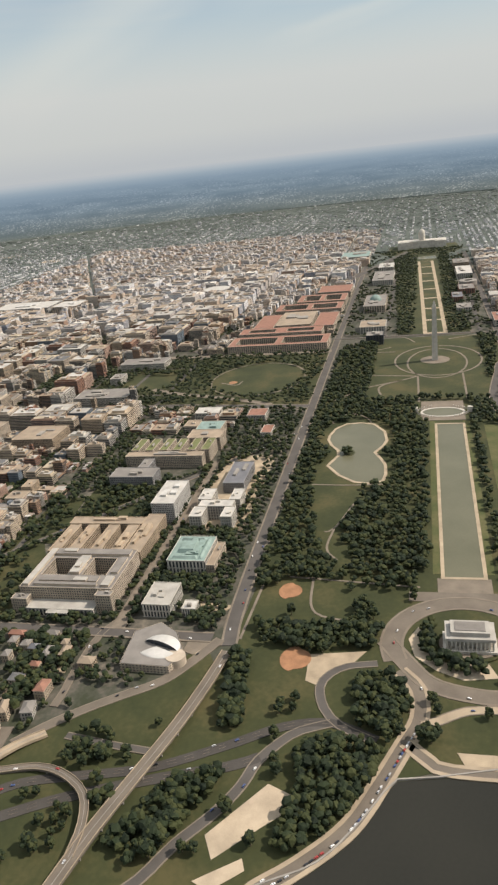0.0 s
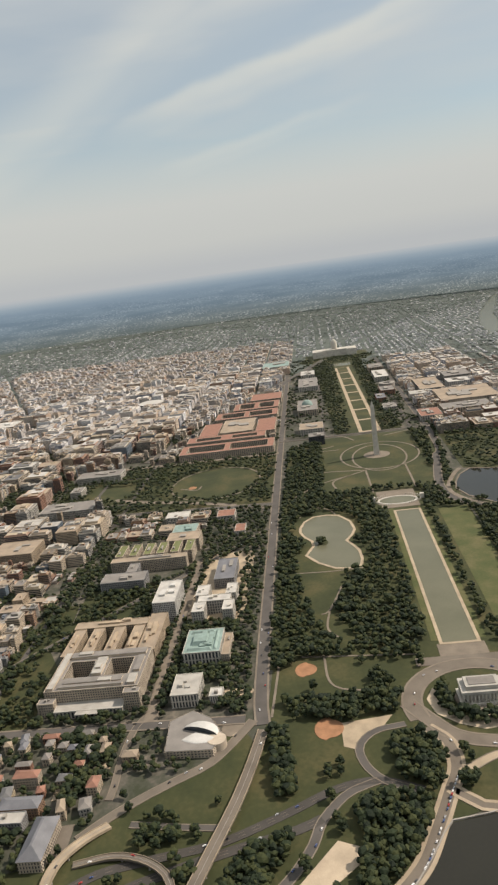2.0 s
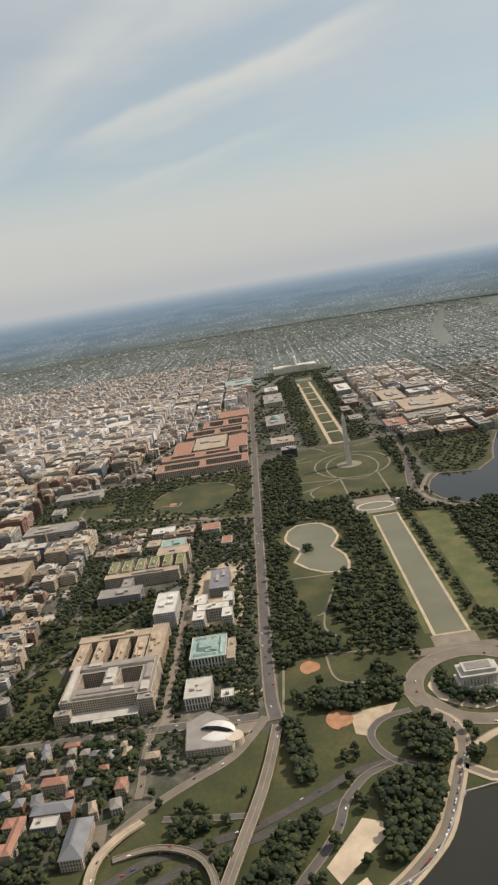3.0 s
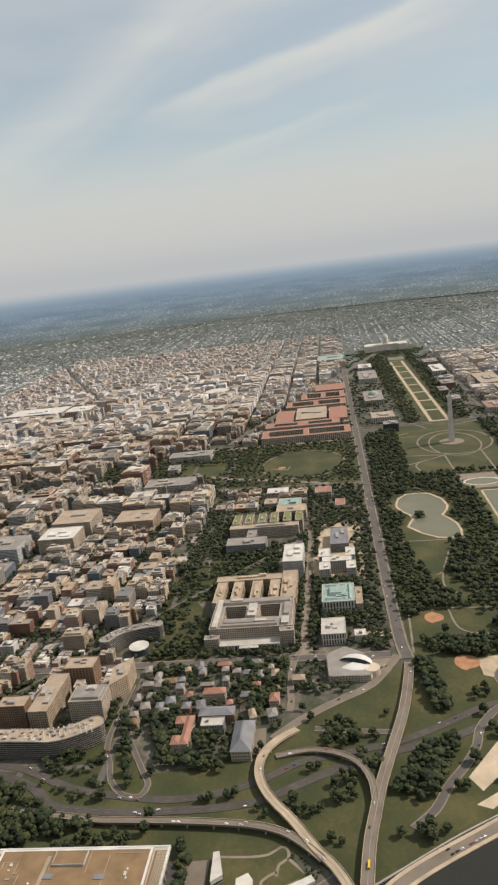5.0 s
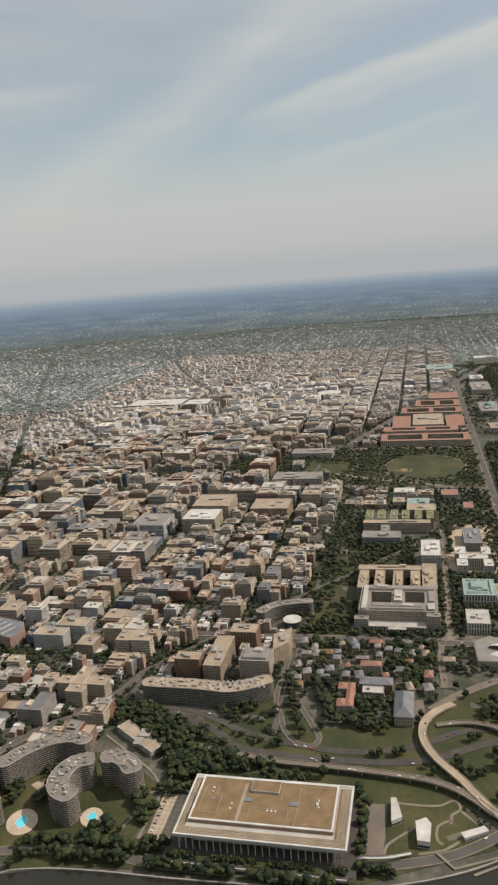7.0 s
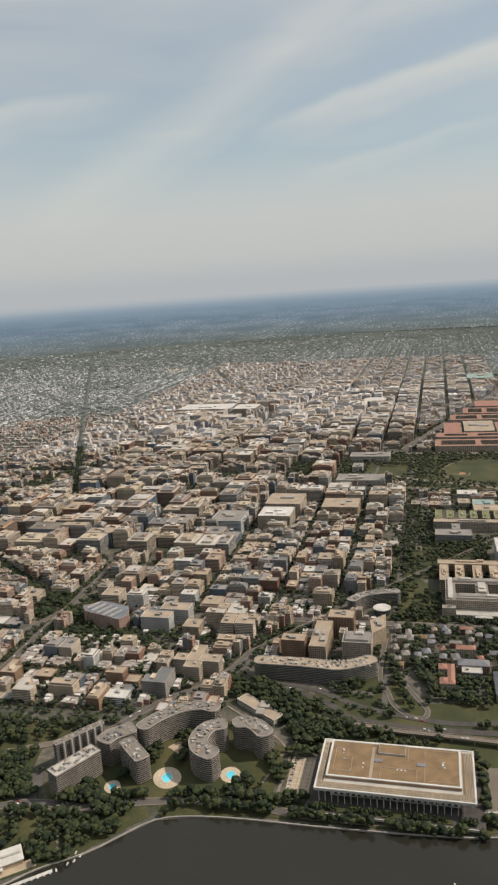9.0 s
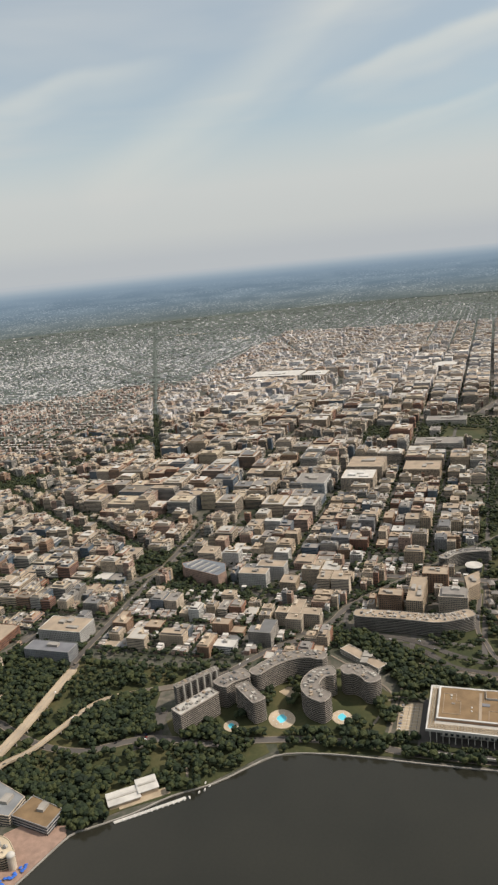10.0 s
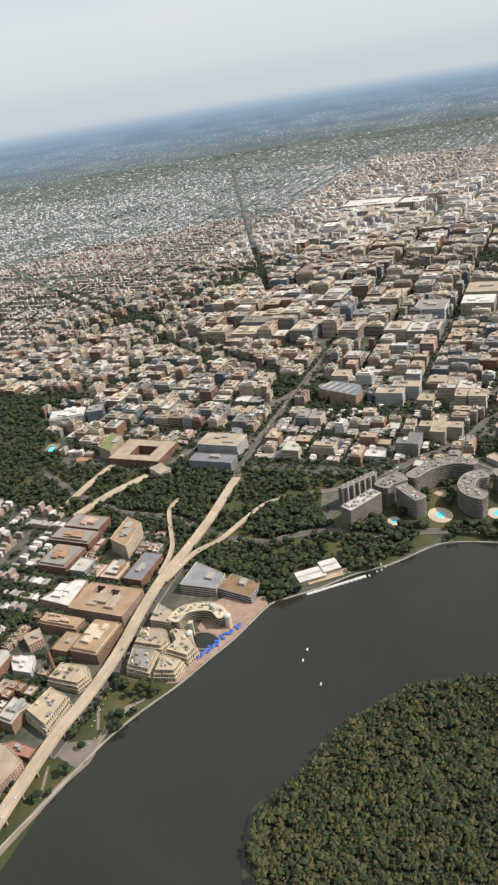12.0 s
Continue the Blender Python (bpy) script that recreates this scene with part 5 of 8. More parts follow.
for _n, _a, _b, _m in (("deck", -1.6, 1.6, "white"), ("rail", -1.8, -1.5, "white"), ("rail", 1.5, 1.8, "white")):
    _g = Geo()
    strip(_g, smooth_line([(-531, 611, 6), (-526, 570, 6), (-514, 539, 5)], 6), _a, _b, -0.5 if _n == "deck" else 0.0, 0.0 if _n == "deck" else 1.1)
    part(_n, _g, _m, _t)
for _p in ([(-506, 511, 3), (-527, 490, 1.2)], [(-526, 490, 1.2), (-499, 432, 1.2)], [(-533, 470, 1.2), (-507, 428, 1.2)]):
    _g = Geo()
    strip(_g, np.array(_p, float), -1.6, 1.6, -0.6, 0.3)
    _g.build("ramp", "pave", label="pale concrete ramp down to the river bank", category="ramp", group="ramps to the bank")


# curving apartment houses with a balcony at each floor
def curved_house(name, pts, w, floors, label, roof="flatroof", z0=0.0, storey=3.25, wall="balcony", rounded=0.7):
    line = smooth_line(pts, 5)
    c = line.mean(0)
    top = thing(name, c[0], c[1], z0, label=label, category="apartment building")
    lo, hi = sides(line, -w / 2), sides(line, w / 2)

    def outline(half, k0):
        a, b = sides(line, -half), sides(line, half)
        pts = [tuple(p[:2]) for p in a[k0:len(a) - k0]]
        for end, other, last in ((line[-1 - k0], line[-2 - k0], 1), (line[k0], line[k0 + 1], 0)):
            d = (end - other)[:2]
            d = d / np.linalg.norm(d)
            n = np.array([d[1], -d[0]])
            for t in (0.25, 0.5, 0.75):
                u = math.pi * t
                pts.append(tuple(end[:2] + half * rounded * math.sin(u) * d + half * math.cos(u) * n))
            if last:
                pts += [tuple(p[:2]) for p in b[k0:len(b) - k0][::-1]]
        return pts

    plan, core = outline(w / 2, 0), outline(w / 2 - 2.8, 1)
    FOOT.append(plan)
    h = z0 + floors * storey
    q = Geo()
    q.prism(core, z0, h)
    part("core", q, "glass", top, "shaded recessed glass behind balconies")
    for k in range(floors):
        q = Geo()
        z = z0 + (k + 1) * storey
        # floor tops coloured dark as painted shade between the balcony bands
        q.prism(plan, z - 0.85, z + 0.15, 0, 1, bottom=True)
        part("balcony_ring", q, [wall, "asphalt"], top)
    q = Geo()
    q.prism(inset(plan, 1.2), h, h + 0.6)
    slab = part("roof", q, roof, top)
    q = Geo()
    q.ring(plan, inset(plan, 0.8), h, h + 1.3)
    part("parapet", q, wall, slab)
    for i in range(1, len(line) - 1):
        d = line[i + 1] - line[i - 1]
        ang = math.degrees(math.atan2(d[1], d[0]))
        for _ in range(2):
            q = Geo()
            o = rng.uniform(-0.33, 0.33) * w
            n = Vector((-d[1], d[0])).normalized()
            q.obox(line[i][0] + n.x * o, line[i][1] + n.y * o, rng.uniform(1.5, 5), w * rng.uniform(0.06, 0.24), ang, h + 0.3, h + rng.uniform(1.2, 3.8))
            part("roof_plant", q, rng.choice(("roofgrey", "roofpale", "concrete", "roofdark", "rooftan")), slab)
    return top


_wl = "curving pale grey apartment house with banded concrete balconies"
curved_house("curved_apartments", [(-460, 1096), (-428, 1077), (-403, 1050), (-393, 1020), (-397, 1000)], 25, 12, _wl)
curved_house("curved_apartments", [(-510, 970), (-503, 987), (-486, 999), (-465, 1000), (-446, 992), (-437, 975)], 29, 12, _wl, rounded=0.5)
curved_house("curved_apartments", [(-431, 953), (-427, 940), (-435, 921), (-451, 906)], 28, 12, _wl, rounded=0.6)
curved_house("office_slab", [(-586, 1183), (-552, 1163), (-521, 1146)], 24, 12, "angled grey office slab with banded floors and pale rooftop plant", "roofpale", rounded=0.05)
curved_house("rounded_office", [(-504, 1142), (-486, 1133), (-465, 1111)], 30, 12, "rounded grey office house with banded floors", rounded=0.3)
curved_house("hotel_slab", [(-497, 1108), (-516, 1088), (-535, 1067)], 23, 12, "angled grey hotel slab with banded floors", rounded=0.2, z0=0.4, storey=3.2)
curved_house("rear_slab", [(-527, 1210), (-495, 1186), (-463, 1161)], 11, 13, "thin pale office slab with a dark window grid", wall="concrete", rounded=0.05)
for _x, _y in ((-519, 1201), (-509, 1193), (-499, 1186), (-489, 1178), (-479, 1170), (-470, 1163)):
    _g = Geo()
    _g.obox(_x - 3.6, _y - 4.8, 2.2, 2.0, 142, 0.5, 43.5)
    _g.build("buttress", "roofpale", label="tall pale upright fin on the thin slab", category="fin", group="fins on the thin slab")
for _x, _y, _r, _o in ((-521, 1038, 11, 12), (-501, 948, 9, 8), (-552, 1110, 7, 6)):
    _d = [(_x + (_r + _o * (0.85 + 0.15 * math.sin(a * 0.52))) * math.cos(a * math.pi / 12) * 1.1, _y + (_r + _o * (0.85 + 0.15 * math.sin(a * 0.52))) * math.sin(a * math.pi / 12)) for a in range(24)]
    FOOT.append([(_x + (_r + _o + 5) * math.cos(a * math.pi / 6), _y + (_r + _o + 5) * math.sin(a * math.pi / 6)) for a in range(12)])
    sheet("pavement_pool_deck", _d, 1.0, "sand", "pale sunny pool deck")
    _t = thing("swimming_pool", _x, _y, label="bright turquoise swimming pool in a pale deck", category="pool", group="swimming pools")
    _o = [(_x + _r * math.cos(a * math.pi / 8) * (1.0 if a % 8 < 5 else 0.7), _y + _r * 0.7 * math.sin(a * math.pi / 8)) for a in range(16)]
    _g = Geo()
    _g.prism(_o, 0.9, 1.3)
    part("water", _g, "swim", _t)
    _g = Geo()
    _g.ring(inset(_o, -0.8), _o, 0.9, 1.45)
    part("coping", _g, "white", _t)
    for _k in range(9):
        _a = _k * 0.7
        _g = Geo()
        _g.obox(_x + (_r + 3.5) * math.cos(_a), _y + (_r + 2.5) * math.sin(_a), 2.0, 0.8, _k * 40, 1.0, 1.5)
        _g.build("sun_lounger", "white", label="white sun lounger on the pool deck", category="lounger", group="loungers round the pools")
# parking bays on the deck north of the hall
for _k in range(11):
    _g = Geo()
    _g.box(-530 + 8 * _k, 833, 0.98, -529.4 + 8 * _k, 863, 1.06)
    _g.build("trim_bay_line", "roofwhite", kind="structure", label="painted line on the parking deck")
for _k in range(4):
    _g = Geo()
    _g.box(-531, 836 + 7.5 * _k, 0.98, -447, 836.6 + 7.5 * _k, 1.05)
    _g.build("trim_bay_line", "deck", kind="structure", label="painted line on the parking deck")
curved_house("curved_block", [(-222, 968), (-222, 900), (-224, 860), (-226, 826), (-212, 795), (-196, 772)], 30, 9, "long curving brown-grey apartment block with banded floors and a ribbed roof", "rooftan", wall="concrete", storey=3.2)
for _k in range(26):
    _s = _k / 25
    _g = Geo()
    _g.obox(-222 if _s < 0.6 else -223 + 30 * (_s - 0.6), 966 - 190 * _s, 27, 1.6, 0 if _s < 0.6 else 25, 29.3, 30.0)
    _g.build("roof_rib", "roofpale" if _s > 0.55 else "rooftan", label="raised rib across the curving roof", category="roof rib", group="ribs on the curving roof")
curved_house("curved_office", [(44, 832), (72, 812), (88, 780), (96, 742)], 22, 9, "curving dark-banded office block", "roofgrey", wall="concrete")
_t = thing("rotunda", 46, 770, label="low round pavilion with a white disc roof", category="building")
for _n, _r, _a, _b, _m in (("drum", 16, 0, 13, "glass"), ("disc_roof", 18, 13, 14.5, "roofwhite")):
    _g = Geo()
    _g.prism([(46 + _r * math.cos(a * math.pi / 14), 770 + _r * math.sin(a * math.pi / 14)) for a in range(28)], _a, _b, bottom=True)
    part(_n, _g, _m, _t)
FOOT.append(box_plan(26, 66, 750, 790))
building("apartment_tower", box_plan(-158, -115, 775, 828), 38, "limestone", "roofgrey", "pale concrete office tower with a grey roof well", boxes=2, pier=3.0, setback=6, pent="roofpale")
building("apartment_slab", box_plan(-178, -73, 855, 886), 37, "tan", "rooftan", "tan brick apartment slab", boxes=3)
building("apartment_tower", box_plan(-166, -138, 895, 940), 40, "brown", "rooftan", "brown brick apartment tower", boxes=2)
building("apartment_tower", box_plan(-68, -32, 816, 866), 42, "brown", "rooftan", "brown brick apartment tower with dark window stripes", boxes=3, pier=6)
building("apartment_slab", [(-114, 777), (-83, 754), (-30, 757), (-59, 785)], 35, "tan", "rooftan", "slanting tan brick apartment slab", boxes=2)
for _q in ((-262, -240, 1070, 1100), (-239, -180, 1078, 1102), (-239, -212, 1040, 1077), (-239, -214, 1103, 1126)):
    building("cross_hotel", box_plan(*_q), 28, "limestone", "rooftan", "plain cream hotel wing of a cross plan", boxes=1, band=2.2, pent="limestone")
building("embassy_annex", rect(-338, 942, 92, 22, 54), 9, "marble", "rooftan", "long low pale building with a tan roof among trees", boxes=2, storey=4.5)
for _q in ((-238, -172, 630, 642), (-238, -218, 642.2, 655), (-190, -172, 642.2, 657)):
    _t = building("red_roof_hall", box_plan(*_q), 14, "limestone", "redtile", "hall wing with a red tile roof round a yard", boxes=0)
    _g = Geo()
    hip(_g, _q[0] - 0.6, _q[1] + 0.6, _q[2] - 0.6, _q[3] + 0.6, 15.2, 18.5)
    part("hipped_roof", _g, "redtile", _t)
_t = building("red_roof_hall", box_plan(-120, -104, 592, 626), 16, "limestone", "redtile", "small hall with a red tile roof among trees", boxes=0)
_g = Geo()
hip(_g, -120.6, -103.4, 591.4, 626.6, 17.2, 21)
part("hipped_roof", _g, "redtile", _t)
_t = building("gable_hall", box_plan(-260, -192, 538, 566), 15, "limestone", "slate", "old grey hall with a dark slate hipped roof", boxes=0)
_g = Geo()
hip(_g, -261, -191, 537, 567, 16.3, 26, 13.5)
part("hipped_roof", _g, "slate", _t)
building("flat_house", box_plan(-199, -179, 584, 618), 15, "grey", "roofpale", "low block with a white flat roof", boxes=1)
_t = building("long_hall", box_plan(-177, -155, 571, 624), 16, "brown", "slate", "old brown hall with a slate roof", boxes=0)
_g = Geo()
hip(_g, -177.6, -154.4, 570.4, 624.6, 17.2, 22)
part("hipped_roof", _g, "slate", _t)
# old naval hill: small houses among trees
for _k in range(190):
    _x, _y = rng.uniform(-175, -20), rng.uniform(478, 735)
    _w, _d, _an = rng.uniform(11, 24), rng.uniform(9, 15), rng.choice((0, 0, 12, 90))
    if any(inside([_x], [_y], inset(f, -10))[0] for f in FOOT) or near_line(np.array([_x]), np.array([_y]), HILL_ROAD, 12)[0] or rng.random() < 0.25:
        continue
    _hh = rng.uniform(8, 13)
    _t = building("hill_house", rect(_x, _y, _w, _d, _an), _hh, rng.choice(("limestone", "cream", "tan", "brick", "buff", "roofpale")), rng.choice(("slate", "roofgrey", "roofdark")), "old hillside house with a hipped roof among trees", boxes=0, category="house", group="houses on the hill", piers=True)
    _g = Geo()
    hip(_g, -_w / 2 - 0.5, _w / 2 + 0.5, -_d / 2 - 0.5, _d / 2 + 0.5, 0, rng.uniform(3, 5))
    _c, _sn = math.cos(radians(_an)), math.sin(radians(_an))
    _g.v = [(_x + _c * p[0] - _sn * p[1], _y + _sn * p[0] + _c * p[1], _hh + 1.15 + p[2]) for p in _g.v]
    part("hipped_roof", _g, rng.choice(("slate", "roofgrey", "roofdark", "roofbrown", "slate", "roofgrey", "rooftan", "redtile")), _t)

# boathouse and its dock
_t = thing("boathouse", -722, 1195, label="boathouse with white flat roofs beside a floating dock", category="boathouse")
FOOT.append(rect(-722, 1196, 80, 40, 128))
for _n, _q, _m in (("hall", (-730, 1203, 42, 24, 128, 0.3, 6), "tan"), ("roof", (-730, 1203, 45, 27, 128, 6, 7), "roofwhite"), ("hall", (-704, 1180, 26, 26, 128, 0.3, 8), "tan"), ("roof", (-704, 1180, 29, 29, 128, 8, 9), "roofwhite"), ("apron", (-722, 1176, 70, 14, 128, 0.2, 1.2), "gravel"), ("ridge", (-730, 1203, 40, 3, 128, 7, 8.2), "roofpale"), ("ridge", (-704, 1180, 24, 3, 128, 9, 10.4), "roofpale")):
    _g = Geo()
    _g.obox(*_q, bottom=True)
    part(_n, _g, _m, _t)
_t = thing("floating_dock", -730, 1146, label="long narrow white floating dock with moored boats", category="dock")
_g = Geo()
_g.obox(-741, 1158, 98, 5, 129, 0.2, 0.9)
part("deck", _g, "roofwhite", _t)
for _k in range(13):
    _g = Geo()
    _x, _y = -709 - 4.6 * _k, 1115 + 5.9 * _k
    _g.obox(_x, _y, 5, 2, 36, 0.3, 1.5)
    _g.build("rowing_boat", ["white"], label="small white boat moored at the dock", category="boat", group="boats at the dock")
for _x, _y in ((-697, 1106), (-691, 1100), (-682, 1096), (-678, 1104), (-886, 1158), (-908, 1157), (-943, 1121), (-651, 640)):
    _g = Geo()
    _g.prism([(_x - 2.6, _y - 0.9), (_x + 1.4, _y - 1.0), (_x + 3, _y), (_x + 1.4, _y + 1.0), (_x - 2.6, _y + 0.9)], 0.2, 1.6)
    _t = _g.build("motor_boat", ["white"], label="small white motor boat on the river", category="boat", group="boats on the river")
    _g = Geo()
    _g.box(_x - 1.3, _y - 0.6, 1.6, _x + 0.6, _y + 0.6, 2.3)
    _g.build("cabin", ["roofwhite"], _t)

_t = thing("tour_boat", -672, 660, label="long white tour boat with a flat canopy on the river", category="boat")
for _n, _q, _m in (("hull", (-672, 660, 27, 6.4, 65, 0.2, 1.7), "white"), ("deck_house", (-673, 658, 19, 5, 65, 1.7, 3.8), "glass"), ("canopy", (-673, 658, 21, 6, 65, 3.8, 4.2), "roofpale")):
    _g = Geo()
    _g.obox(*_q, bottom=True)
    part(_n, _g, _m, _t)

# riverside town: harbour complex, brick blocks
building("office_terraced", [(-806, 1330), (-769, 1330), (-747, 1392), (-808, 1392)], 16, "limestone", "metalroof", "pale banded office block with a large grey standing-seam roof", piers=False, boxes=1)
building("office_low", [(-811, 1270), (-776, 1267), (-762, 1322), (-801, 1331)], 13, "grey", "roofbrown", "low dark-banded office with a brown and grey roof", piers=False, boxes=2)
curved_house("harbour_crescent", [(-892, 1360), (-868, 1355), (-855, 1335), (-852, 1310), (-866, 1290)], 20, 6, "cream crescent building with arcaded balconies round a fountain court", "cream", wall="cream", rounded=0.3)
building("harbour_hall", [(-896, 1362), (-874, 1366), (-860, 1402), (-897, 1396)], 18, "limestone", "rooftan", "cream stone block beside the harbour crescent", boxes=3)


def stepped(name, poly, steps, rise, label, seed):
    """A block that steps back at each terrace, with planters, stairs and plant on every level."""
    r = random.Random(seed)
    x0, x1, y0, y1 = extent(poly)
    top = thing(name, (x0 + x1) / 2, (y0 + y1) / 2, label=label, category="building", group="harbour blocks")
    FOOT.append(poly)
    z, plan = 0.8, poly
    for k in range(steps):
        gg, wg = Geo(), Geo()
        facade(gg, wg, plan, z, z + rise, 3.4, 4.2, 1.1, 0.8)
        storey = part("storey", wg, "cream", top, kind="stuff")
        part("glazing", gg, "glass", storey, "dark arcade glass", kind="stuff")
        q = Geo()
        q.prism(inset(plan, 0.4), z + rise - 0.5, z + rise)
        deck = part("terrace_deck", q, r.choice(("rooftan", "gravel", "roofgrey")), top)
        q = Geo()
        q.ring(plan, inset(plan, 0.6), z + rise - 0.3, z + rise + 1.1)
        part("parapet", q, "cream", deck)
        z += rise
        plan = inset(plan, 2.9 if k else 1.2)
        for _ in range(20):
            bx, by = r.uniform(x0 + 3, x1 - 3), r.uniform(y0 + 3, y1 - 3)
            if inside([bx], [by], inset(poly, 1.5 + 2.9 * k))[0]:
                q = Geo()
                q.obox(bx, by, r.uniform(1.5, 8), r.uniform(1.5, 4), r.choice((0, 20, 70)), z - 0.1, z + r.uniform(0.8, 4.2))
                part("roof_box", q, r.choice(("cream", "roofpale", "roofgrey", "greenroof", "slate")), deck)


for _k, (_p, _n) in enumerate((([(-992, 1345), (-948, 1352), (-950, 1398), (-990, 1385)], 3), ([(-946, 1352), (-928, 1346), (-904, 1366), (-912, 1404), (-948, 1398)], 3), ([(-985, 1310), (-958, 1308), (-952, 1348), (-992, 1342)], 3), ([(-955, 1306), (-931, 1300), (-900, 1333), (-904, 1362), (-928, 1342), (-950, 1348)], 3))):
    stepped("harbour_block", _p, _n, 5.4, "cream postmodern block with stepped terraces and busy roofs", 50 + _k)
_t = thing("fountain", -903, 1309, label="oval sunken fountain court with a dark basin", category="fountain")
_o = [(-903 + 16 * math.cos(a * math.pi / 14), 1309 + 22 * math.sin(a * math.pi / 14)) for a in range(28)]
_g = Geo()
_g.ring(inset(_o, -3), _o, 0.8, 1.8)
part("kerb", _g, "pave", _t)
_g = Geo()
_g.prism(_o, 0.7, 1.2)
part("basin", _g, "water", _t)
for _x, _y in ((-866, 1284), (-912, 1324)):
    _t = thing("domed_tower", _x, _y, label="round cream tower with a white dome", category="tower", group="towers on the promenade")
    _g = Geo()
    _g.prism([(_x + 5 * math.cos(a * math.pi / 8), _y + 5 * math.sin(a * math.pi / 8)) for a in range(16)], 0.8, 20)
    part("drum", _g, "limestone", _t)
    part("dome", shell(_x, _y, 5.4, 5.4, 20, 4, 0), "roofwhite", _t, "white dome", smooth=True)
_t = thing("column_tower", -896, 1328, label="slender cream tower beside the fountain", category="tower")
for _n, _q in (("shaft", (5, 0.8, 24)), ("cap", (6.4, 24, 26))):
    _g = Geo()
    _g.obox(-896, 1328, _q[0], _q[0], 20, _q[1], _q[2], bottom=True)
    part(_n, _g, "limestone", _t)
for _k in range(34):
    _s = _k / 33
    _x, _y = -858 - 78 * _s + rng.uniform(-4, 4), 1268 + 30 * _s + rng.uniform(-3, 6)
    _t = thing("patio_umbrella", _x, _y, label="blue patio umbrella on the promenade", category="umbrella", group="umbrellas on the promenade")
    _g = Geo()
    _n = 8
    for _i in range(_n):
        _a, _b = 2 * math.pi * _i / _n, 2 * math.pi * (_i + 1) / _n
        _g.face([(_x + 2.4 * math.cos(_a), _y + 2.4 * math.sin(_a), 3.2), (_x + 2.4 * math.cos(_b), _y + 2.4 * math.sin(_b), 3.2), (_x, _y, 4.2)])
    part("canopy", _g, "blue", _t)
    _g = Geo()
    _g.obox(_x, _y, 0.2, 0.2, 0, 0.8, 4.0)
    part("pole", _g, "white", _t)
building("brick_block", box_plan(-900, -834, 1443, 1540), 18, "pink", "rooforange", "brown brick office block with two roof light wells", holes=[(-862, -844, 1478, 1494), (-856, -840, 1508, 1524)], boxes=7, pent="rooftan")
building("theatre_block", [(-893, 1545), (-828, 1552), (-830, 1574), (-888, 1604)], 15, "pink", "roofwhite", "brick block with a broken white flat roof", boxes=4, pent="white")
building("brown_office", box_plan(-940, -915, 1500, 1570), 16, "brown", "rooforange", "brown brick office with a tan roof", boxes=6, pent="pink", setback=3.5)
building("brown_office", box_plan(-982, -913, 1435, 1482), 17, "brown", "rooforange", "brown brick office with deep eaves and a tan roof", boxes=7, pent="buff", setback=4)
building("brown_office", box_plan(-984, -945, 1486, 1512), 15, "brown", "rooforange", "brown brick office with a tan roof", boxes=1)
building("hotel_tan", [(-744, 1526), (-670, 1538), (-656, 1574), (-728, 1568)], 27, "buff", "rooforange", "tall cream apartment house with round-topped bays", boxes=4, pier=6)
building("brick_hall", box_plan(-735, -695, 1612, 1698), 15, "brick", "roofgrey", "red brick block with a grey roof", boxes=8, pent="brown", setback=5)
building("brick_hall", box_plan(-690, -648, 1620, 1694), 16, "brick", "roofgrey", "red brick block with a grey roof", boxes=7, pent="pink")
building("brick_hall", box_plan(-812, -738, 1460, 1494), 16, "brick", "slate", "red brick row with a slate roof", boxes=3)
building("brick_hall", box_plan(-808, -746, 1610, 1670), 16, "brick", "roofgrey", "red brick block with a grey roof", boxes=8, pent="brown", setback=5)
stepped("terraced_flats", [(-1038, 1432), (-1016, 1425), (-998, 1440), (-1002, 1484), (-1038, 1484)], 3, 5.0, "stepped brick and stone flats with roof terraces", 71)
stepped("terraced_flats", [(-1116, 1426), (-1058, 1428), (-1048, 1466), (-1098, 1474)], 3, 6.4, "stepped tan flats with white roof terraces", 72)
building("brick_flats", [(-1120, 1476), (-1100, 1478), (-1084, 1470), (-1078, 1505), (-1117, 1504)], 17, "brown", "roofpale", "brown brick flats with pale roofs", boxes=4, setback=4)
building("red_roof_hall_low", [(-1152, 1428), (-1137, 1427), (-1134, 1464), (-1143, 1475), (-1152, 1450)], 8, "brick", "redtile", "low brick hall with a red roof", boxes=2)
building("grid_office", [(-1230, 1440), (-1200, 1427), (-1166, 1422), (-1150, 1461), (-1156, 1500), (-1215, 1500)], 20, "pink", "rooftan", "tan brick office with a grid of deep windows", boxes=3, band=2.0)
building("white_house_row", [(-1028, 1518), (-997, 1534), (-1006, 1572), (-1030, 1548)], 9, "white", "roofwhite", "white low block with a white roof", boxes=3, pent="white")
building("brick_corner", [(-1050, 1562), (-1010, 1564), (-1001, 1577), (-1008, 1600), (-1046, 1604)], 16, "brick", "roofpale", "red brick corner block", boxes=2)
building("brick_corner", [(-984, 1554), (-965, 1541), (-946, 1562), (-968, 1577)], 13, "pink", "rooftan", "tan brick corner block", boxes=2)
_t = thing("chimney", -1010, 1492, label="tall tapering red brick chimney", category="chimney")
_g = Geo()
for _i in range(10):
    _a, _b = 2 * math.pi * _i / 10, 2 * math.pi * (_i + 1) / 10
    _g.face([(-1010 + 3.2 * math.cos(_a), 1492 + 3.2 * math.sin(_a), 0), (-1010 + 3.2 * math.cos(_b), 1492 + 3.2 * math.sin(_b), 0), (-1010 + 1.6 * math.cos(_b), 1492 + 1.6 * math.sin(_b), 38), (-1010 + 1.6 * math.cos(_a), 1492 + 1.6 * math.sin(_a), 38)])
part("shaft", _g, "brick", _t)
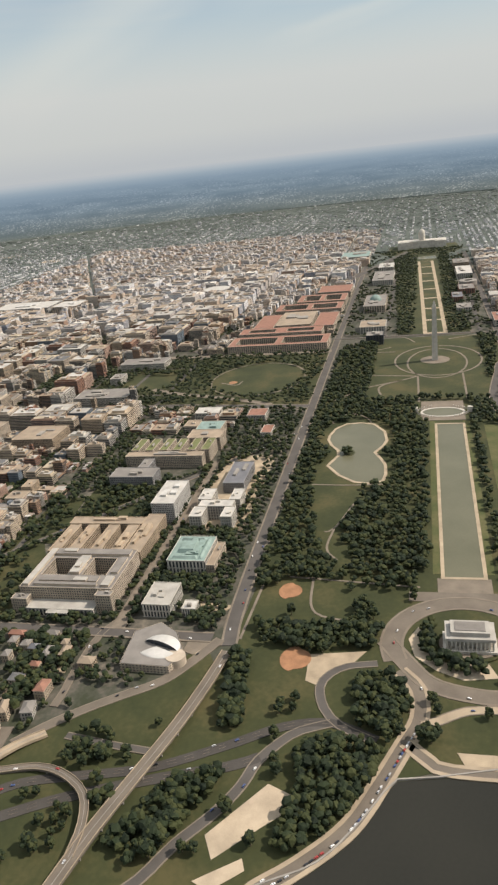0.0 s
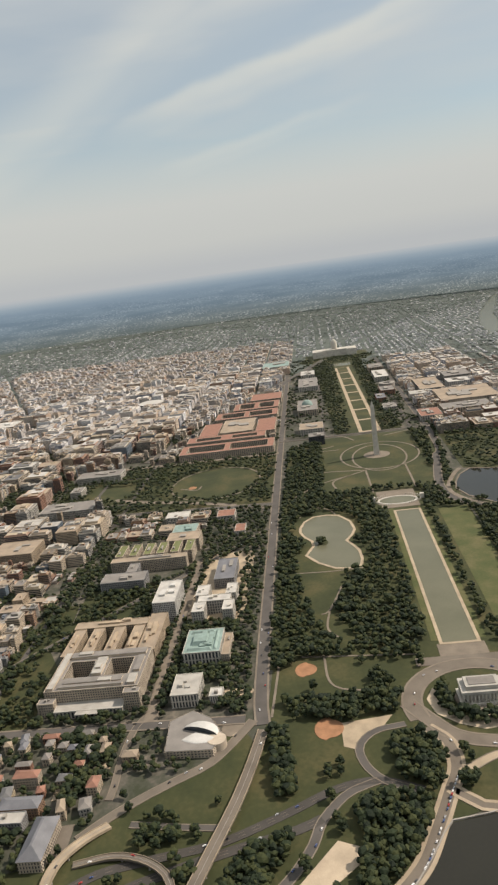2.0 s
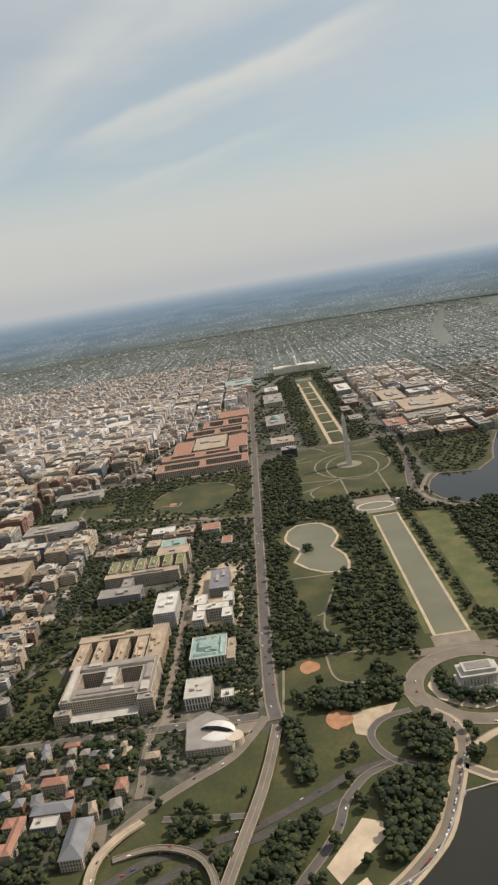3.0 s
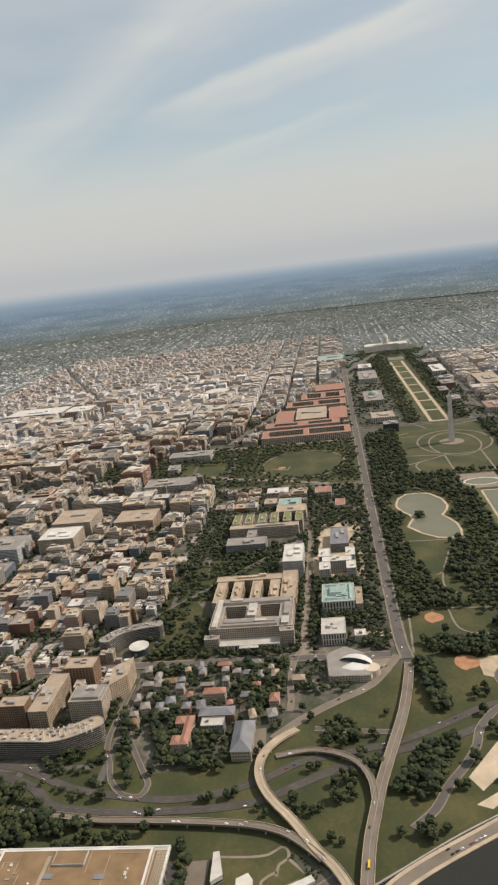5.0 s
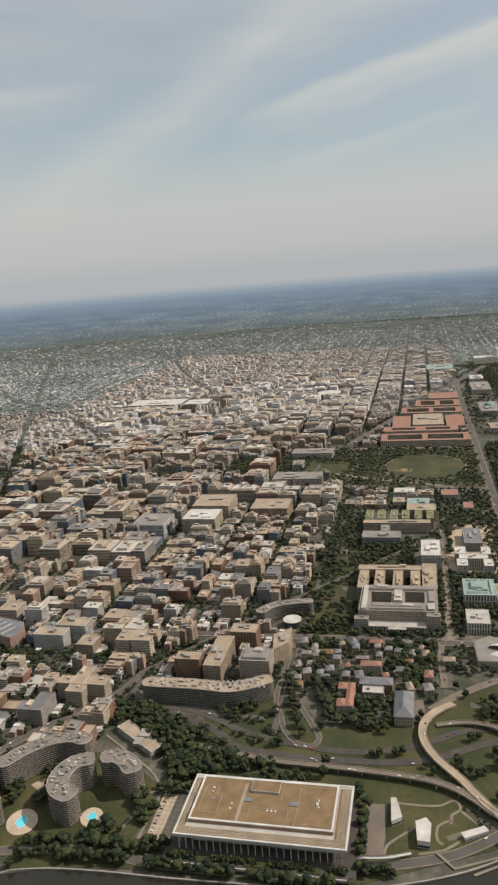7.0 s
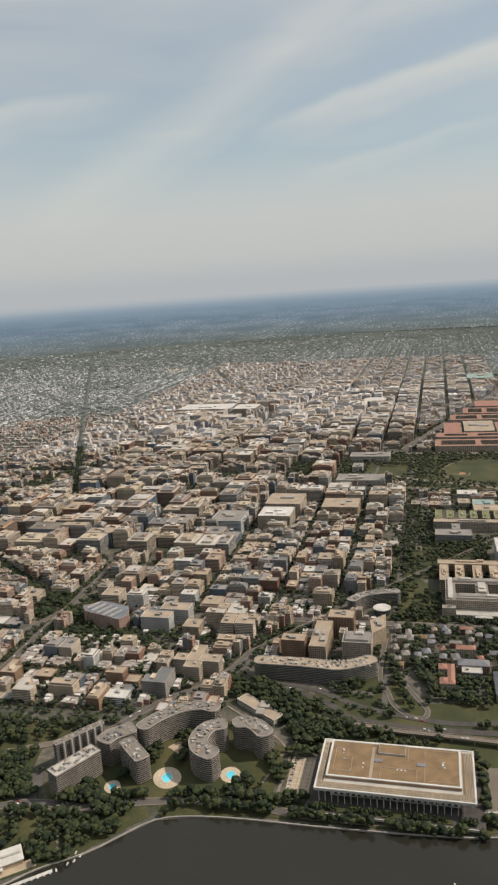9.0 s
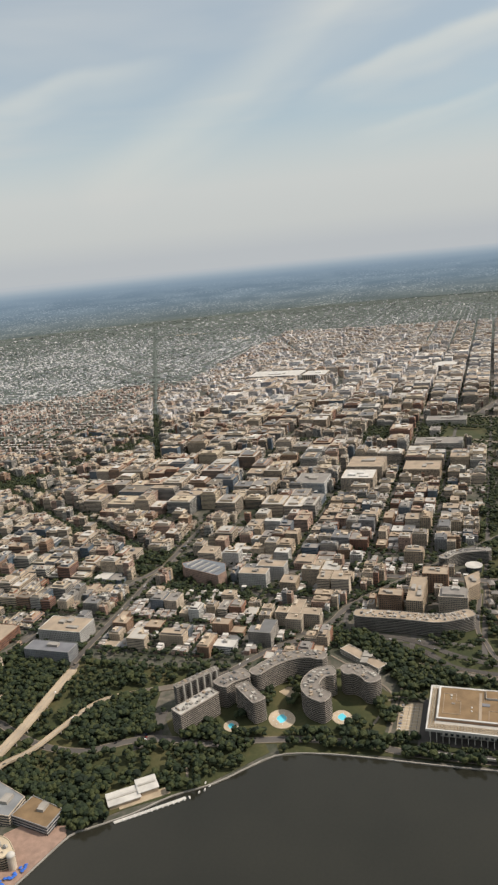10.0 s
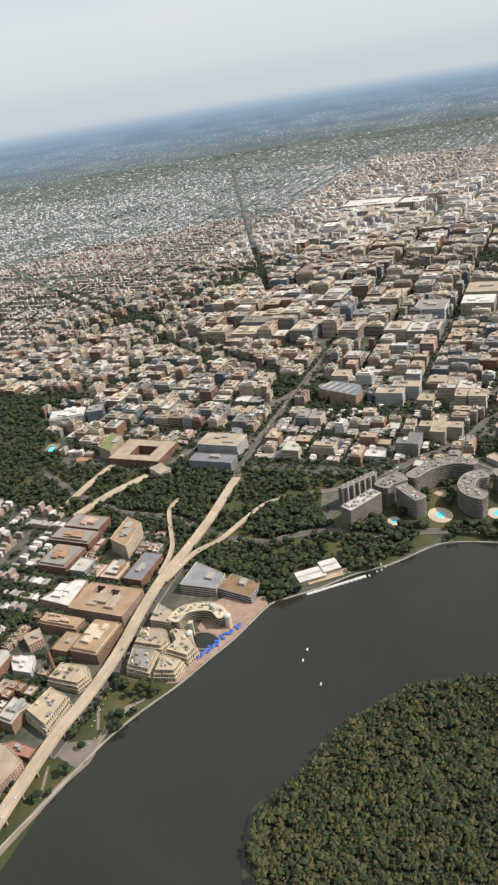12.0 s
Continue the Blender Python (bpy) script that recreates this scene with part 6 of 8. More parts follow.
FOOT.append(rect(-1010, 1492, 10, 10))

for _k in range(22):
    _x, _y = (-1120 + 9.5 * (_k % 11), 1372 - 3.2 * (_k % 11)) if _k < 11 else (-1085 + 9 * (_k % 11), 1380 + 1.5 * (_k % 11))
    _t = thing("park_lamp", _x, _y, label="slim lamp post with a white globe in the riverside park", category="lamp", group="lamps in the riverside park")
    _g = Geo()
    _g.obox(_x, _y, 0.25, 0.25, 0, 0.5, 4.4)
    part("post", _g, "dark", _t)
    part("globe", shell(_x, _y, 0.7, 0.7, 4.3, 1.2, 0), "white", _t, smooth=True)

# across the creek and the near west end
building("wedge_office", [(-99, 1294), (-74, 1284), (-34, 1300), (-16, 1365), (-45, 1401), (-68, 1384)], 30, "pink", "bluegrey", "wedge-shaped pinkish brick office with banded floors and a ribbed grey roof", piers=True, boxes=0, band=1.5)
for _k in range(10):
    _g = Geo()
    _g.obox(-75 + 4.0 * _k, 1304 + 8.4 * _k, 2.6, 30 + 12 * math.sin(_k * 0.32), 65, 30.1, 32.0)
    _g.build("roof_light", "roofpale" if _k % 2 else "slate", label="long ribbed light on the wedge roof", category="roof light", group="lights on the wedge roof")
building("white_flats", box_plan(-86, -54, 1190, 1252), 32, "white", "rooftan", "white gridded apartment block", boxes=2)
building("white_flats", box_plan(-50, -16, 1160, 1222), 34, "white", "rooftan", "white gridded apartment block", boxes=2)
building("park_hotel", [(-420, 1758), (-345, 1772), (-332, 1808), (-400, 1802)], 26, "tan", "greenroof", "modern tan and glass flats", boxes=3)
building("horseshoe_hotel", box_plan(-436, -342, 1632, 1756), 18, "brick", "rooftan", "red-brown brick hotel round an open court", holes=[(-412, -372, 1665, 1715)], boxes=3)
building("white_hotel", box_plan(-368, -312, 1478, 1570), 28, "white", "rooftan", "white apartment hotel with a tan roof", boxes=3)
building("creek_flats", box_plan(-432, -398, 1465, 1560), 24, "grey", "slate", "grey glass office by the creek", boxes=2, glass="glassblue")
building("creek_house", rect(-458, 1616, 40, 28, 60), 15, "limestone", "rooftan", "cream office house by the creek bridge", boxes=1)
# white hotel on an oval lawn at the wood's edge, with a pool
sheet("ground_hotel_lawn", ccw([(-350, 2020), (-330, 2075), (-270, 2100), (-215, 2085), (-260, 2030), (-300, 1990)]), 0.66, "grass", "oval mown lawn beside a white hotel")
building("creek_hotel", rect(-233, 2002, 52, 88, 28), 20, "white", "roofwhite", "white terraced hotel at the edge of the creek wood", boxes=6, pent="white", setback=4)
building("creek_hotel", rect(-205, 1935, 44, 40, 28), 26, "bluegrey", "roofgrey", "blue-grey glass hotel wing beside the wood", boxes=2, glass="glassblue")
_t = thing("outdoor_pool", -382, 1949, label="turquoise outdoor pool in a pale court by the wood", category="pool")
for _n, _q, _m in (("court", (-378, 1952, 46, 30, 20, 0.5, 1.0), "pave"), ("basin", (-382, 1949, 24, 13, 20, 1.0, 1.25), "swim"), ("slide_deck", (-364, 1960, 9, 6, 20, 1.0, 2.4), "copper")):
    _g = Geo()
    _g.obox(*_q)
    part(_n, _g, _m, _t)
FOOT.append(rect(-378, 1952, 54, 38, 20))
# large blocks up the avenue
building("lender_hq", box_plan(545, 630, 1058, 1150), 42, "limestone", "roofwhite", "big pale office block with a white roof well", boxes=4, pent="white")
building("lender_hq", box_plan(645, 752, 1045, 1150), 46, "limestone", "rooftan", "great pale office block with a vaulted atrium roof", boxes=4)
building("glass_office", box_plan(508, 604, 1190, 1280), 38, "white", "roofgrey", "white and glass office block", boxes=2, glass="glassblue", piers=False)
building("dark_office", box_plan(650, 740, 880, 985), 36, "tan", "rooftan", "tan stepped office block", boxes=2)

# museums, capitol and the red-roofed offices
for _q, _h, _w, _r, _l in (((1490, 1545, 175, 228), 30, "dark", "roofgrey", "dark bronze stepped museum block"), ((1640, 1740, 175, 260), 22, "marble", "rooftan", "white marble museum block with tan roof"), ((1960, 2170, 190, 270), 24, "limestone", "roofgrey", "pale museum with a green dome"), ((2500, 2740, 180, 270), 22, "marble", "roofgrey", "long pale marble gallery with grey roofs"), ((2830, 2960, 190, 260), 24, "marble", "roofwhite", "angular pale marble gallery with white roof"),
        ((1640, 1760, -240, -165), 22, "marble", "redtile", "marble office with tile roofs"), ((1880, 1960, -110, -60), 16, "marble", "roofgrey", "pale stone gallery with a grey roof"), ((2060, 2160, -90, -50), 18, "brick", "slate", "red sandstone museum with towers"), ((2200, 2300, -140, -80), 20, "brick", "roofgrey", "old red brick hall museum"), ((2520, 2720, -150, -85), 24, "marble", "roofwhite", "long marble museum of glass bays"), ((2800, 2920, -150, -80), 26, "tan", "roofgrey", "curving tan stone museum"),
        ((1690, 1790, -420, -250), 26, "limestone", "roofgrey", "large pale stone government office"), ((1830, 2060, -480, -270), 28, "limestone", "rooftan", "huge pale office with many courts"), ((2100, 2350, -330, -230), 26, "concrete", "rooftan", "concrete office on stilts"), ((2140, 2230, -440, -350), 34, "white", "roofwhite", "white office with a bright roof"), ((2270, 2400, -470, -360), 36, "concrete", "roofgrey", "large grey concrete government office")):
    building("museum" if _q[2] > -200 else "federal_office", box_plan(*_q), _h, _w, _r, _l, boxes=5, storey=6, pier=9, seed=_q[0])
_t = thing("dome", 2065, 230, label="round green copper dome of a museum", category="dome")
part("dome_shell", shell(2065, 230, 22, 22, 24, 22, 0), "copper", _t, smooth=True)
_t = thing("ring_museum", 2357, -122, label="round grey concrete ring-shaped museum building", category="museum")
_o = [(2357 + 35 * math.cos(a * math.pi / 16), -122 + 35 * math.sin(a * math.pi / 16)) for a in range(32)]
_g = Geo()
_g.ring(_o, inset(_o, 17), 6, 25)
part("drum", _g, "concrete", _t)
FOOT.append(rect(2357, -122, 80, 80))
for _q, _l in (((1455, 1572, 345, 665), "long office with red tile roofs"), ((1690, 1900, 350, 420), "office with red tile roofs"), ((1690, 1900, 560, 630), "office with red tile roofs"), ((1960, 2080, 350, 600), "office with red tile roofs"), ((2110, 2250, 350, 540), "office with red tile roofs"), ((2290, 2440, 345, 480), "stone archive with a columned front")):
    _x0, _x1, _y0, _y1 = _q
    _t = building("red_roofed_office", box_plan(*_q), 25, "limestone", "redtile", "limestone government " + _l, boxes=0, storey=5, pier=7, holes=[(_x0 + 22, _x1 - 22, _y0 + 22, (_y0 + _y1) / 2 - 10), (_x0 + 22, _x1 - 22, (_y0 + _y1) / 2 + 10, _y1 - 22)] if _y1 - _y0 > 150 else [])
building("trade_centre", box_plan(1600, 1680, 380, 660), 28, "limestone", "redtile", "vast limestone office with red tile roofs", boxes=0, holes=[(1622, 1658, 410, 500), (1622, 1658, 540, 630)])
building("trade_centre", box_plan(1690, 1900, 430, 550), 32, "limestone", "rooftan", "vast limestone trade centre", boxes=5)
sheet("ground_capitol_hill", [(3490, -130), (3660, -130), (3660, 250), (3490, 250)], 5, "grass", "green terraced hill under the legislature")
_t = thing("capitol", 3564, 60, label="white marble domed legislature on its hill", category="capitol")
FOOT.append(box_plan(3480, 3640, -90, 210))
for _q in ((3530, 3600, -55, 175, 0, 44), (3510, 3620, 130, 190, 0, 42), (3510, 3620, -70, -10, 0, 42)):
    _g = Geo()
    _g.box(_q[0], _q[2], _q[4], _q[1], _q[3], _q[5])
    part("wing", _g, "marble", _t)
_g = Geo()
_g.prism([(3564 + 18 * math.cos(a * math.pi / 12), 60 + 18 * math.sin(a * math.pi / 12)) for a in range(24)], 44, 74)
part("drum", _g, "marble", _t)
part("dome_shell", shell(3564, 60, 17, 17, 74, 30, 0), "marble", _t, smooth=True)
_g = Geo()
_g.obox(3564, 60, 5, 5, 0, 102, 114)
part("lantern", _g, "marble", _t)
for _q, _l in (((1160, 1215, 915, 950), "white executive mansion"), ((1310, 1380, 830, 975), "grey columned treasury"), ((985, 1065, 830, 985), "ornate grey office with mansard roofs")):
    building("executive_building", box_plan(*_q), 22, "marble", "roofgrey", _l + " among trees", boxes=4, storey=5)
building("arena", [(2534 + 72 * math.cos(a * math.pi / 10), 977 + 62 * math.sin(a * math.pi / 10)) for a in range(20)], 30, "concrete", "roofwhite", "large arena with a bright white roof", boxes=0, storey=10, pier=12)
building("convention_hall", box_plan(2285, 2420, 1570, 1690), 40, "limestone", "roofwhite", "convention hall wing with a bright white roof", boxes=2, storey=9, pier=12, pent="white")
building("convention_hall", box_plan(2275, 2435, 1705, 1985), 44, "white", "roofwhite", "vast convention hall with a bright white roof", boxes=3, storey=9, pier=12, pent="white")
building("library_block", box_plan(3230, 3420, 330, 480), 26, "marble", "copper", "large far pale office with a green roof", boxes=3, storey=8, pier=10)

# ---- the town: blocks of the street grid ----
FOOT_BOX = [extent(inset(f, -6)) for f in FOOT]


def blocked(px, py):
    """Which points lie in water, a park, a main road or a plan already built on."""
    px, py = np.asarray(px, float), np.asarray(py, float)
    hit = np.zeros(px.shape, bool)
    for poly in PARKS + WATERS:
        hit |= inside(px, py, poly)
    for line, w in AVENUES:
        hit |= near_line(px, py, line, w)
    for line, w in GAP_LINES + TREE_LINES:
        hit |= near_line(px, py, line, w)
    for _, line, w in BRIDGES:
        hit |= near_line(px, py, line, w / 2 + 4)
    for x0, x1, y0, y1 in FOOT_BOX:
        hit |= (px > x0) & (px < x1) & (py > y0) & (py < y1)
    return hit


def in_view(x, y, far):
    """The fan of country that the flight looks over."""
    a, d = math.degrees(math.atan2(y - 420, x + 1150)), math.hypot(x + 1150, y - 420)
    return (-27 < a < 66 or (d < 2600 and -40 < a < 104)) and d < far


def zone(x, y):
    """What stands at a place: lot size, height range, style."""
    if x < -470:
        return ("row", 9, 14) if y > 1640 else ("flats", 10, 17) if y > 1430 else ("none", 0, 0)
    if -420 < x < -170 and 1150 < y < 1400:
        return ("flats", 9, 27)
    if y < -120:
        if x < 1480:
            return ("none", 0, 0)
        if x < 3200 and y > -620:
            return ("office", 22, 34)
        return ("row", 8, 12)
    if y < 340:
        return ("row", 8, 12) if x > 3650 else ("none", 0, 0)
    if (x < 720 and y < 740) or y < 480 and x < 950:
        return ("none", 0, 0)
    if x < 950 and y < 740:
        return ("flats", 12, 22)
    if x < 250 and y < 1460:
        return ("flats", 20, 38)
    if x < 720 and y < 1170:
        return ("flats", 10, 34)
    if x < 2900 and 740 < y < 1950 and x > 250:
        return ("office", 36, 48)
    if x < 250 and y < 2100:
        return ("flats", 14, 34)
    if x < 900 and y < 2500:
        return ("flats", 12, 34)
    if x < 2600 and y < 2150:
        return ("flats", 14, 34)
    if x < 3400 and 340 <= y < 1400:
        return ("office", 24, 38)
    if x < 4600 and 340 <= y < 2450:
        return ("flats", 8, 25)
    return ("row", 7, 12)


GARDENS = []  # planted plots behind small houses
LOTS = {"near": [], "band": [], "mid": [], "row": [], "brick": []}
town = random.Random(11)


def split(x0, x1, y0, y1, size):
    w, d = x1 - x0, y1 - y0
    if max(w, d) > size * town.uniform(1.1, 1.7):
        if w > d:
            m = x0 + w * town.uniform(0.38, 0.62)
            return split(x0, m, y0, y1, size) + split(m, x1, y0, y1, size)
        m = y0 + d * town.uniform(0.38, 0.62)
        return split(x0, x1, y0, m, size) + split(x0, x1, m, y1, size)
    return [(x0, x1, y0, y1)]


def plan_town():
    for x0, x1 in zip(NS[:-1], NS[1:]):
        for y0, y1 in [q for a, b in zip(EW[:-1], EW[1:]) for q in ([(a, b)] if b - a < 300 or x0 < 3640 else [(a, a + 145), (a + 160, a + 310), (a + 325, b)])]:
            cx, cy = (x0 + x1) / 2, (y0 + y1) / 2
            if not in_view(cx, cy, 8500) or x1 - x0 < 30:
                continue
            style, lo, hi = zone(cx, cy)
            if style == "none":
                continue
            a, b, c, d = x0 + 9, x1 - 9, y0 + 8.5, y1 - 8.5
            dist = math.hypot(cx + 1150, cy - 420)
            if style == "row":
                step, deep = (6.6, 13) if dist < 3600 else (9, 14) if dist < 5200 else (15, 15) if dist < 7200 else (30, 20)
                deep += 3 if x0 < -400 else 0
                rows = [(c + 3, 1), (d - deep - 3, 1)]
                if d - c > 110:
                    rows += [((c + d) / 2 - deep - 4, 1), ((c + d) / 2 + 4, 1)]
                turn = town.random() < 0.45
                if turn:
                    a, b, c, d = c, d, a, b
                    rows = [(c + 3, 1), (d - deep - 3, 1)] + ([((c + d) / 2 - deep / 2, 1)] if d - c > 90 else [])
                for y, _ in rows:
                    x, run = a, town.uniform(8, 11)
                    while x < b - 4:
                        w = step * town.uniform(0.8, 1.25)
                        if town.random() < 0.08:
                            x += w
                            run = town.uniform(lo, hi)
                            continue
                        h = run * town.uniform(0.88, 1.12) if town.random() < 0.93 else town.uniform(hi, hi * 1.9)
                        if town.random() < (0.86 if dist < 4200 else 0.62 if dist < 7200 else 0.4):
                            lot = (x, x + w * 0.98, y + town.uniform(0, 2), y + deep * town.uniform(0.75, 1.1))
                            LOTS["row"].append((*(lot[2:] + lot[:2] if turn else lot), h, dist))
                        x += w
                continue
            for p, q, r, s in split(a, b, c, d, 58 if style == "office" else 34):
                small = 0.36 if cx < 130 and cy < 1480 else 0.2 if cx < 620 and cy < 1170 else 0.0
                if cx > -420 and style == "flats" and town.random() < small:
                    # two facing terraces of narrow houses with gardens between
                    if q - p < 20 or s - r < 20:
                        GARDENS.append((p, q, r, s))
                        continue
                    for y in (r + 1, s - 12):
                        x = p + 1
                        while x < q - 5:
                            w = town.uniform(5.5, 8)
                            LOTS["row"].append((x, min(x + w, q), y, y + town.uniform(9, 11.5), town.uniform(7, 10.5), dist))
                            x += w + 0.1
                    GARDENS.append((p, q, r + 11, s - 11))
                    continue
                if town.random() < (0.06 if style == "office" else 0.12):
                    continue
                m = town.uniform(0.3, 2.2)
                h = town.uniform(lo, hi) if town.random() < 0.75 else town.uniform(lo * 0.5, lo)
                if p > 1300 and h > hi - 4:
                    h = hi - 2
                key = "brick" if cx < -450 else "near" if (cx < 620 and cy < 1620 and cx > -420) else "band" if dist < 3100 else "mid"
                LOTS[key].append((p + m, q - m, r + m, s - m, h, dist))
                if style == "flats" and dist < 3300:
                    GARDENS.append((p, q, r, s))


plan_town()
GARDENS += [(-1160, -690, 1436, 1720), (-1160, -690, 1436, 1720), (-1300, -1000, 1440, 1900)]
for _k in LOTS:
    _a = np.array(LOTS[_k])
    if len(_a):
        _bad = np.zeros(len(_a), bool)
        for _u, _v in ((0.08, 0.08), (0.92, 0.08), (0.92, 0.92), (0.08, 0.92), (0.5, 0.5)):
            _bad |= blocked(_a[:, 0] + (_a[:, 1] - _a[:, 0]) * _u, _a[:, 2] + (_a[:, 3] - _a[:, 2]) * _v)
        # a lot cut by an avenue is tried again in quarters
        _keep, _cut = [_a[~_bad]], _a[_bad]
        for _try in range(2 if _k != "row" else 0):
            _q = []
            for x0, x1, y0, y1, h, d in _cut.tolist():
                if min(x1 - x0, y1 - y0) > 14:
                    mx, my = (x0 + x1) / 2, (y0 + y1) / 2
                    _q += [(x0, mx - 0.4, y0, my - 0.4, h, d), (mx, x1, y0, my - 0.4, h * 0.9, d), (x0, mx - 0.4, my, y1, h * 0.85, d), (mx, x1, my, y1, h, d)]
            if not _q:
                break
            _q = np.array(_q)
            _b = np.zeros(len(_q), bool)
            for _u, _v in ((0.1, 0.1), (0.9, 0.1), (0.9, 0.9), (0.1, 0.9), (0.5, 0.5)):
                _b |= blocked(_q[:, 0] + (_q[:, 1] - _q[:, 0]) * _u, _q[:, 2] + (_q[:, 3] - _q[:, 2]) * _v)
            _keep.append(_q[~_b])
            _cut = _q[_b]
        LOTS[_k] = np.vstack(_keep)

# the blocks nearest the river, each a building of its own
KINDS = [("limestone", "rooftan", "cream stone"), ("tan", "rooftan", "tan brick"), ("brick", "roofgrey", "red brick"), ("brown", "rooftan", "brown brick"), ("concrete", "roofdark", "grey concrete"), ("white", "roofwhite", "white-painted"), ("grey", "roofdark", "grey-banded"), ("buff", "roofgrey", "buff brick"), ("limestone", "roofgrey", "pale stone"), ("pink", "rooftan", "pinkish brick"), ("buff", "rooftan", "buff stone"), ("bluegrey", "roofgrey", "blue-grey glass"), ("pink", "roofpale", "pink-brown brick"), ("buff", "roofpale", "sunlit buff brick")]
_order = np.argsort(LOTS["near"][:, 5])
for _i, _j in enumerate(_order):
    x0, x1, y0, y1, h, _d = (float(v) for v in LOTS["near"][_j])
    if x1 - x0 < 8 or y1 - y0 < 8:
        continue
    if _i < 290:
        _w, _r, _n = KINDS[town.randrange(len(KINDS))]
        _pl = box_plan(x0, x1, y0, y1)
        if min(x1 - x0, y1 - y0) > 30 and town.random() < 0.55:
            # an L plan
            mx, my = x0 + (x1 - x0) * town.uniform(0.45, 0.65), y0 + (y1 - y0) * town.uniform(0.45, 0.65)
            _pl = [[(x0, y0), (x1, y0), (x1, my), (mx, my), (mx, y1), (x0, y1)], [(x0, y0), (mx, y0), (mx, my), (x1, my), (x1, y1), (x0, y1)]][town.randrange(2)]
        building("apartment_block" if h > 14 else "town_house", _pl, h, _w, _r, _n + (" apartment block with a flat roof and rooftop plant" if h > 14 else " low town house with a flat roof"), boxes=town.randrange(1, 4) if h > 12 else town.randrange(2), seed=_i, storey=3.3, pier=town.choice((3.2, 4.0, 5.2)), piers=town.random() < 0.75, group="west end blocks", pent=town.choice(("concrete", "roofpale", "tan", "buff", "roofgrey", _w)), setback=town.choice((0, 3.5, 5)) if h > 16 and len(_pl) == 4 and min(x1 - x0, y1 - y0) > 20 else 0, glass="glassblue" if _w == "bluegrey" else "glass")
    else:
        LOTS["band"] = np.vstack([LOTS["band"], LOTS["near"][_j]])


def stuff_blocks(name, lots, walls, roofs, label, banded, seed):
    """Many town blocks as one mass: floors, parapets, set-back top storeys and roof plant."""
    r = random.Random(seed)
    q = Geo()
    nw, nr = len(walls), len(roofs)
    for x0, x1, y0, y1, h, d in lots.tolist():
        plan = box_plan(x0, x1, y0, y1)
        wm, rm = r.randrange(nw), nw + r.randrange(nr)
        gm = nw + nr + (1 if walls[wm] == "bluegrey" else 0)
        if banded:
            core = inset(plan, 0.5)
            q.prism(core, 0, h, gm, rm)
            n = max(1, int(h / 3.8))
            share = r.choice((0.35, 0.45, 0.55, 0.62))
            for i in range(n):
                z = (i + 1) * h / n
                k = len(q.v)
                q.v += [(x, y, z - h / n * share) for x, y in plan] + [(x, y, z + (1.0 if i == n - 1 else 0)) for x, y in plan]
                for e in range(4):
                    f = (e + 1) % 4
                    q.f.append((k + e, k + f, k + 4 + f, k + 4 + e))
                    q.m.append(wm)
            q.ring(plan, inset(plan, 0.9), h, h + 1.0, wm)
        else:
            q.prism(plan, 0, h, wm, rm)
        side = min(x1 - x0, y1 - y0)
        top = h
        if side > 17 and r.random() < 0.7:
            e = side * r.uniform(0.12, 0.24)
            top = h + r.uniform(3.5, 6.5)
            q.prism(inset(plan, e), h, top, wm if r.random() < 0.6 else r.randrange(nw), nw + r.randrange(nr))
        for b in roof_boxes(r, (x0 + x1) / 2, (y0 + y1) / 2, (x1 - x0) * 0.8, (y1 - y0) * 0.8, 0, top, r.randrange(1, 4) if d < 5000 else 1):
            q.obox(*b, r.randrange(nw), nw + r.randrange(nr))
    return q.build(name, list(walls) + list(roofs) + ["glass", "glassblue"], kind="stuff", label=label, category="buildings")


CITY = ("limestone", "buff", "tan", "pink", "concrete", "roofpale", "buff", "bluegrey", "brown", "limestone", "cream", "brick", "limestone", "marble")
TOPS = ("rooftan", "roofgrey", "vent", "roofpale", "rooftan", "deck", "roofwhite", "roofgrey", "roofpale", "roofdark")
stuff_blocks("downtown_blocks", LOTS["band"], CITY, TOPS, "dense flat-roofed downtown office blocks in tan, brick and grey", True, 3)
stuff_blocks("brick_blocks", LOTS["brick"], ("brick", "pink", "brown", "brick", "tan", "roofpale"), TOPS, "old red brick town blocks and warehouses", True, 6)
stuff_blocks("far_blocks", LOTS["mid"], ("townwall_hazed",), ("townroof", "rooftan", "roofpale"), "far downtown blocks with rows of windows", False, 4)


def stuff_rows(name, lots, label, mats=("rowwall", "rowroof")):
    q = Geo()
    # far houses are flattened to cast less shadow, as haze would soften it
    low = 0.6 if "far" in name else 1.0
    r = random.Random(5)
    for x0, x1, y0, y1, h, d in lots.tolist():
        q.box(x0, y0, 0, x1, y1, h * low, 0, 1)
        if d < 3600 and r.random() < 0.5:
            q.box(x0 + 0.5, y1, 0, (x0 + x1) / 2, y1 + r.uniform(3, 7), h * 0.6, 0, 1)
    return q.build(name, list(mats), kind="stuff", label=label, category="houses")


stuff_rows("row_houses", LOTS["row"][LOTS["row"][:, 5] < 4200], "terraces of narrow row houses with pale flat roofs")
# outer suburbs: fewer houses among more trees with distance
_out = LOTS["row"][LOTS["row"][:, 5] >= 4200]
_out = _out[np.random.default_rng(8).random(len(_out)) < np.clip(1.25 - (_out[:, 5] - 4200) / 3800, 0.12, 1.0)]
stuff_rows("far_row_houses", _out, "far terraces of small houses, walls and roofs paled for haze", ("hazedwall", "hazedroof"))

# ---- trees ----
ICO = bmesh.new()
bmesh.ops.create_icosphere(ICO, subdivisions=1, radius=1.0)
ICO_V, ICO_F = np.array([v.co[:] for v in ICO.verts]), [tuple(v.index for v in f.verts) for f in ICO.faces]
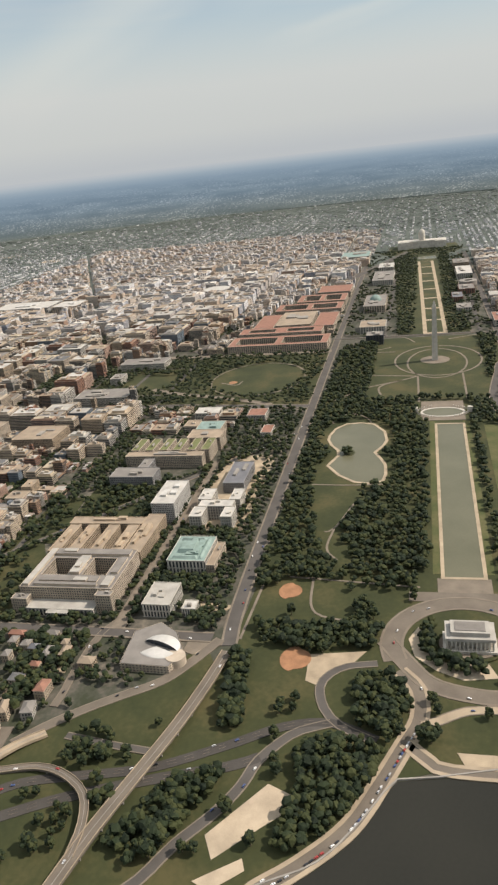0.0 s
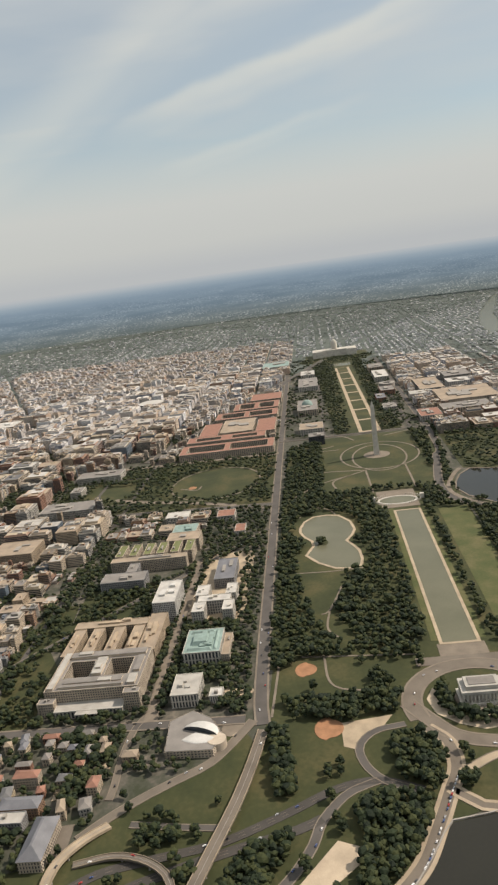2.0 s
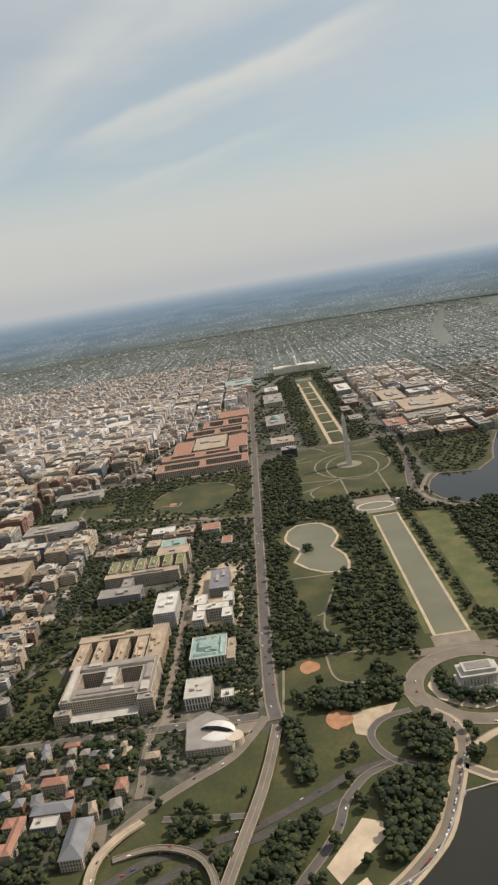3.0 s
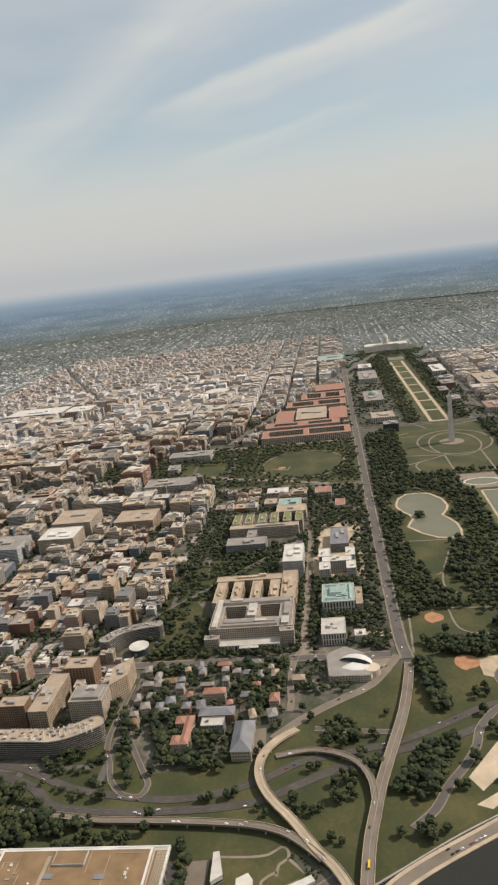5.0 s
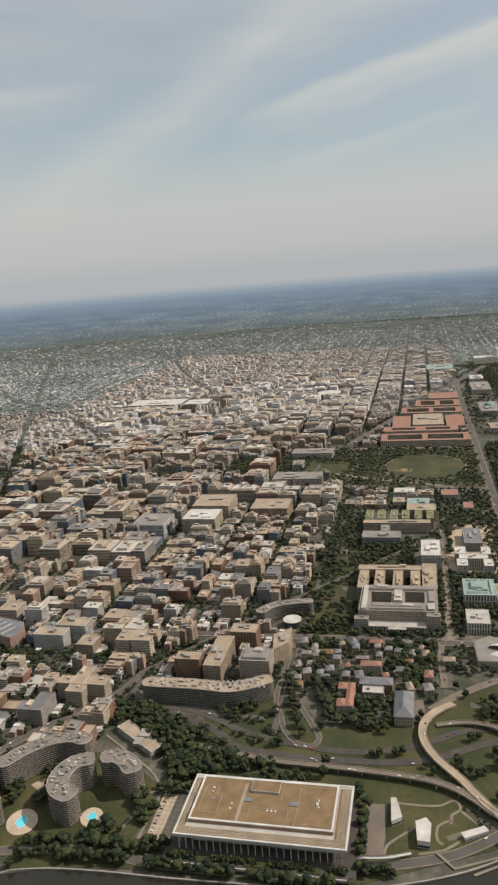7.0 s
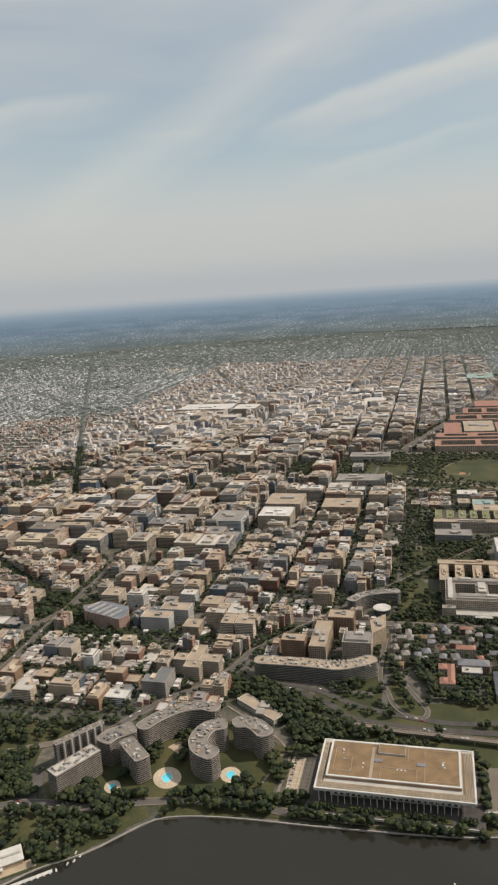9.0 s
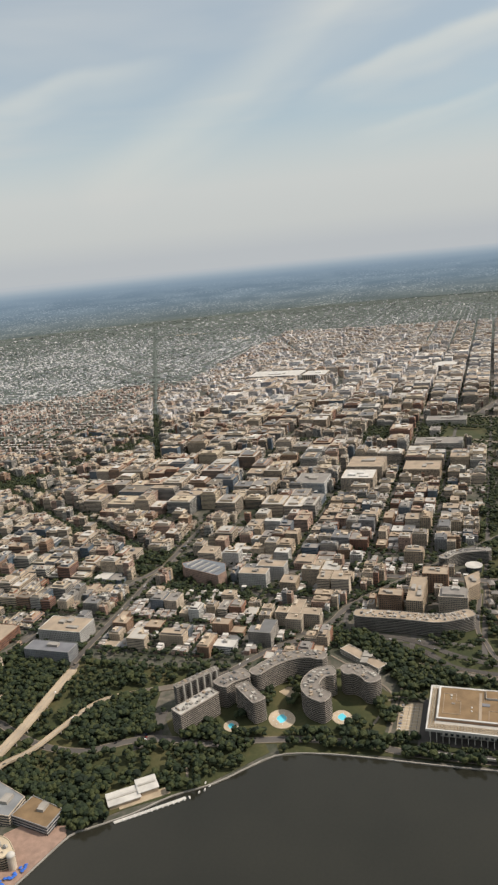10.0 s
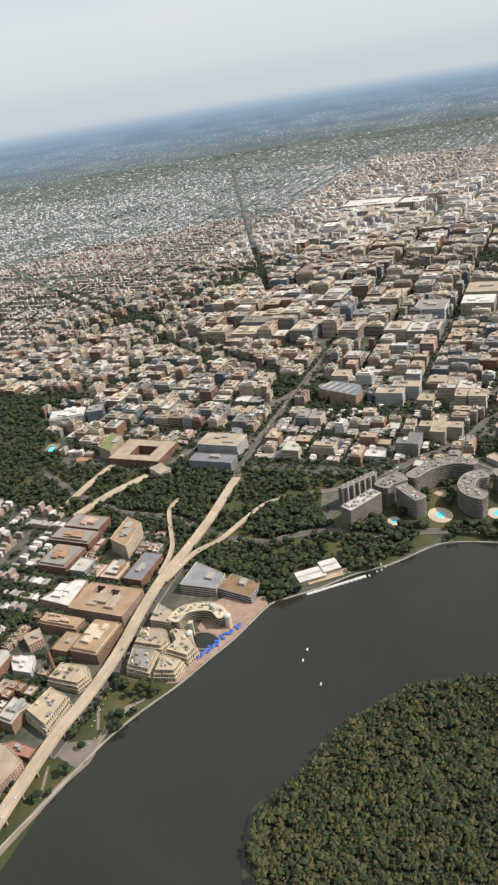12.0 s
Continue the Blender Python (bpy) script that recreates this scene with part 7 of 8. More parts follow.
bmesh.ops.subdivide_edges(ICO, edges=ICO.edges[:], cuts=1, use_grid_fill=True)
FINE_V, FINE_F = np.array([v.co[:] for v in ICO.verts]), [tuple(v.index for v in f.verts) for f in ICO.faces]
FINE_V /= np.linalg.norm(FINE_V, axis=1)[:, None]
ICO.free()


def clump(r, base, rough):
    """One uneven lump of leaves."""
    v = base * (1 + r.uniform(-rough, rough, (len(base), 1)))
    a, b = r.uniform(0, 6.28), r.uniform(-0.5, 0.5)
    ca, sa, cb, sb = math.cos(a), math.sin(a), math.cos(b), math.sin(b)
    return v @ np.array([[ca, -sa, 0], [sa, ca, 0], [0, 0, 1]]) @ np.array([[1, 0, 0], [0, cb, -sb], [0, sb, cb]])


def crown_shape(seed, n, base, faces, rough=0.3):
    """A crown of many lumps round a few limbs: width about 2, from z 0.35 to 1.9."""
    r = np.random.default_rng(seed)
    vs, fs, k = [], [], 0
    for i in range(n):
        a, e = i * 2.4 + r.uniform(-0.5, 0.5), r.uniform(0.15, 1.0) ** 0.7
        rad = r.uniform(0.30, 0.78) * math.sqrt(max(0.05, 1 - (e - 0.42) ** 2 * 2.0)) if i else 0.0
        size = r.uniform(0.26, 0.42) * (1.5 if n < 8 else 1.0)
        c = np.array([rad * math.cos(a), rad * math.sin(a), 0.45 + 1.15 * e])
        v = clump(r, base, rough) * (size, size, size * 0.8) + c
        vs.append(v)
        fs += [tuple(k + x for x in f) for f in faces]
        k += len(v)
    return np.vstack(vs), fs


def trunk_geo():
    q = Geo()
    n = 7
    for z0, z1, r0, r1 in ((0, 0.35, 0.075, 0.055), (0.35, 0.9, 0.055, 0.03)):
        for i in range(n):
            a, b = 2 * math.pi * i / n, 2 * math.pi * (i + 1) / n
            q.face([(r0 * math.cos(a), r0 * math.sin(a), z0), (r0 * math.cos(b), r0 * math.sin(b), z0), (r1 * math.cos(b), r1 * math.sin(b), z1), (r1 * math.cos(a), r1 * math.sin(a), z1)])
    for k in range(5):
        a = k * 1.3
        p, e = Vector((0, 0, 0.32 + 0.05 * k)), Vector((0.5 * math.cos(a), 0.5 * math.sin(a), 0.85 + 0.06 * k))
        s = Vector((-math.sin(a), math.cos(a), 0)) * 0.025
        u = Vector((0, 0, 0.03))
        for d in (s, u):
            q.face([tuple(p - d), tuple(p + d), tuple(e + d * 0.3), tuple(e - d * 0.3)])
    return q


TRUNK = trunk_geo().data("trunk", ["bark"])
CROWNS = []
for _s in range(6):
    _v, _f = crown_shape(40 + _s, 34, ICO_V, ICO_F, 0.34)
    _g = Geo()
    _g.v, _g.f, _g.m = _v.tolist(), _f, [0] * len(_f)
    CROWNS.append(_g.data("crown", ["leaf"]))
trees = random.Random(21)
ROADS_ALL = GAP_LINES + [(l, w / 2 + 3) for _, l, w in BRIDGES]
OPEN = [  # lawns and courts kept clear
    ELLIPSE, inset(POOL, -22), inset(POND, -20), box_plan(205, 770, -140, -60), box_plan(96, 175, -62, 62), [(455, 258), (560, 262), (520, 190), (399, 165), (302, 190), (180, 158), (195, 206), (304, 232)], [(-30, 200), (-15, 120), (-92, 175), (-86, 200)], [(150, 262), (60, 275), (55, 165), (140, 165)], [(-10, 275), (-10, 205), (-95, 190), (-120, 215), (-90, 265), (-30, 290)],
    [(-306, 262), (-235, 212), (-246, 180), (-272, 180), (-305, 210), (-336, 245)], [(-362, 262), (-320, 217), (-338, 206), (-366, 240)], box_plan(800, 945, -48, 70), box_plan(960, 1560, -110, 190), [(-100, 330), (-60, 318), (-80, 372), (-180, 462), (-190, 440), (-200, 360)], box_plan(1590, 3290, -22, 84), box_plan(-45, 130, -60, 62), [(-530, 600), (-400, 600), (-395, 440), (-500, 440)], box_plan(-620, -470, 1020, 1062), [(-1110, 1400), (-1000, 1400), (-1000, 1345), (-1080, 1372)], [(-140, 165), (-70, 160), (-60, 135), (-100, 120), (-150, 125)], box_plan(1120, 1250, 760, 900)]


def scatter(poly, n, gap, r, keep_open=True, thin=-9.0):
    """Random places in a plan, gap metres apart, clear of roads, water and things."""
    x0, x1, y0, y1 = extent(poly)
    pts = np.array([(r.uniform(x0, x1), r.uniform(y0, y1)) for _ in range(n)])
    ok = inside(pts[:, 0], pts[:, 1], poly)
    for f, box in zip(FOOT, FOOT_BOX):
        if box[1] - box[0] < 140:
            ok &= ~inside(pts[:, 0], pts[:, 1], inset(f, -3))
            continue
        f = box
        ok &= ~((pts[:, 0] > f[0]) & (pts[:, 0] < f[1]) & (pts[:, 1] > f[2]) & (pts[:, 1] < f[3]))
    for line, w in ROADS_ALL:
        ok &= ~near_line(pts[:, 0], pts[:, 1], line, w + 2)
    if keep_open:
        for o in OPEN:
            ok &= ~inside(pts[:, 0], pts[:, 1], o)
    for w in (BASIN, RIVER):
        if poly is not ISLAND:
            ok &= ~inside(pts[:, 0], pts[:, 1], w)
    if thin > -1:
        ok &= np.array([noise.noise(Vector((x / 38, y / 38, 7.7))) > thin for x, y in pts])
    pts, kept, cells = pts[ok], [], {}
    for x, y in pts.tolist():
        c = (int(x // gap), int(y // gap))
        if all((x - a) ** 2 + (y - b) ** 2 > gap * gap for i in (-1, 0, 1) for j in (-1, 0, 1) for a, b in cells.get((c[0] + i, c[1] + j), ())):
            cells.setdefault(c, []).append((x, y))
            kept.append((x, y))
    return kept


def lone_trees(places, group, label, lo, hi):
    for x, y in places:
        h = trees.uniform(lo, hi)
        t = thing("tree", x, y, 0.3, label=label, category="tree", group=group)
        w = h * trees.uniform(0.40, 0.52)
        for name, me in (("trunk", TRUNK), ("crown", CROWNS[trees.randrange(6)])):
            ob = new(name, me)
            ob.parent = t
            ob.scale = (w, w, h / 1.85)
            ob.rotation_euler = (0, 0, trees.uniform(0, 6.28))


OCT_V, OCT_F = np.array([(1, 0, 0), (0, 1, 0), (-1, 0, 0), (0, -1, 0), (0, 0, 1), (0, 0, -1.0)]), [(0, 1, 4), (1, 2, 4), (2, 3, 4), (3, 0, 4), (1, 0, 5), (2, 1, 5), (3, 2, 5), (0, 3, 5)]
SIMPLE = [crown_shape(80 + k, 6, ICO_V, ICO_F, 0.28) for k in range(10)]
WILD = [crown_shape(160 + k, 10, OCT_V, OCT_F, 0.5) for k in range(10)]
STREET = [crown_shape(200 + k, 4, ICO_V, ICO_F, 0.3) for k in range(8)]
SIMPLE_FAR = [crown_shape(120 + k, 1, OCT_V, OCT_F, 0.35) for k in range(6)]
STREET_FAR = [crown_shape(220 + k, 3, OCT_V, OCT_F, 0.4) for k in range(8)]


def wood(name, places, lo, hi, mat, label, shapes=SIMPLE, wide=0.5):
    """Many trees as one mass."""
    r = np.random.default_rng(len(places))
    vs, fs, k = [], [], 0
    for x, y in places:
        v, f = shapes[r.integers(len(shapes))]
        h = r.uniform(lo, hi)
        a = r.uniform(0, 6.28)
        c, s = math.cos(a), math.sin(a)
        w = h * wide * r.uniform(0.85, 1.2)
        vs.append(np.column_stack([(v[:, 0] * c - v[:, 1] * s) * w + x, (v[:, 0] * s + v[:, 1] * c) * w + y, v[:, 2] * h / 1.85]))
        fs += [(k + p, k + q, k + t) for p, q, t in f]
        k += len(v)
    q = Geo()
    if vs:
        q.v, q.f, q.m = np.vstack(vs).tolist(), fs, [0] * len(fs)
    return q.build(name, mat, None, False, kind="stuff", label=label, category="trees")


GROVES = [[(-196, 189), (-170, 154), (-169, 104), (-218, 96), (-275, 126), (-321, 167), (-316, 194), (-270, 182), (-235, 180)], [(-40, 290), (-41, 270), (-163, 258), (-172, 277)], [(27, 274), (30, 103), (-13, 103), (-17, 260)], [(-75, 131), (-64, 69), (-124, 72), (-161, 92), (-152, 129)], [(-231, 302), (-229, 259), (-280, 272), (-346, 323), (-329, 351)],
          [(-188, 440), (-187, 398), (-225, 385), (-226, 426)], [(-256, 392), (-255, 358), (-283, 354), (-291, 376)], [(32, 738), (45, 702), (-106, 683), (-240, 567), (-283, 580), (-275, 639), (-251, 677)], [(-235, 989), (-261, 929), (-320, 817), (-380, 741), (-423, 864), (-356, 908)], [(-21, 584), (-178, 545), (-90, 494), (-15, 504)],
          [(-553, 1393), (-497, 1278), (-600, 1210), (-651, 1308)], [(-715, 1386), (-690, 1246), (-770, 1205), (-799, 1240), (-741, 1352)], [(-600, 1180), (-612, 1080), (-590, 1060), (-575, 1090), (-592, 1140)]]
GROVES += [[(-525, 595), (-440, 597), (-440, 608), (-525, 607)], [(-535, 824), (-440, 824), (-440, 832), (-535, 832)], [(-50, -20), (-58, 10), (-45, 40), (-15, 58), (25, 60), (32, 46), (-10, 42), (-32, 20), (-36, -15)], [(610, 212), (625, 215), (640, 205), (625, 195)], [(-585, 1160), (-560, 1145), (-530, 1100), (-545, 1090), (-578, 1125)]]
_groves = [p for k, a in enumerate(GROVES) for p in scatter(a, 900, 8.5, trees, False)]
for _p in ([(-490, 966), (-440, 880), (-440, 868), (-536, 868), (-548, 900), (-552, 945), (-530, 960)], [(-470, 1085), (-500, 1062), (-490, 1025), (-420, 1035), (-412, 1050)]):
    _groves += scatter(_p, 400, 9.5, trees, False, thin=0.0)
_groves += [(-540 + trees.uniform(-3, 3), y) for y in range(834, 866, 8)] + [(-440, y) for y in range(834, 866, 9)]
_groves += [(-549 + trees.uniform(-4, 4) - (y > 980) * (y - 980) * 0.2, y) for y in range(872, 1080, 7) if not 1022 < y < 1052 and not 938 < y < 956] + [(-590 + trees.uniform(-5, 5), y) for y in range(1085, 1180, 8)]
_groves += [(-300 + 20 * k + trees.uniform(-3, 3), 702 + 5.2 * k + trees.uniform(-3, 3)) for k in range(9)]
_groves += [(-572 + trees.uniform(-3.5, 3.5) - max(0, y - 985) * 0.45, y + trees.uniform(-3, 3)) for y in range(606, 1010, 7) if noise.noise(Vector((y / 30, 2.2, 0))) > -0.25]
_groves += [(-545 + trees.uniform(-2, 2), y) for y in range(560, 606, 8)]
_plant = [(x + trees.uniform(-1, 1), y + trees.uniform(-1, 1)) for x in (-554, -557.5) for y in range(614, 826, 5) if y % 70 > 16]
_bank = scatter(SHORE_STRIP, 1800, 11, trees, thin=0.04)
_west = scatter(PARK_WEST, 3000, 9, trees, thin=0.24)
_ramp = scatter(PARK_RAMPS, 3600, 9.5, trees, thin=0.2)
lone_trees(_bank[:70], "trees on the bank", "leafy green tree on the grassy river bank", 10, 16)
lone_trees(_west[:130], "trees in the park", "dense dark green tree in the riverside park", 12, 20)
lone_trees(_ramp[:100], "trees among the ramps", "round green tree on the grass between highway ramps", 10, 17)
wood("park_trees", _groves + _bank[70:] + _west[130:] + _ramp[100:], 11, 19, "leaf", "dark green park trees in full leaf")
wood("young_trees", scatter([(-425, 477), (-423, 462), (-455, 427), (-474, 430), (-472, 447), (-448, 463)], 160, 4.5, trees, False), 3.5, 5, "leaf", "grid of small young trees in a mulched bed", SIMPLE, 0.45)
wood("terrace_planting", _plant, 11.5, 14.5, "leaf", "dense dark shrubs on the hall terrace", SIMPLE, 0.3)
_mall = scatter(PARK_MALL, 7000, 9.5, trees) + scatter(PARK_SOUTH, 2500, 10, trees)
wood("mall_trees", _mall, 11, 18, "leaf", "dense dark green grove of elms and oaks")
_ell = scatter(PARK_ELLIPSE, 2600, 12, trees) + scatter(PARK_LAFAYETTE, 300, 11, trees) + scatter(PARK_MALL_E, 4500, 12, trees) + scatter([(1600, 105), (3300, 105), (3300, 320), (1600, 320)], 1800, 13, trees, thin=0.0) + scatter([(1600, -165), (3300, -165), (3300, -20), (1600, -20)], 1200, 13, trees, thin=0.0) + scatter(PARK_FARRAGUT, 100, 11, trees) + scatter(PARK_CIRCLE, 120, 12, trees) + scatter(PARK_DUPONT, 140, 12, trees)
_ell += scatter([(1090, -195), (1470, -200), (1540, -480), (1420, -460), (1250, -405), (1130, -360), (1050, -280), (1060, -215)], 900, 13, trees)
wood("garden_trees", _ell, 10, 17, "leaf", "green garden trees round lawns", STREET, 0.55)
_creek = scatter(PARK_CREEK, 12000, 9.0, trees, thin=-0.42) + scatter(PARK_RAWLINS, 900, 11, trees, thin=-0.02) + scatter(PARK_GTOWN, 70, 11, trees) + scatter(PARK_E_ST, 700, 11, trees, thin=-0.1)
wood("creek_trees", _creek, 10, 17, "leaf", "dense creekside wood in full leaf")
_isle = scatter(ISLAND, 34000, 5.0, trees, False)
wood("island_wood", [p for p in _isle if p[0] < -800], 7, 17, "leaf_wood", "olive and yellow-green wood covering the river island", WILD, 0.6)
_hill = scatter([(10, 328), (900, 334), (900, 372), (10, 374)], 900, 10, trees) + scatter([(590, 372), (915, 372), (915, 490), (720, 490), (590, 470)], 420, 11, trees) + scatter([(10, 350), (60, 350), (60, 405), (25, 400)], 60, 9, trees) + scatter([(110, 372), (172, 372), (172, 455), (112, 455)], 90, 10, trees) + scatter([(262, 372), (300, 372), (300, 455), (268, 455)], 50, 10, trees) + scatter([(-165, 470), (0, 470), (5, 735), (-190, 735), (-230, 560)], 300, 10, trees) + scatter([(-430, 830), (-300, 1010), (-215, 1010), (-250, 900), (-330, 820)], 400, 10, trees) + scatter(box_plan(-175, 15, 1262, 1425), 500, 9.5, trees) + scatter([(-600, 1205), (-640, 1235), (-560, 1262), (-530, 1228)], 30, 12, trees) + scatter(box_plan(400, 458, 530, 664), 200, 10, trees) + scatter(box_plan(440, 590, 664, 742), 300, 10, trees) + scatter(box_plan(590, 725, 664, 742), 220, 11, trees) + scatter([(-110, 330), (20, 330), (25, 470), (-110, 470)], 260, 10, trees) + scatter([(-1225, 1414), (-1198, 1436), (-1151, 1400), (-1194, 1389), (-1220, 1398)], 200, 7, trees, False) + scatter([(-1110, 1406), (-996, 1402), (-1005, 1390), (-1100, 1393)], 200, 8, trees, False) + scatter([(-1005, 1390), (-996, 1355), (-995, 1317), (-1033, 1334), (-1033, 1372)], 80, 8, trees, False) + scatter([(-700, 1450), (-380, 1450), (-400, 1600), (-660, 1600)], 700, 11, trees)
_hill += [(x + trees.uniform(-2, 2), y + trees.uniform(-2, 2)) for y in (456, 461, 484) for x in range(30, 590, 9) if trees.random() < 0.7 and not (y < 470 and 300 < x < 420)]
_hill += scatter([(-8, 486), (28, 486), (28, 655), (-8, 655)], 160, 8, trees, False) + scatter([(98, 366), (140, 366), (140, 452), (100, 452)], 160, 8, trees, False) + scatter([(230, 366), (286, 366), (286, 452), (230, 452)], 120, 9, trees, False)
wood("hill_trees", _hill, 9, 15, "leaf", "dark green trees among old houses")


def street_trees():
    out, far = [], []
    for x in NS:
        for y in np.arange(-1900, 5600, 15):
            for s in (-8, 8):
                if trees.random() < (0.8 if x < 1000 else 0.5) and in_view(x, y, 8400) and zone(x, y)[0] != "none":
                    out.append((x + s + trees.uniform(-2, 2), y + trees.uniform(-6, 6))) if math.hypot(x + 1150, y - 420) < 3300 else far.append((x + trees.uniform(-60, 60), y + trees.uniform(-60, 60)))
    for y in EW:
        for x in np.arange(-1200, 9400, 15):
            for s in (-8, 8):
                if trees.random() < (0.8 if x < 1000 else 0.5) and in_view(x, y, 8400) and zone(x, y)[0] != "none":
                    out.append((x + trees.uniform(-6, 6), y + s + trees.uniform(-2, 2))) if math.hypot(x + 1150, y - 420) < 3300 else far.append((x + trees.uniform(-60, 60), y + trees.uniform(-60, 60)))
    # back gardens of the row-house quarters
    for x0, x1 in zip(NS[:-1], NS[1:]):
        for y0, y1 in zip(EW[:-1], EW[1:]):
            cx, cy = (x0 + x1) / 2, (y0 + y1) / 2
            if in_view(cx, cy, 3200) and zone(cx, cy)[0] == "flats":
                for _ in range(16):
                    out.append((trees.uniform(x0, x1), trees.uniform(y0, y1)))
            if in_view(cx, cy, 8400) and zone(cx, cy)[0] == "row":
                d = math.hypot(cx + 1150, cy - 420)
                for _ in range(20 if d < 4500 else 13):
                    (out if d < 3300 else far).append((trees.uniform(x0, x1), y0 + (y1 - y0) * trees.choice((0.25, 0.3, 0.5, 0.7, 0.75)) + trees.uniform(-4, 4)))
    for line, w in AVENUES:
        for x, y in smooth_line(line, 11).tolist() if len(line) > 2 else [(line[0][0] + (line[1][0] - line[0][0]) * k / 90, line[0][1] + (line[1][1] - line[0][1]) * k / 90) for k in range(91)]:
            if math.hypot(x + 1150, y - 420) < 3000 and x > -300:
                for o in (-1, 1):
                    out.append((x + trees.uniform(-2, 2), y + o * (w - 2) + trees.uniform(-1, 1)))
    for p, q, r, s in GARDENS:
        for _ in range(max(1, int((q - p) * (s - r) / 150))):
            out.append((trees.uniform(p, q), trees.uniform(r, s)))
    for line, w in TREE_LINES:
        for x, y in smooth_line(line, 9).tolist():
            for o in (-0.5, 0.5):
                (out if math.hypot(x + 1150, y - 420) < 3300 else far).append((x + o * w * 0.5 + trees.uniform(-3, 3), y - o * w + trees.uniform(-3, 3)))
    return out, far


_near, _far = street_trees()


def clear(pts, pad=0):
    p = np.array(pts)
    ok = np.ones(len(p), bool)
    for w in WATERS:
        ok &= ~inside(p[:, 0], p[:, 1], w)
    for q in (PARK_MALL, PARK_ELLIPSE, PARK_MALL_E):
        ok &= ~inside(p[:, 0], p[:, 1], q)
    for f in FOOT_BOX:
        ok &= ~((p[:, 0] > f[0]) & (p[:, 0] < f[1]) & (p[:, 1] > f[2]) & (p[:, 1] < f[3]))
    for line, w in GAP_LINES:
        ok &= ~near_line(p[:, 0], p[:, 1], line, w + 2)
    return p[ok].tolist()


_built = np.zeros((2300, 2600), bool)  # built-on cells of two metres
for _k in LOTS:
    for x0, x1, y0, y1, h, d in np.asarray(LOTS[_k]).tolist():
        if x0 < 3200 and y0 < 4200:
            _built[max(0, int((x0 + 1401) / 2)):max(0, int((x1 + 1399) / 2)), max(0, int((y0 + 1001) / 2)):max(0, int((y1 + 999) / 2))] = True
_near = [p for p in clear(_near) if not (-1400 < p[0] < 3190 and -1000 < p[1] < 4190 and _built[int((p[0] + 1400) / 2), int((p[1] + 1000) / 2)])]
wood("back_street_trees", [p for p in _near if math.hypot(p[0] + 1150, p[1] - 420) > 2100], 7, 13, "leaf", "green street trees between farther blocks", STREET_FAR, 0.75)
wood("street_trees", [p for p in _near if math.hypot(p[0] + 1150, p[1] - 420) <= 2100], 7, 13, "leaf", "green street trees between the blocks", STREET, 0.6)
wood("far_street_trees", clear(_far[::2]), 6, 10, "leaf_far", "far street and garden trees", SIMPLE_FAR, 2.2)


def far_woods():
    out = []
    r = random.Random(77)
    for _ in range(26000):
        a, d = radians(r.uniform(-27, 62)), 8500 * math.sqrt(r.uniform(0.2, 1.0))
        x, y = -1150 + d * math.cos(a), 420 + d * math.sin(a)
        n = noise.noise(Vector((x / 900, y / 900, 3.1)))
        if n > (0.14 if d < 6500 else -0.05):
            out.append((x, y))
    return out


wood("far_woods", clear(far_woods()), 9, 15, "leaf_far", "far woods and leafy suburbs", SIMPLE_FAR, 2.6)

# ---- traffic ----
CAR_PAINT = {}
for _n, _c in (("car_white", (0.75, 0.74, 0.72)), ("car_silver", (0.45, 0.45, 0.45)), ("car_black", (0.02, 0.02, 0.022)), ("car_red", (0.35, 0.03, 0.025)), ("car_blue", (0.05, 0.08, 0.2))):
    M[_n] = material(_n, spread(_c, 0.05), 0.3, 0.2, bump=0.0, spec=0.6)


def car_master(paint, label, long=4.6):
    t = thing("car", 0, 0, -500, label=label, category="car", group="cars on the roads")
    t.location = (0, 0, 0)
    q = Geo()
    hl = long / 2
    prof = [(-hl, 0.35), (-hl, 0.85), (-hl * 0.6, 0.95), (hl * 0.5, 0.95), (hl * 0.95, 0.75), (hl, 0.35)]
    for y0, y1 in ((-0.9, 0.9),):
        n = len(prof)
        for i in range(n):
            (a, b), (c, d) = prof[i], prof[(i + 1) % n]
            q.face([(a, y0, b), (c, y0, d), (c, y1, d), (a, y1, b)])
        q.face([(a, y0, b) for a, b in prof][::-1])
        q.face([(a, y1, b) for a, b in prof])
    ob = q.build("body", paint, t)
    q = Geo()
    q.prism([(-hl * 0.75, -0.78), (hl * 0.4, -0.78), (hl * 0.4, 0.78), (-hl * 0.75, 0.78)], 0.95, 1.32)
    q.build("cabin_glass", "glass", t)
    q = Geo()
    q.box(-hl * 0.62, -0.7, 1.32, hl * 0.2, 0.7, 1.46)
    q.build("roof", paint, t)
    w = Geo()
    w.prism([(0.33 * math.cos(a * math.pi / 4), 0.33 * math.sin(a * math.pi / 4)) for a in range(8)], -0.1, 0.1, bottom=True)
    me = w.data("wheel", ["rubber"])
    for x in (-hl * 0.6, hl * 0.6):
        for y in (-0.85, 0.85):
            o = new("wheel", me)
            o.parent = t
            o.location, o.rotation_euler = (x * S, y * S, 0.33 * S), (math.pi / 2, 0, 0)
    return t


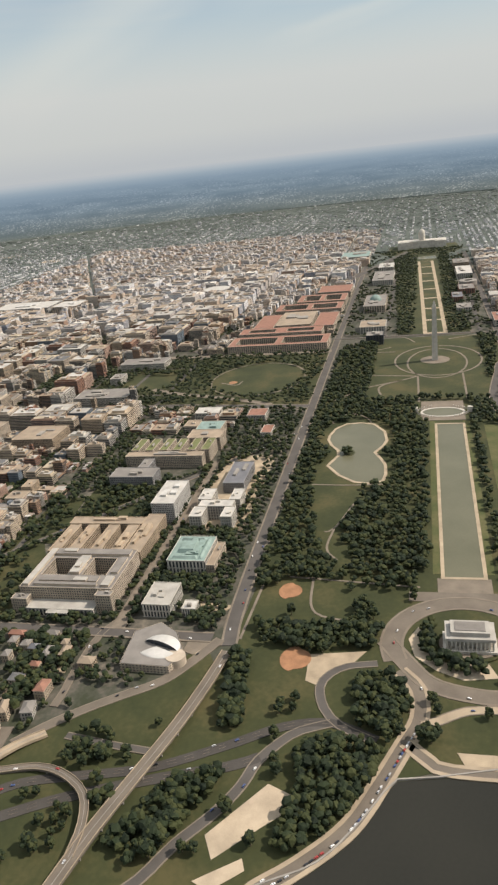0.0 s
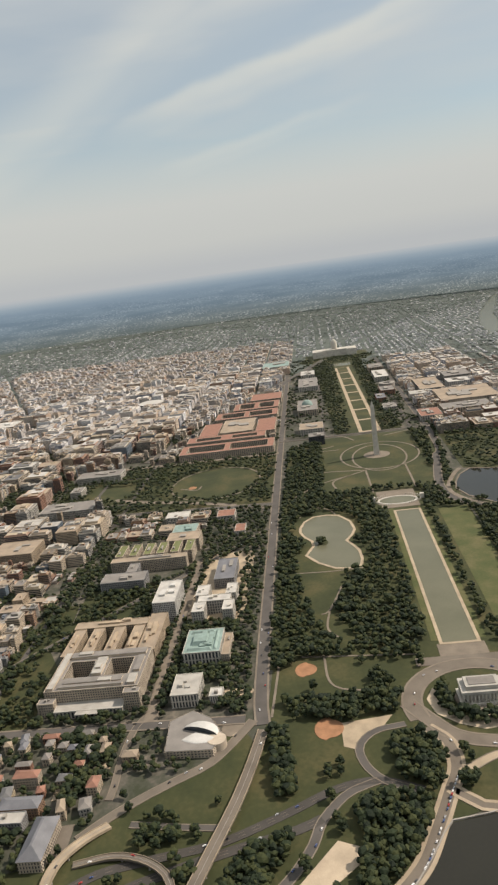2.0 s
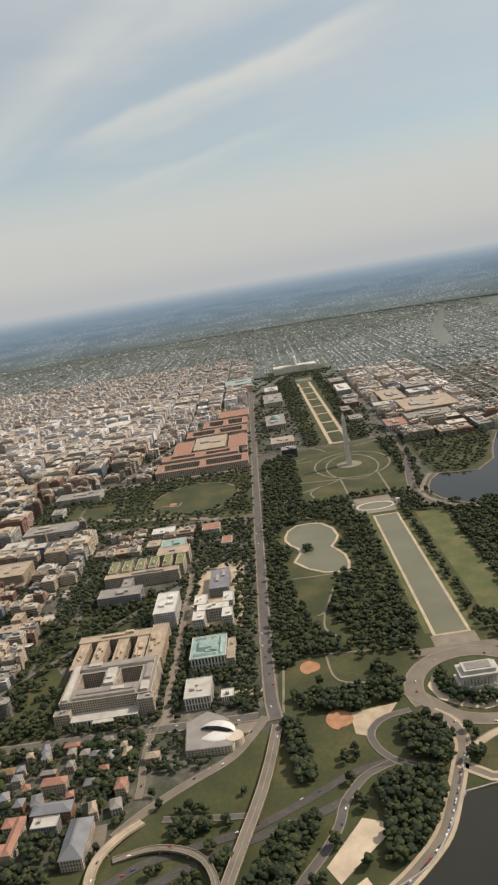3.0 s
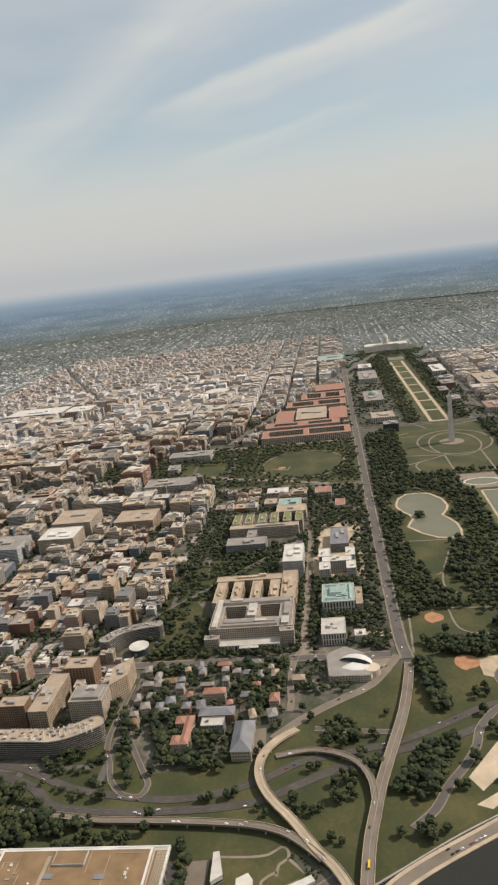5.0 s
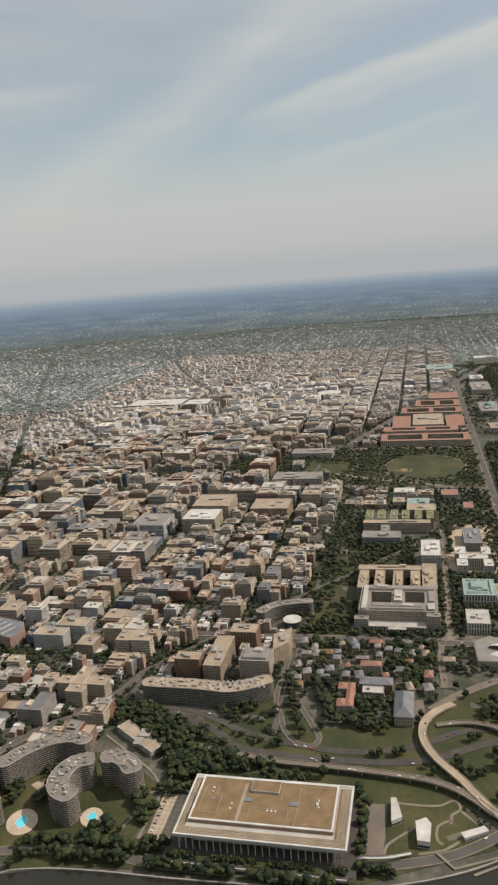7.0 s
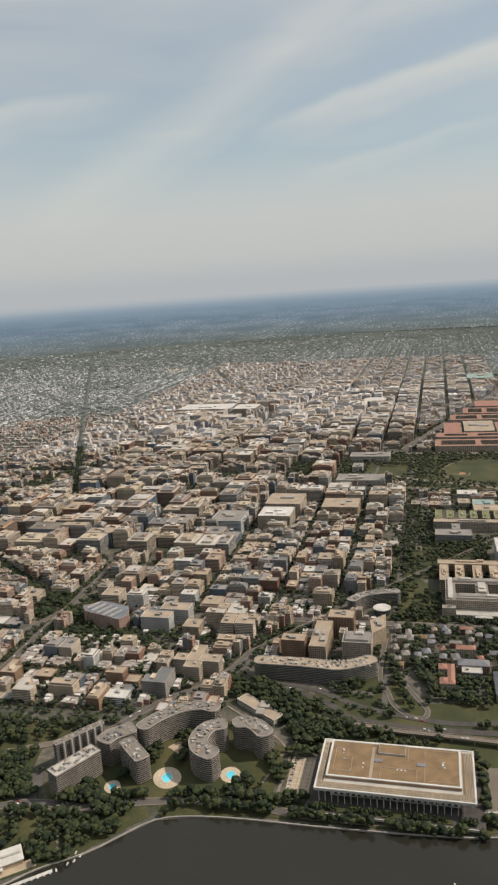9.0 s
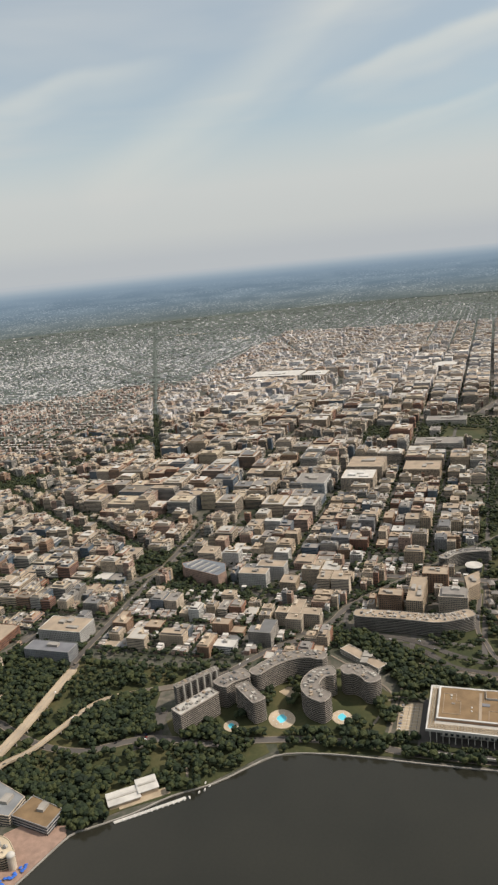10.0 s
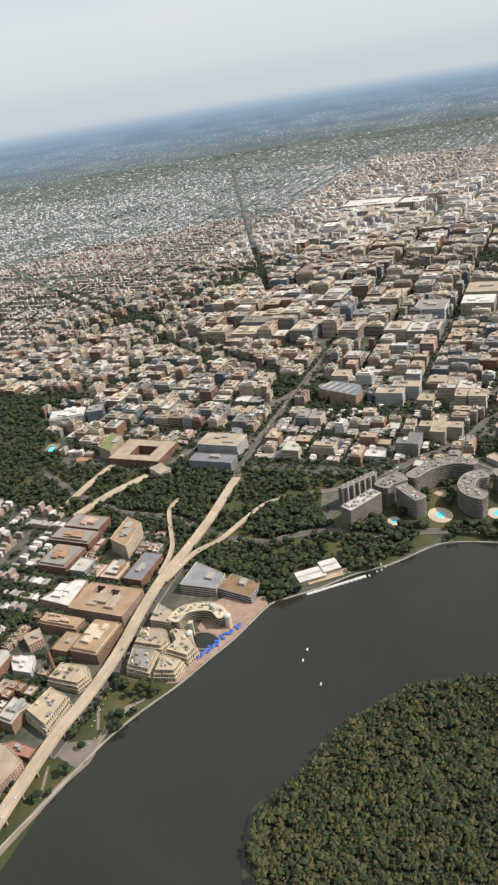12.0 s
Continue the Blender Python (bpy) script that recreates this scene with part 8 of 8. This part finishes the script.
def traffic():
    cars = [car_master("car_white", "white car on the road"), car_master("car_silver", "silver car on the road"), car_master("car_black", "black car on the road"), car_master("car_red", "red car on the road"), car_master("car_blue", "dark blue car on the road")]
    r = random.Random(5)
    used, free = set(), list(range(5))
    spots = []
    picks = [(n, l, w, k) for n, l, w, k in [(a, b, c, 1.0) for a, b, c, _ in MAINS] if l[0][0] < 200 or n == "road_avenue_north"]
    for n, l, w, k in picks:
        line = smooth_line(l, 6)
        for i in range(2, len(line) - 2):
            if r.random() < 0.07 and line[i][0] < 900:
                s = r.choice((-1, 1))
                p = sides(line, s * w * r.choice((0.13, 0.34)))[i]
                d = line[i + 1] - line[i - 1]
                spots.append((p[0], p[1], 1.55, math.degrees(math.atan2(d[1], d[0])) + (180 if s > 0 else 0)))
    for n, l, w in BRIDGES:
        line = smooth_line(l, 6)
        for i in range(2, len(line) - 2):
            if r.random() < 0.07:
                s = r.choice((-1, 1))
                p = sides(line, s * w * 0.22)[i]
                d = line[i + 1] - line[i - 1]
                spots.append((p[0], p[1], p[2] + 0.92, math.degrees(math.atan2(d[1], d[0])) + (180 if s > 0 else 0)))
    r.shuffle(spots)
    spots = spots[:175]
    line = smooth_line([q[1] for q in MAINS if q[0] == "road_shore"][0], 6)
    lane = sides(line, -3.4)
    for i in range(30, len(line) - 14):
        if r.random() < 0.62:
            d = line[i + 1] - line[i - 1]
            spots.append((lane[i][0], lane[i][1], 1.55, math.degrees(math.atan2(d[1], d[0]))))
    # parked cars: red-roofed yard, deck by the hall, office yard
    for k in range(14):
        spots.append((-140 - 4.3 * k, 672 - 0.8 * k + (3 if k % 2 else -4), 1.0, 80))
    for k in range(12):
        spots.append((-528 + 6.6 * k, 861, 1.1, 90))
    for k in range(12):
        spots.append((-618 + 5.5 * k, 1226 + 1.6 * k, 1.0, 70))
    for j, (x, y, z, a) in enumerate(spots):
        c = cars[j] if j < 5 else cars[r.choice((0, 0, 0, 1, 1, 2, 2, 3, 4))]
        m = pose(x * S, y * S, z * S, 0, 0, a)
        if j < 5:
            c.matrix_basis = m
        else:
            copy_thing(c, m)


traffic()


def bus(x, y, z, a):
    t = thing("bus", 0, 0, 0, label="bright yellow bus on the bridge road", category="bus")
    for name, q0, mat in (("body", (-5.5, -1.25, 0.4, 5.5, 1.25, 2.9), "yellow"), ("window_band", (-5.2, -1.3, 1.5, 5.54, 1.3, 2.3), "glass"), ("roof_cap", (-5.3, -1.1, 2.9, 5.3, 1.1, 3.15), "yellow")):
        q = Geo()
        q.box(*q0)
        q.build(name, mat, t)
    w = Geo()
    w.prism([(0.5 * math.cos(k * math.pi / 5), 0.5 * math.sin(k * math.pi / 5)) for k in range(10)], -0.15, 0.15, bottom=True)
    me = w.data("wheel", ["rubber"])
    for px in (-3.6, 3.4):
        for py in (-1.2, 1.2):
            o = new("wheel", me)
            o.parent = t
            o.location, o.rotation_euler = (px * S, py * S, 0.5 * S), (math.pi / 2, 0, 0)
    t.matrix_basis = pose(x * S, y * S, z * S, 0, 0, a)


bus(-451, 389.6, 9.0, 175)
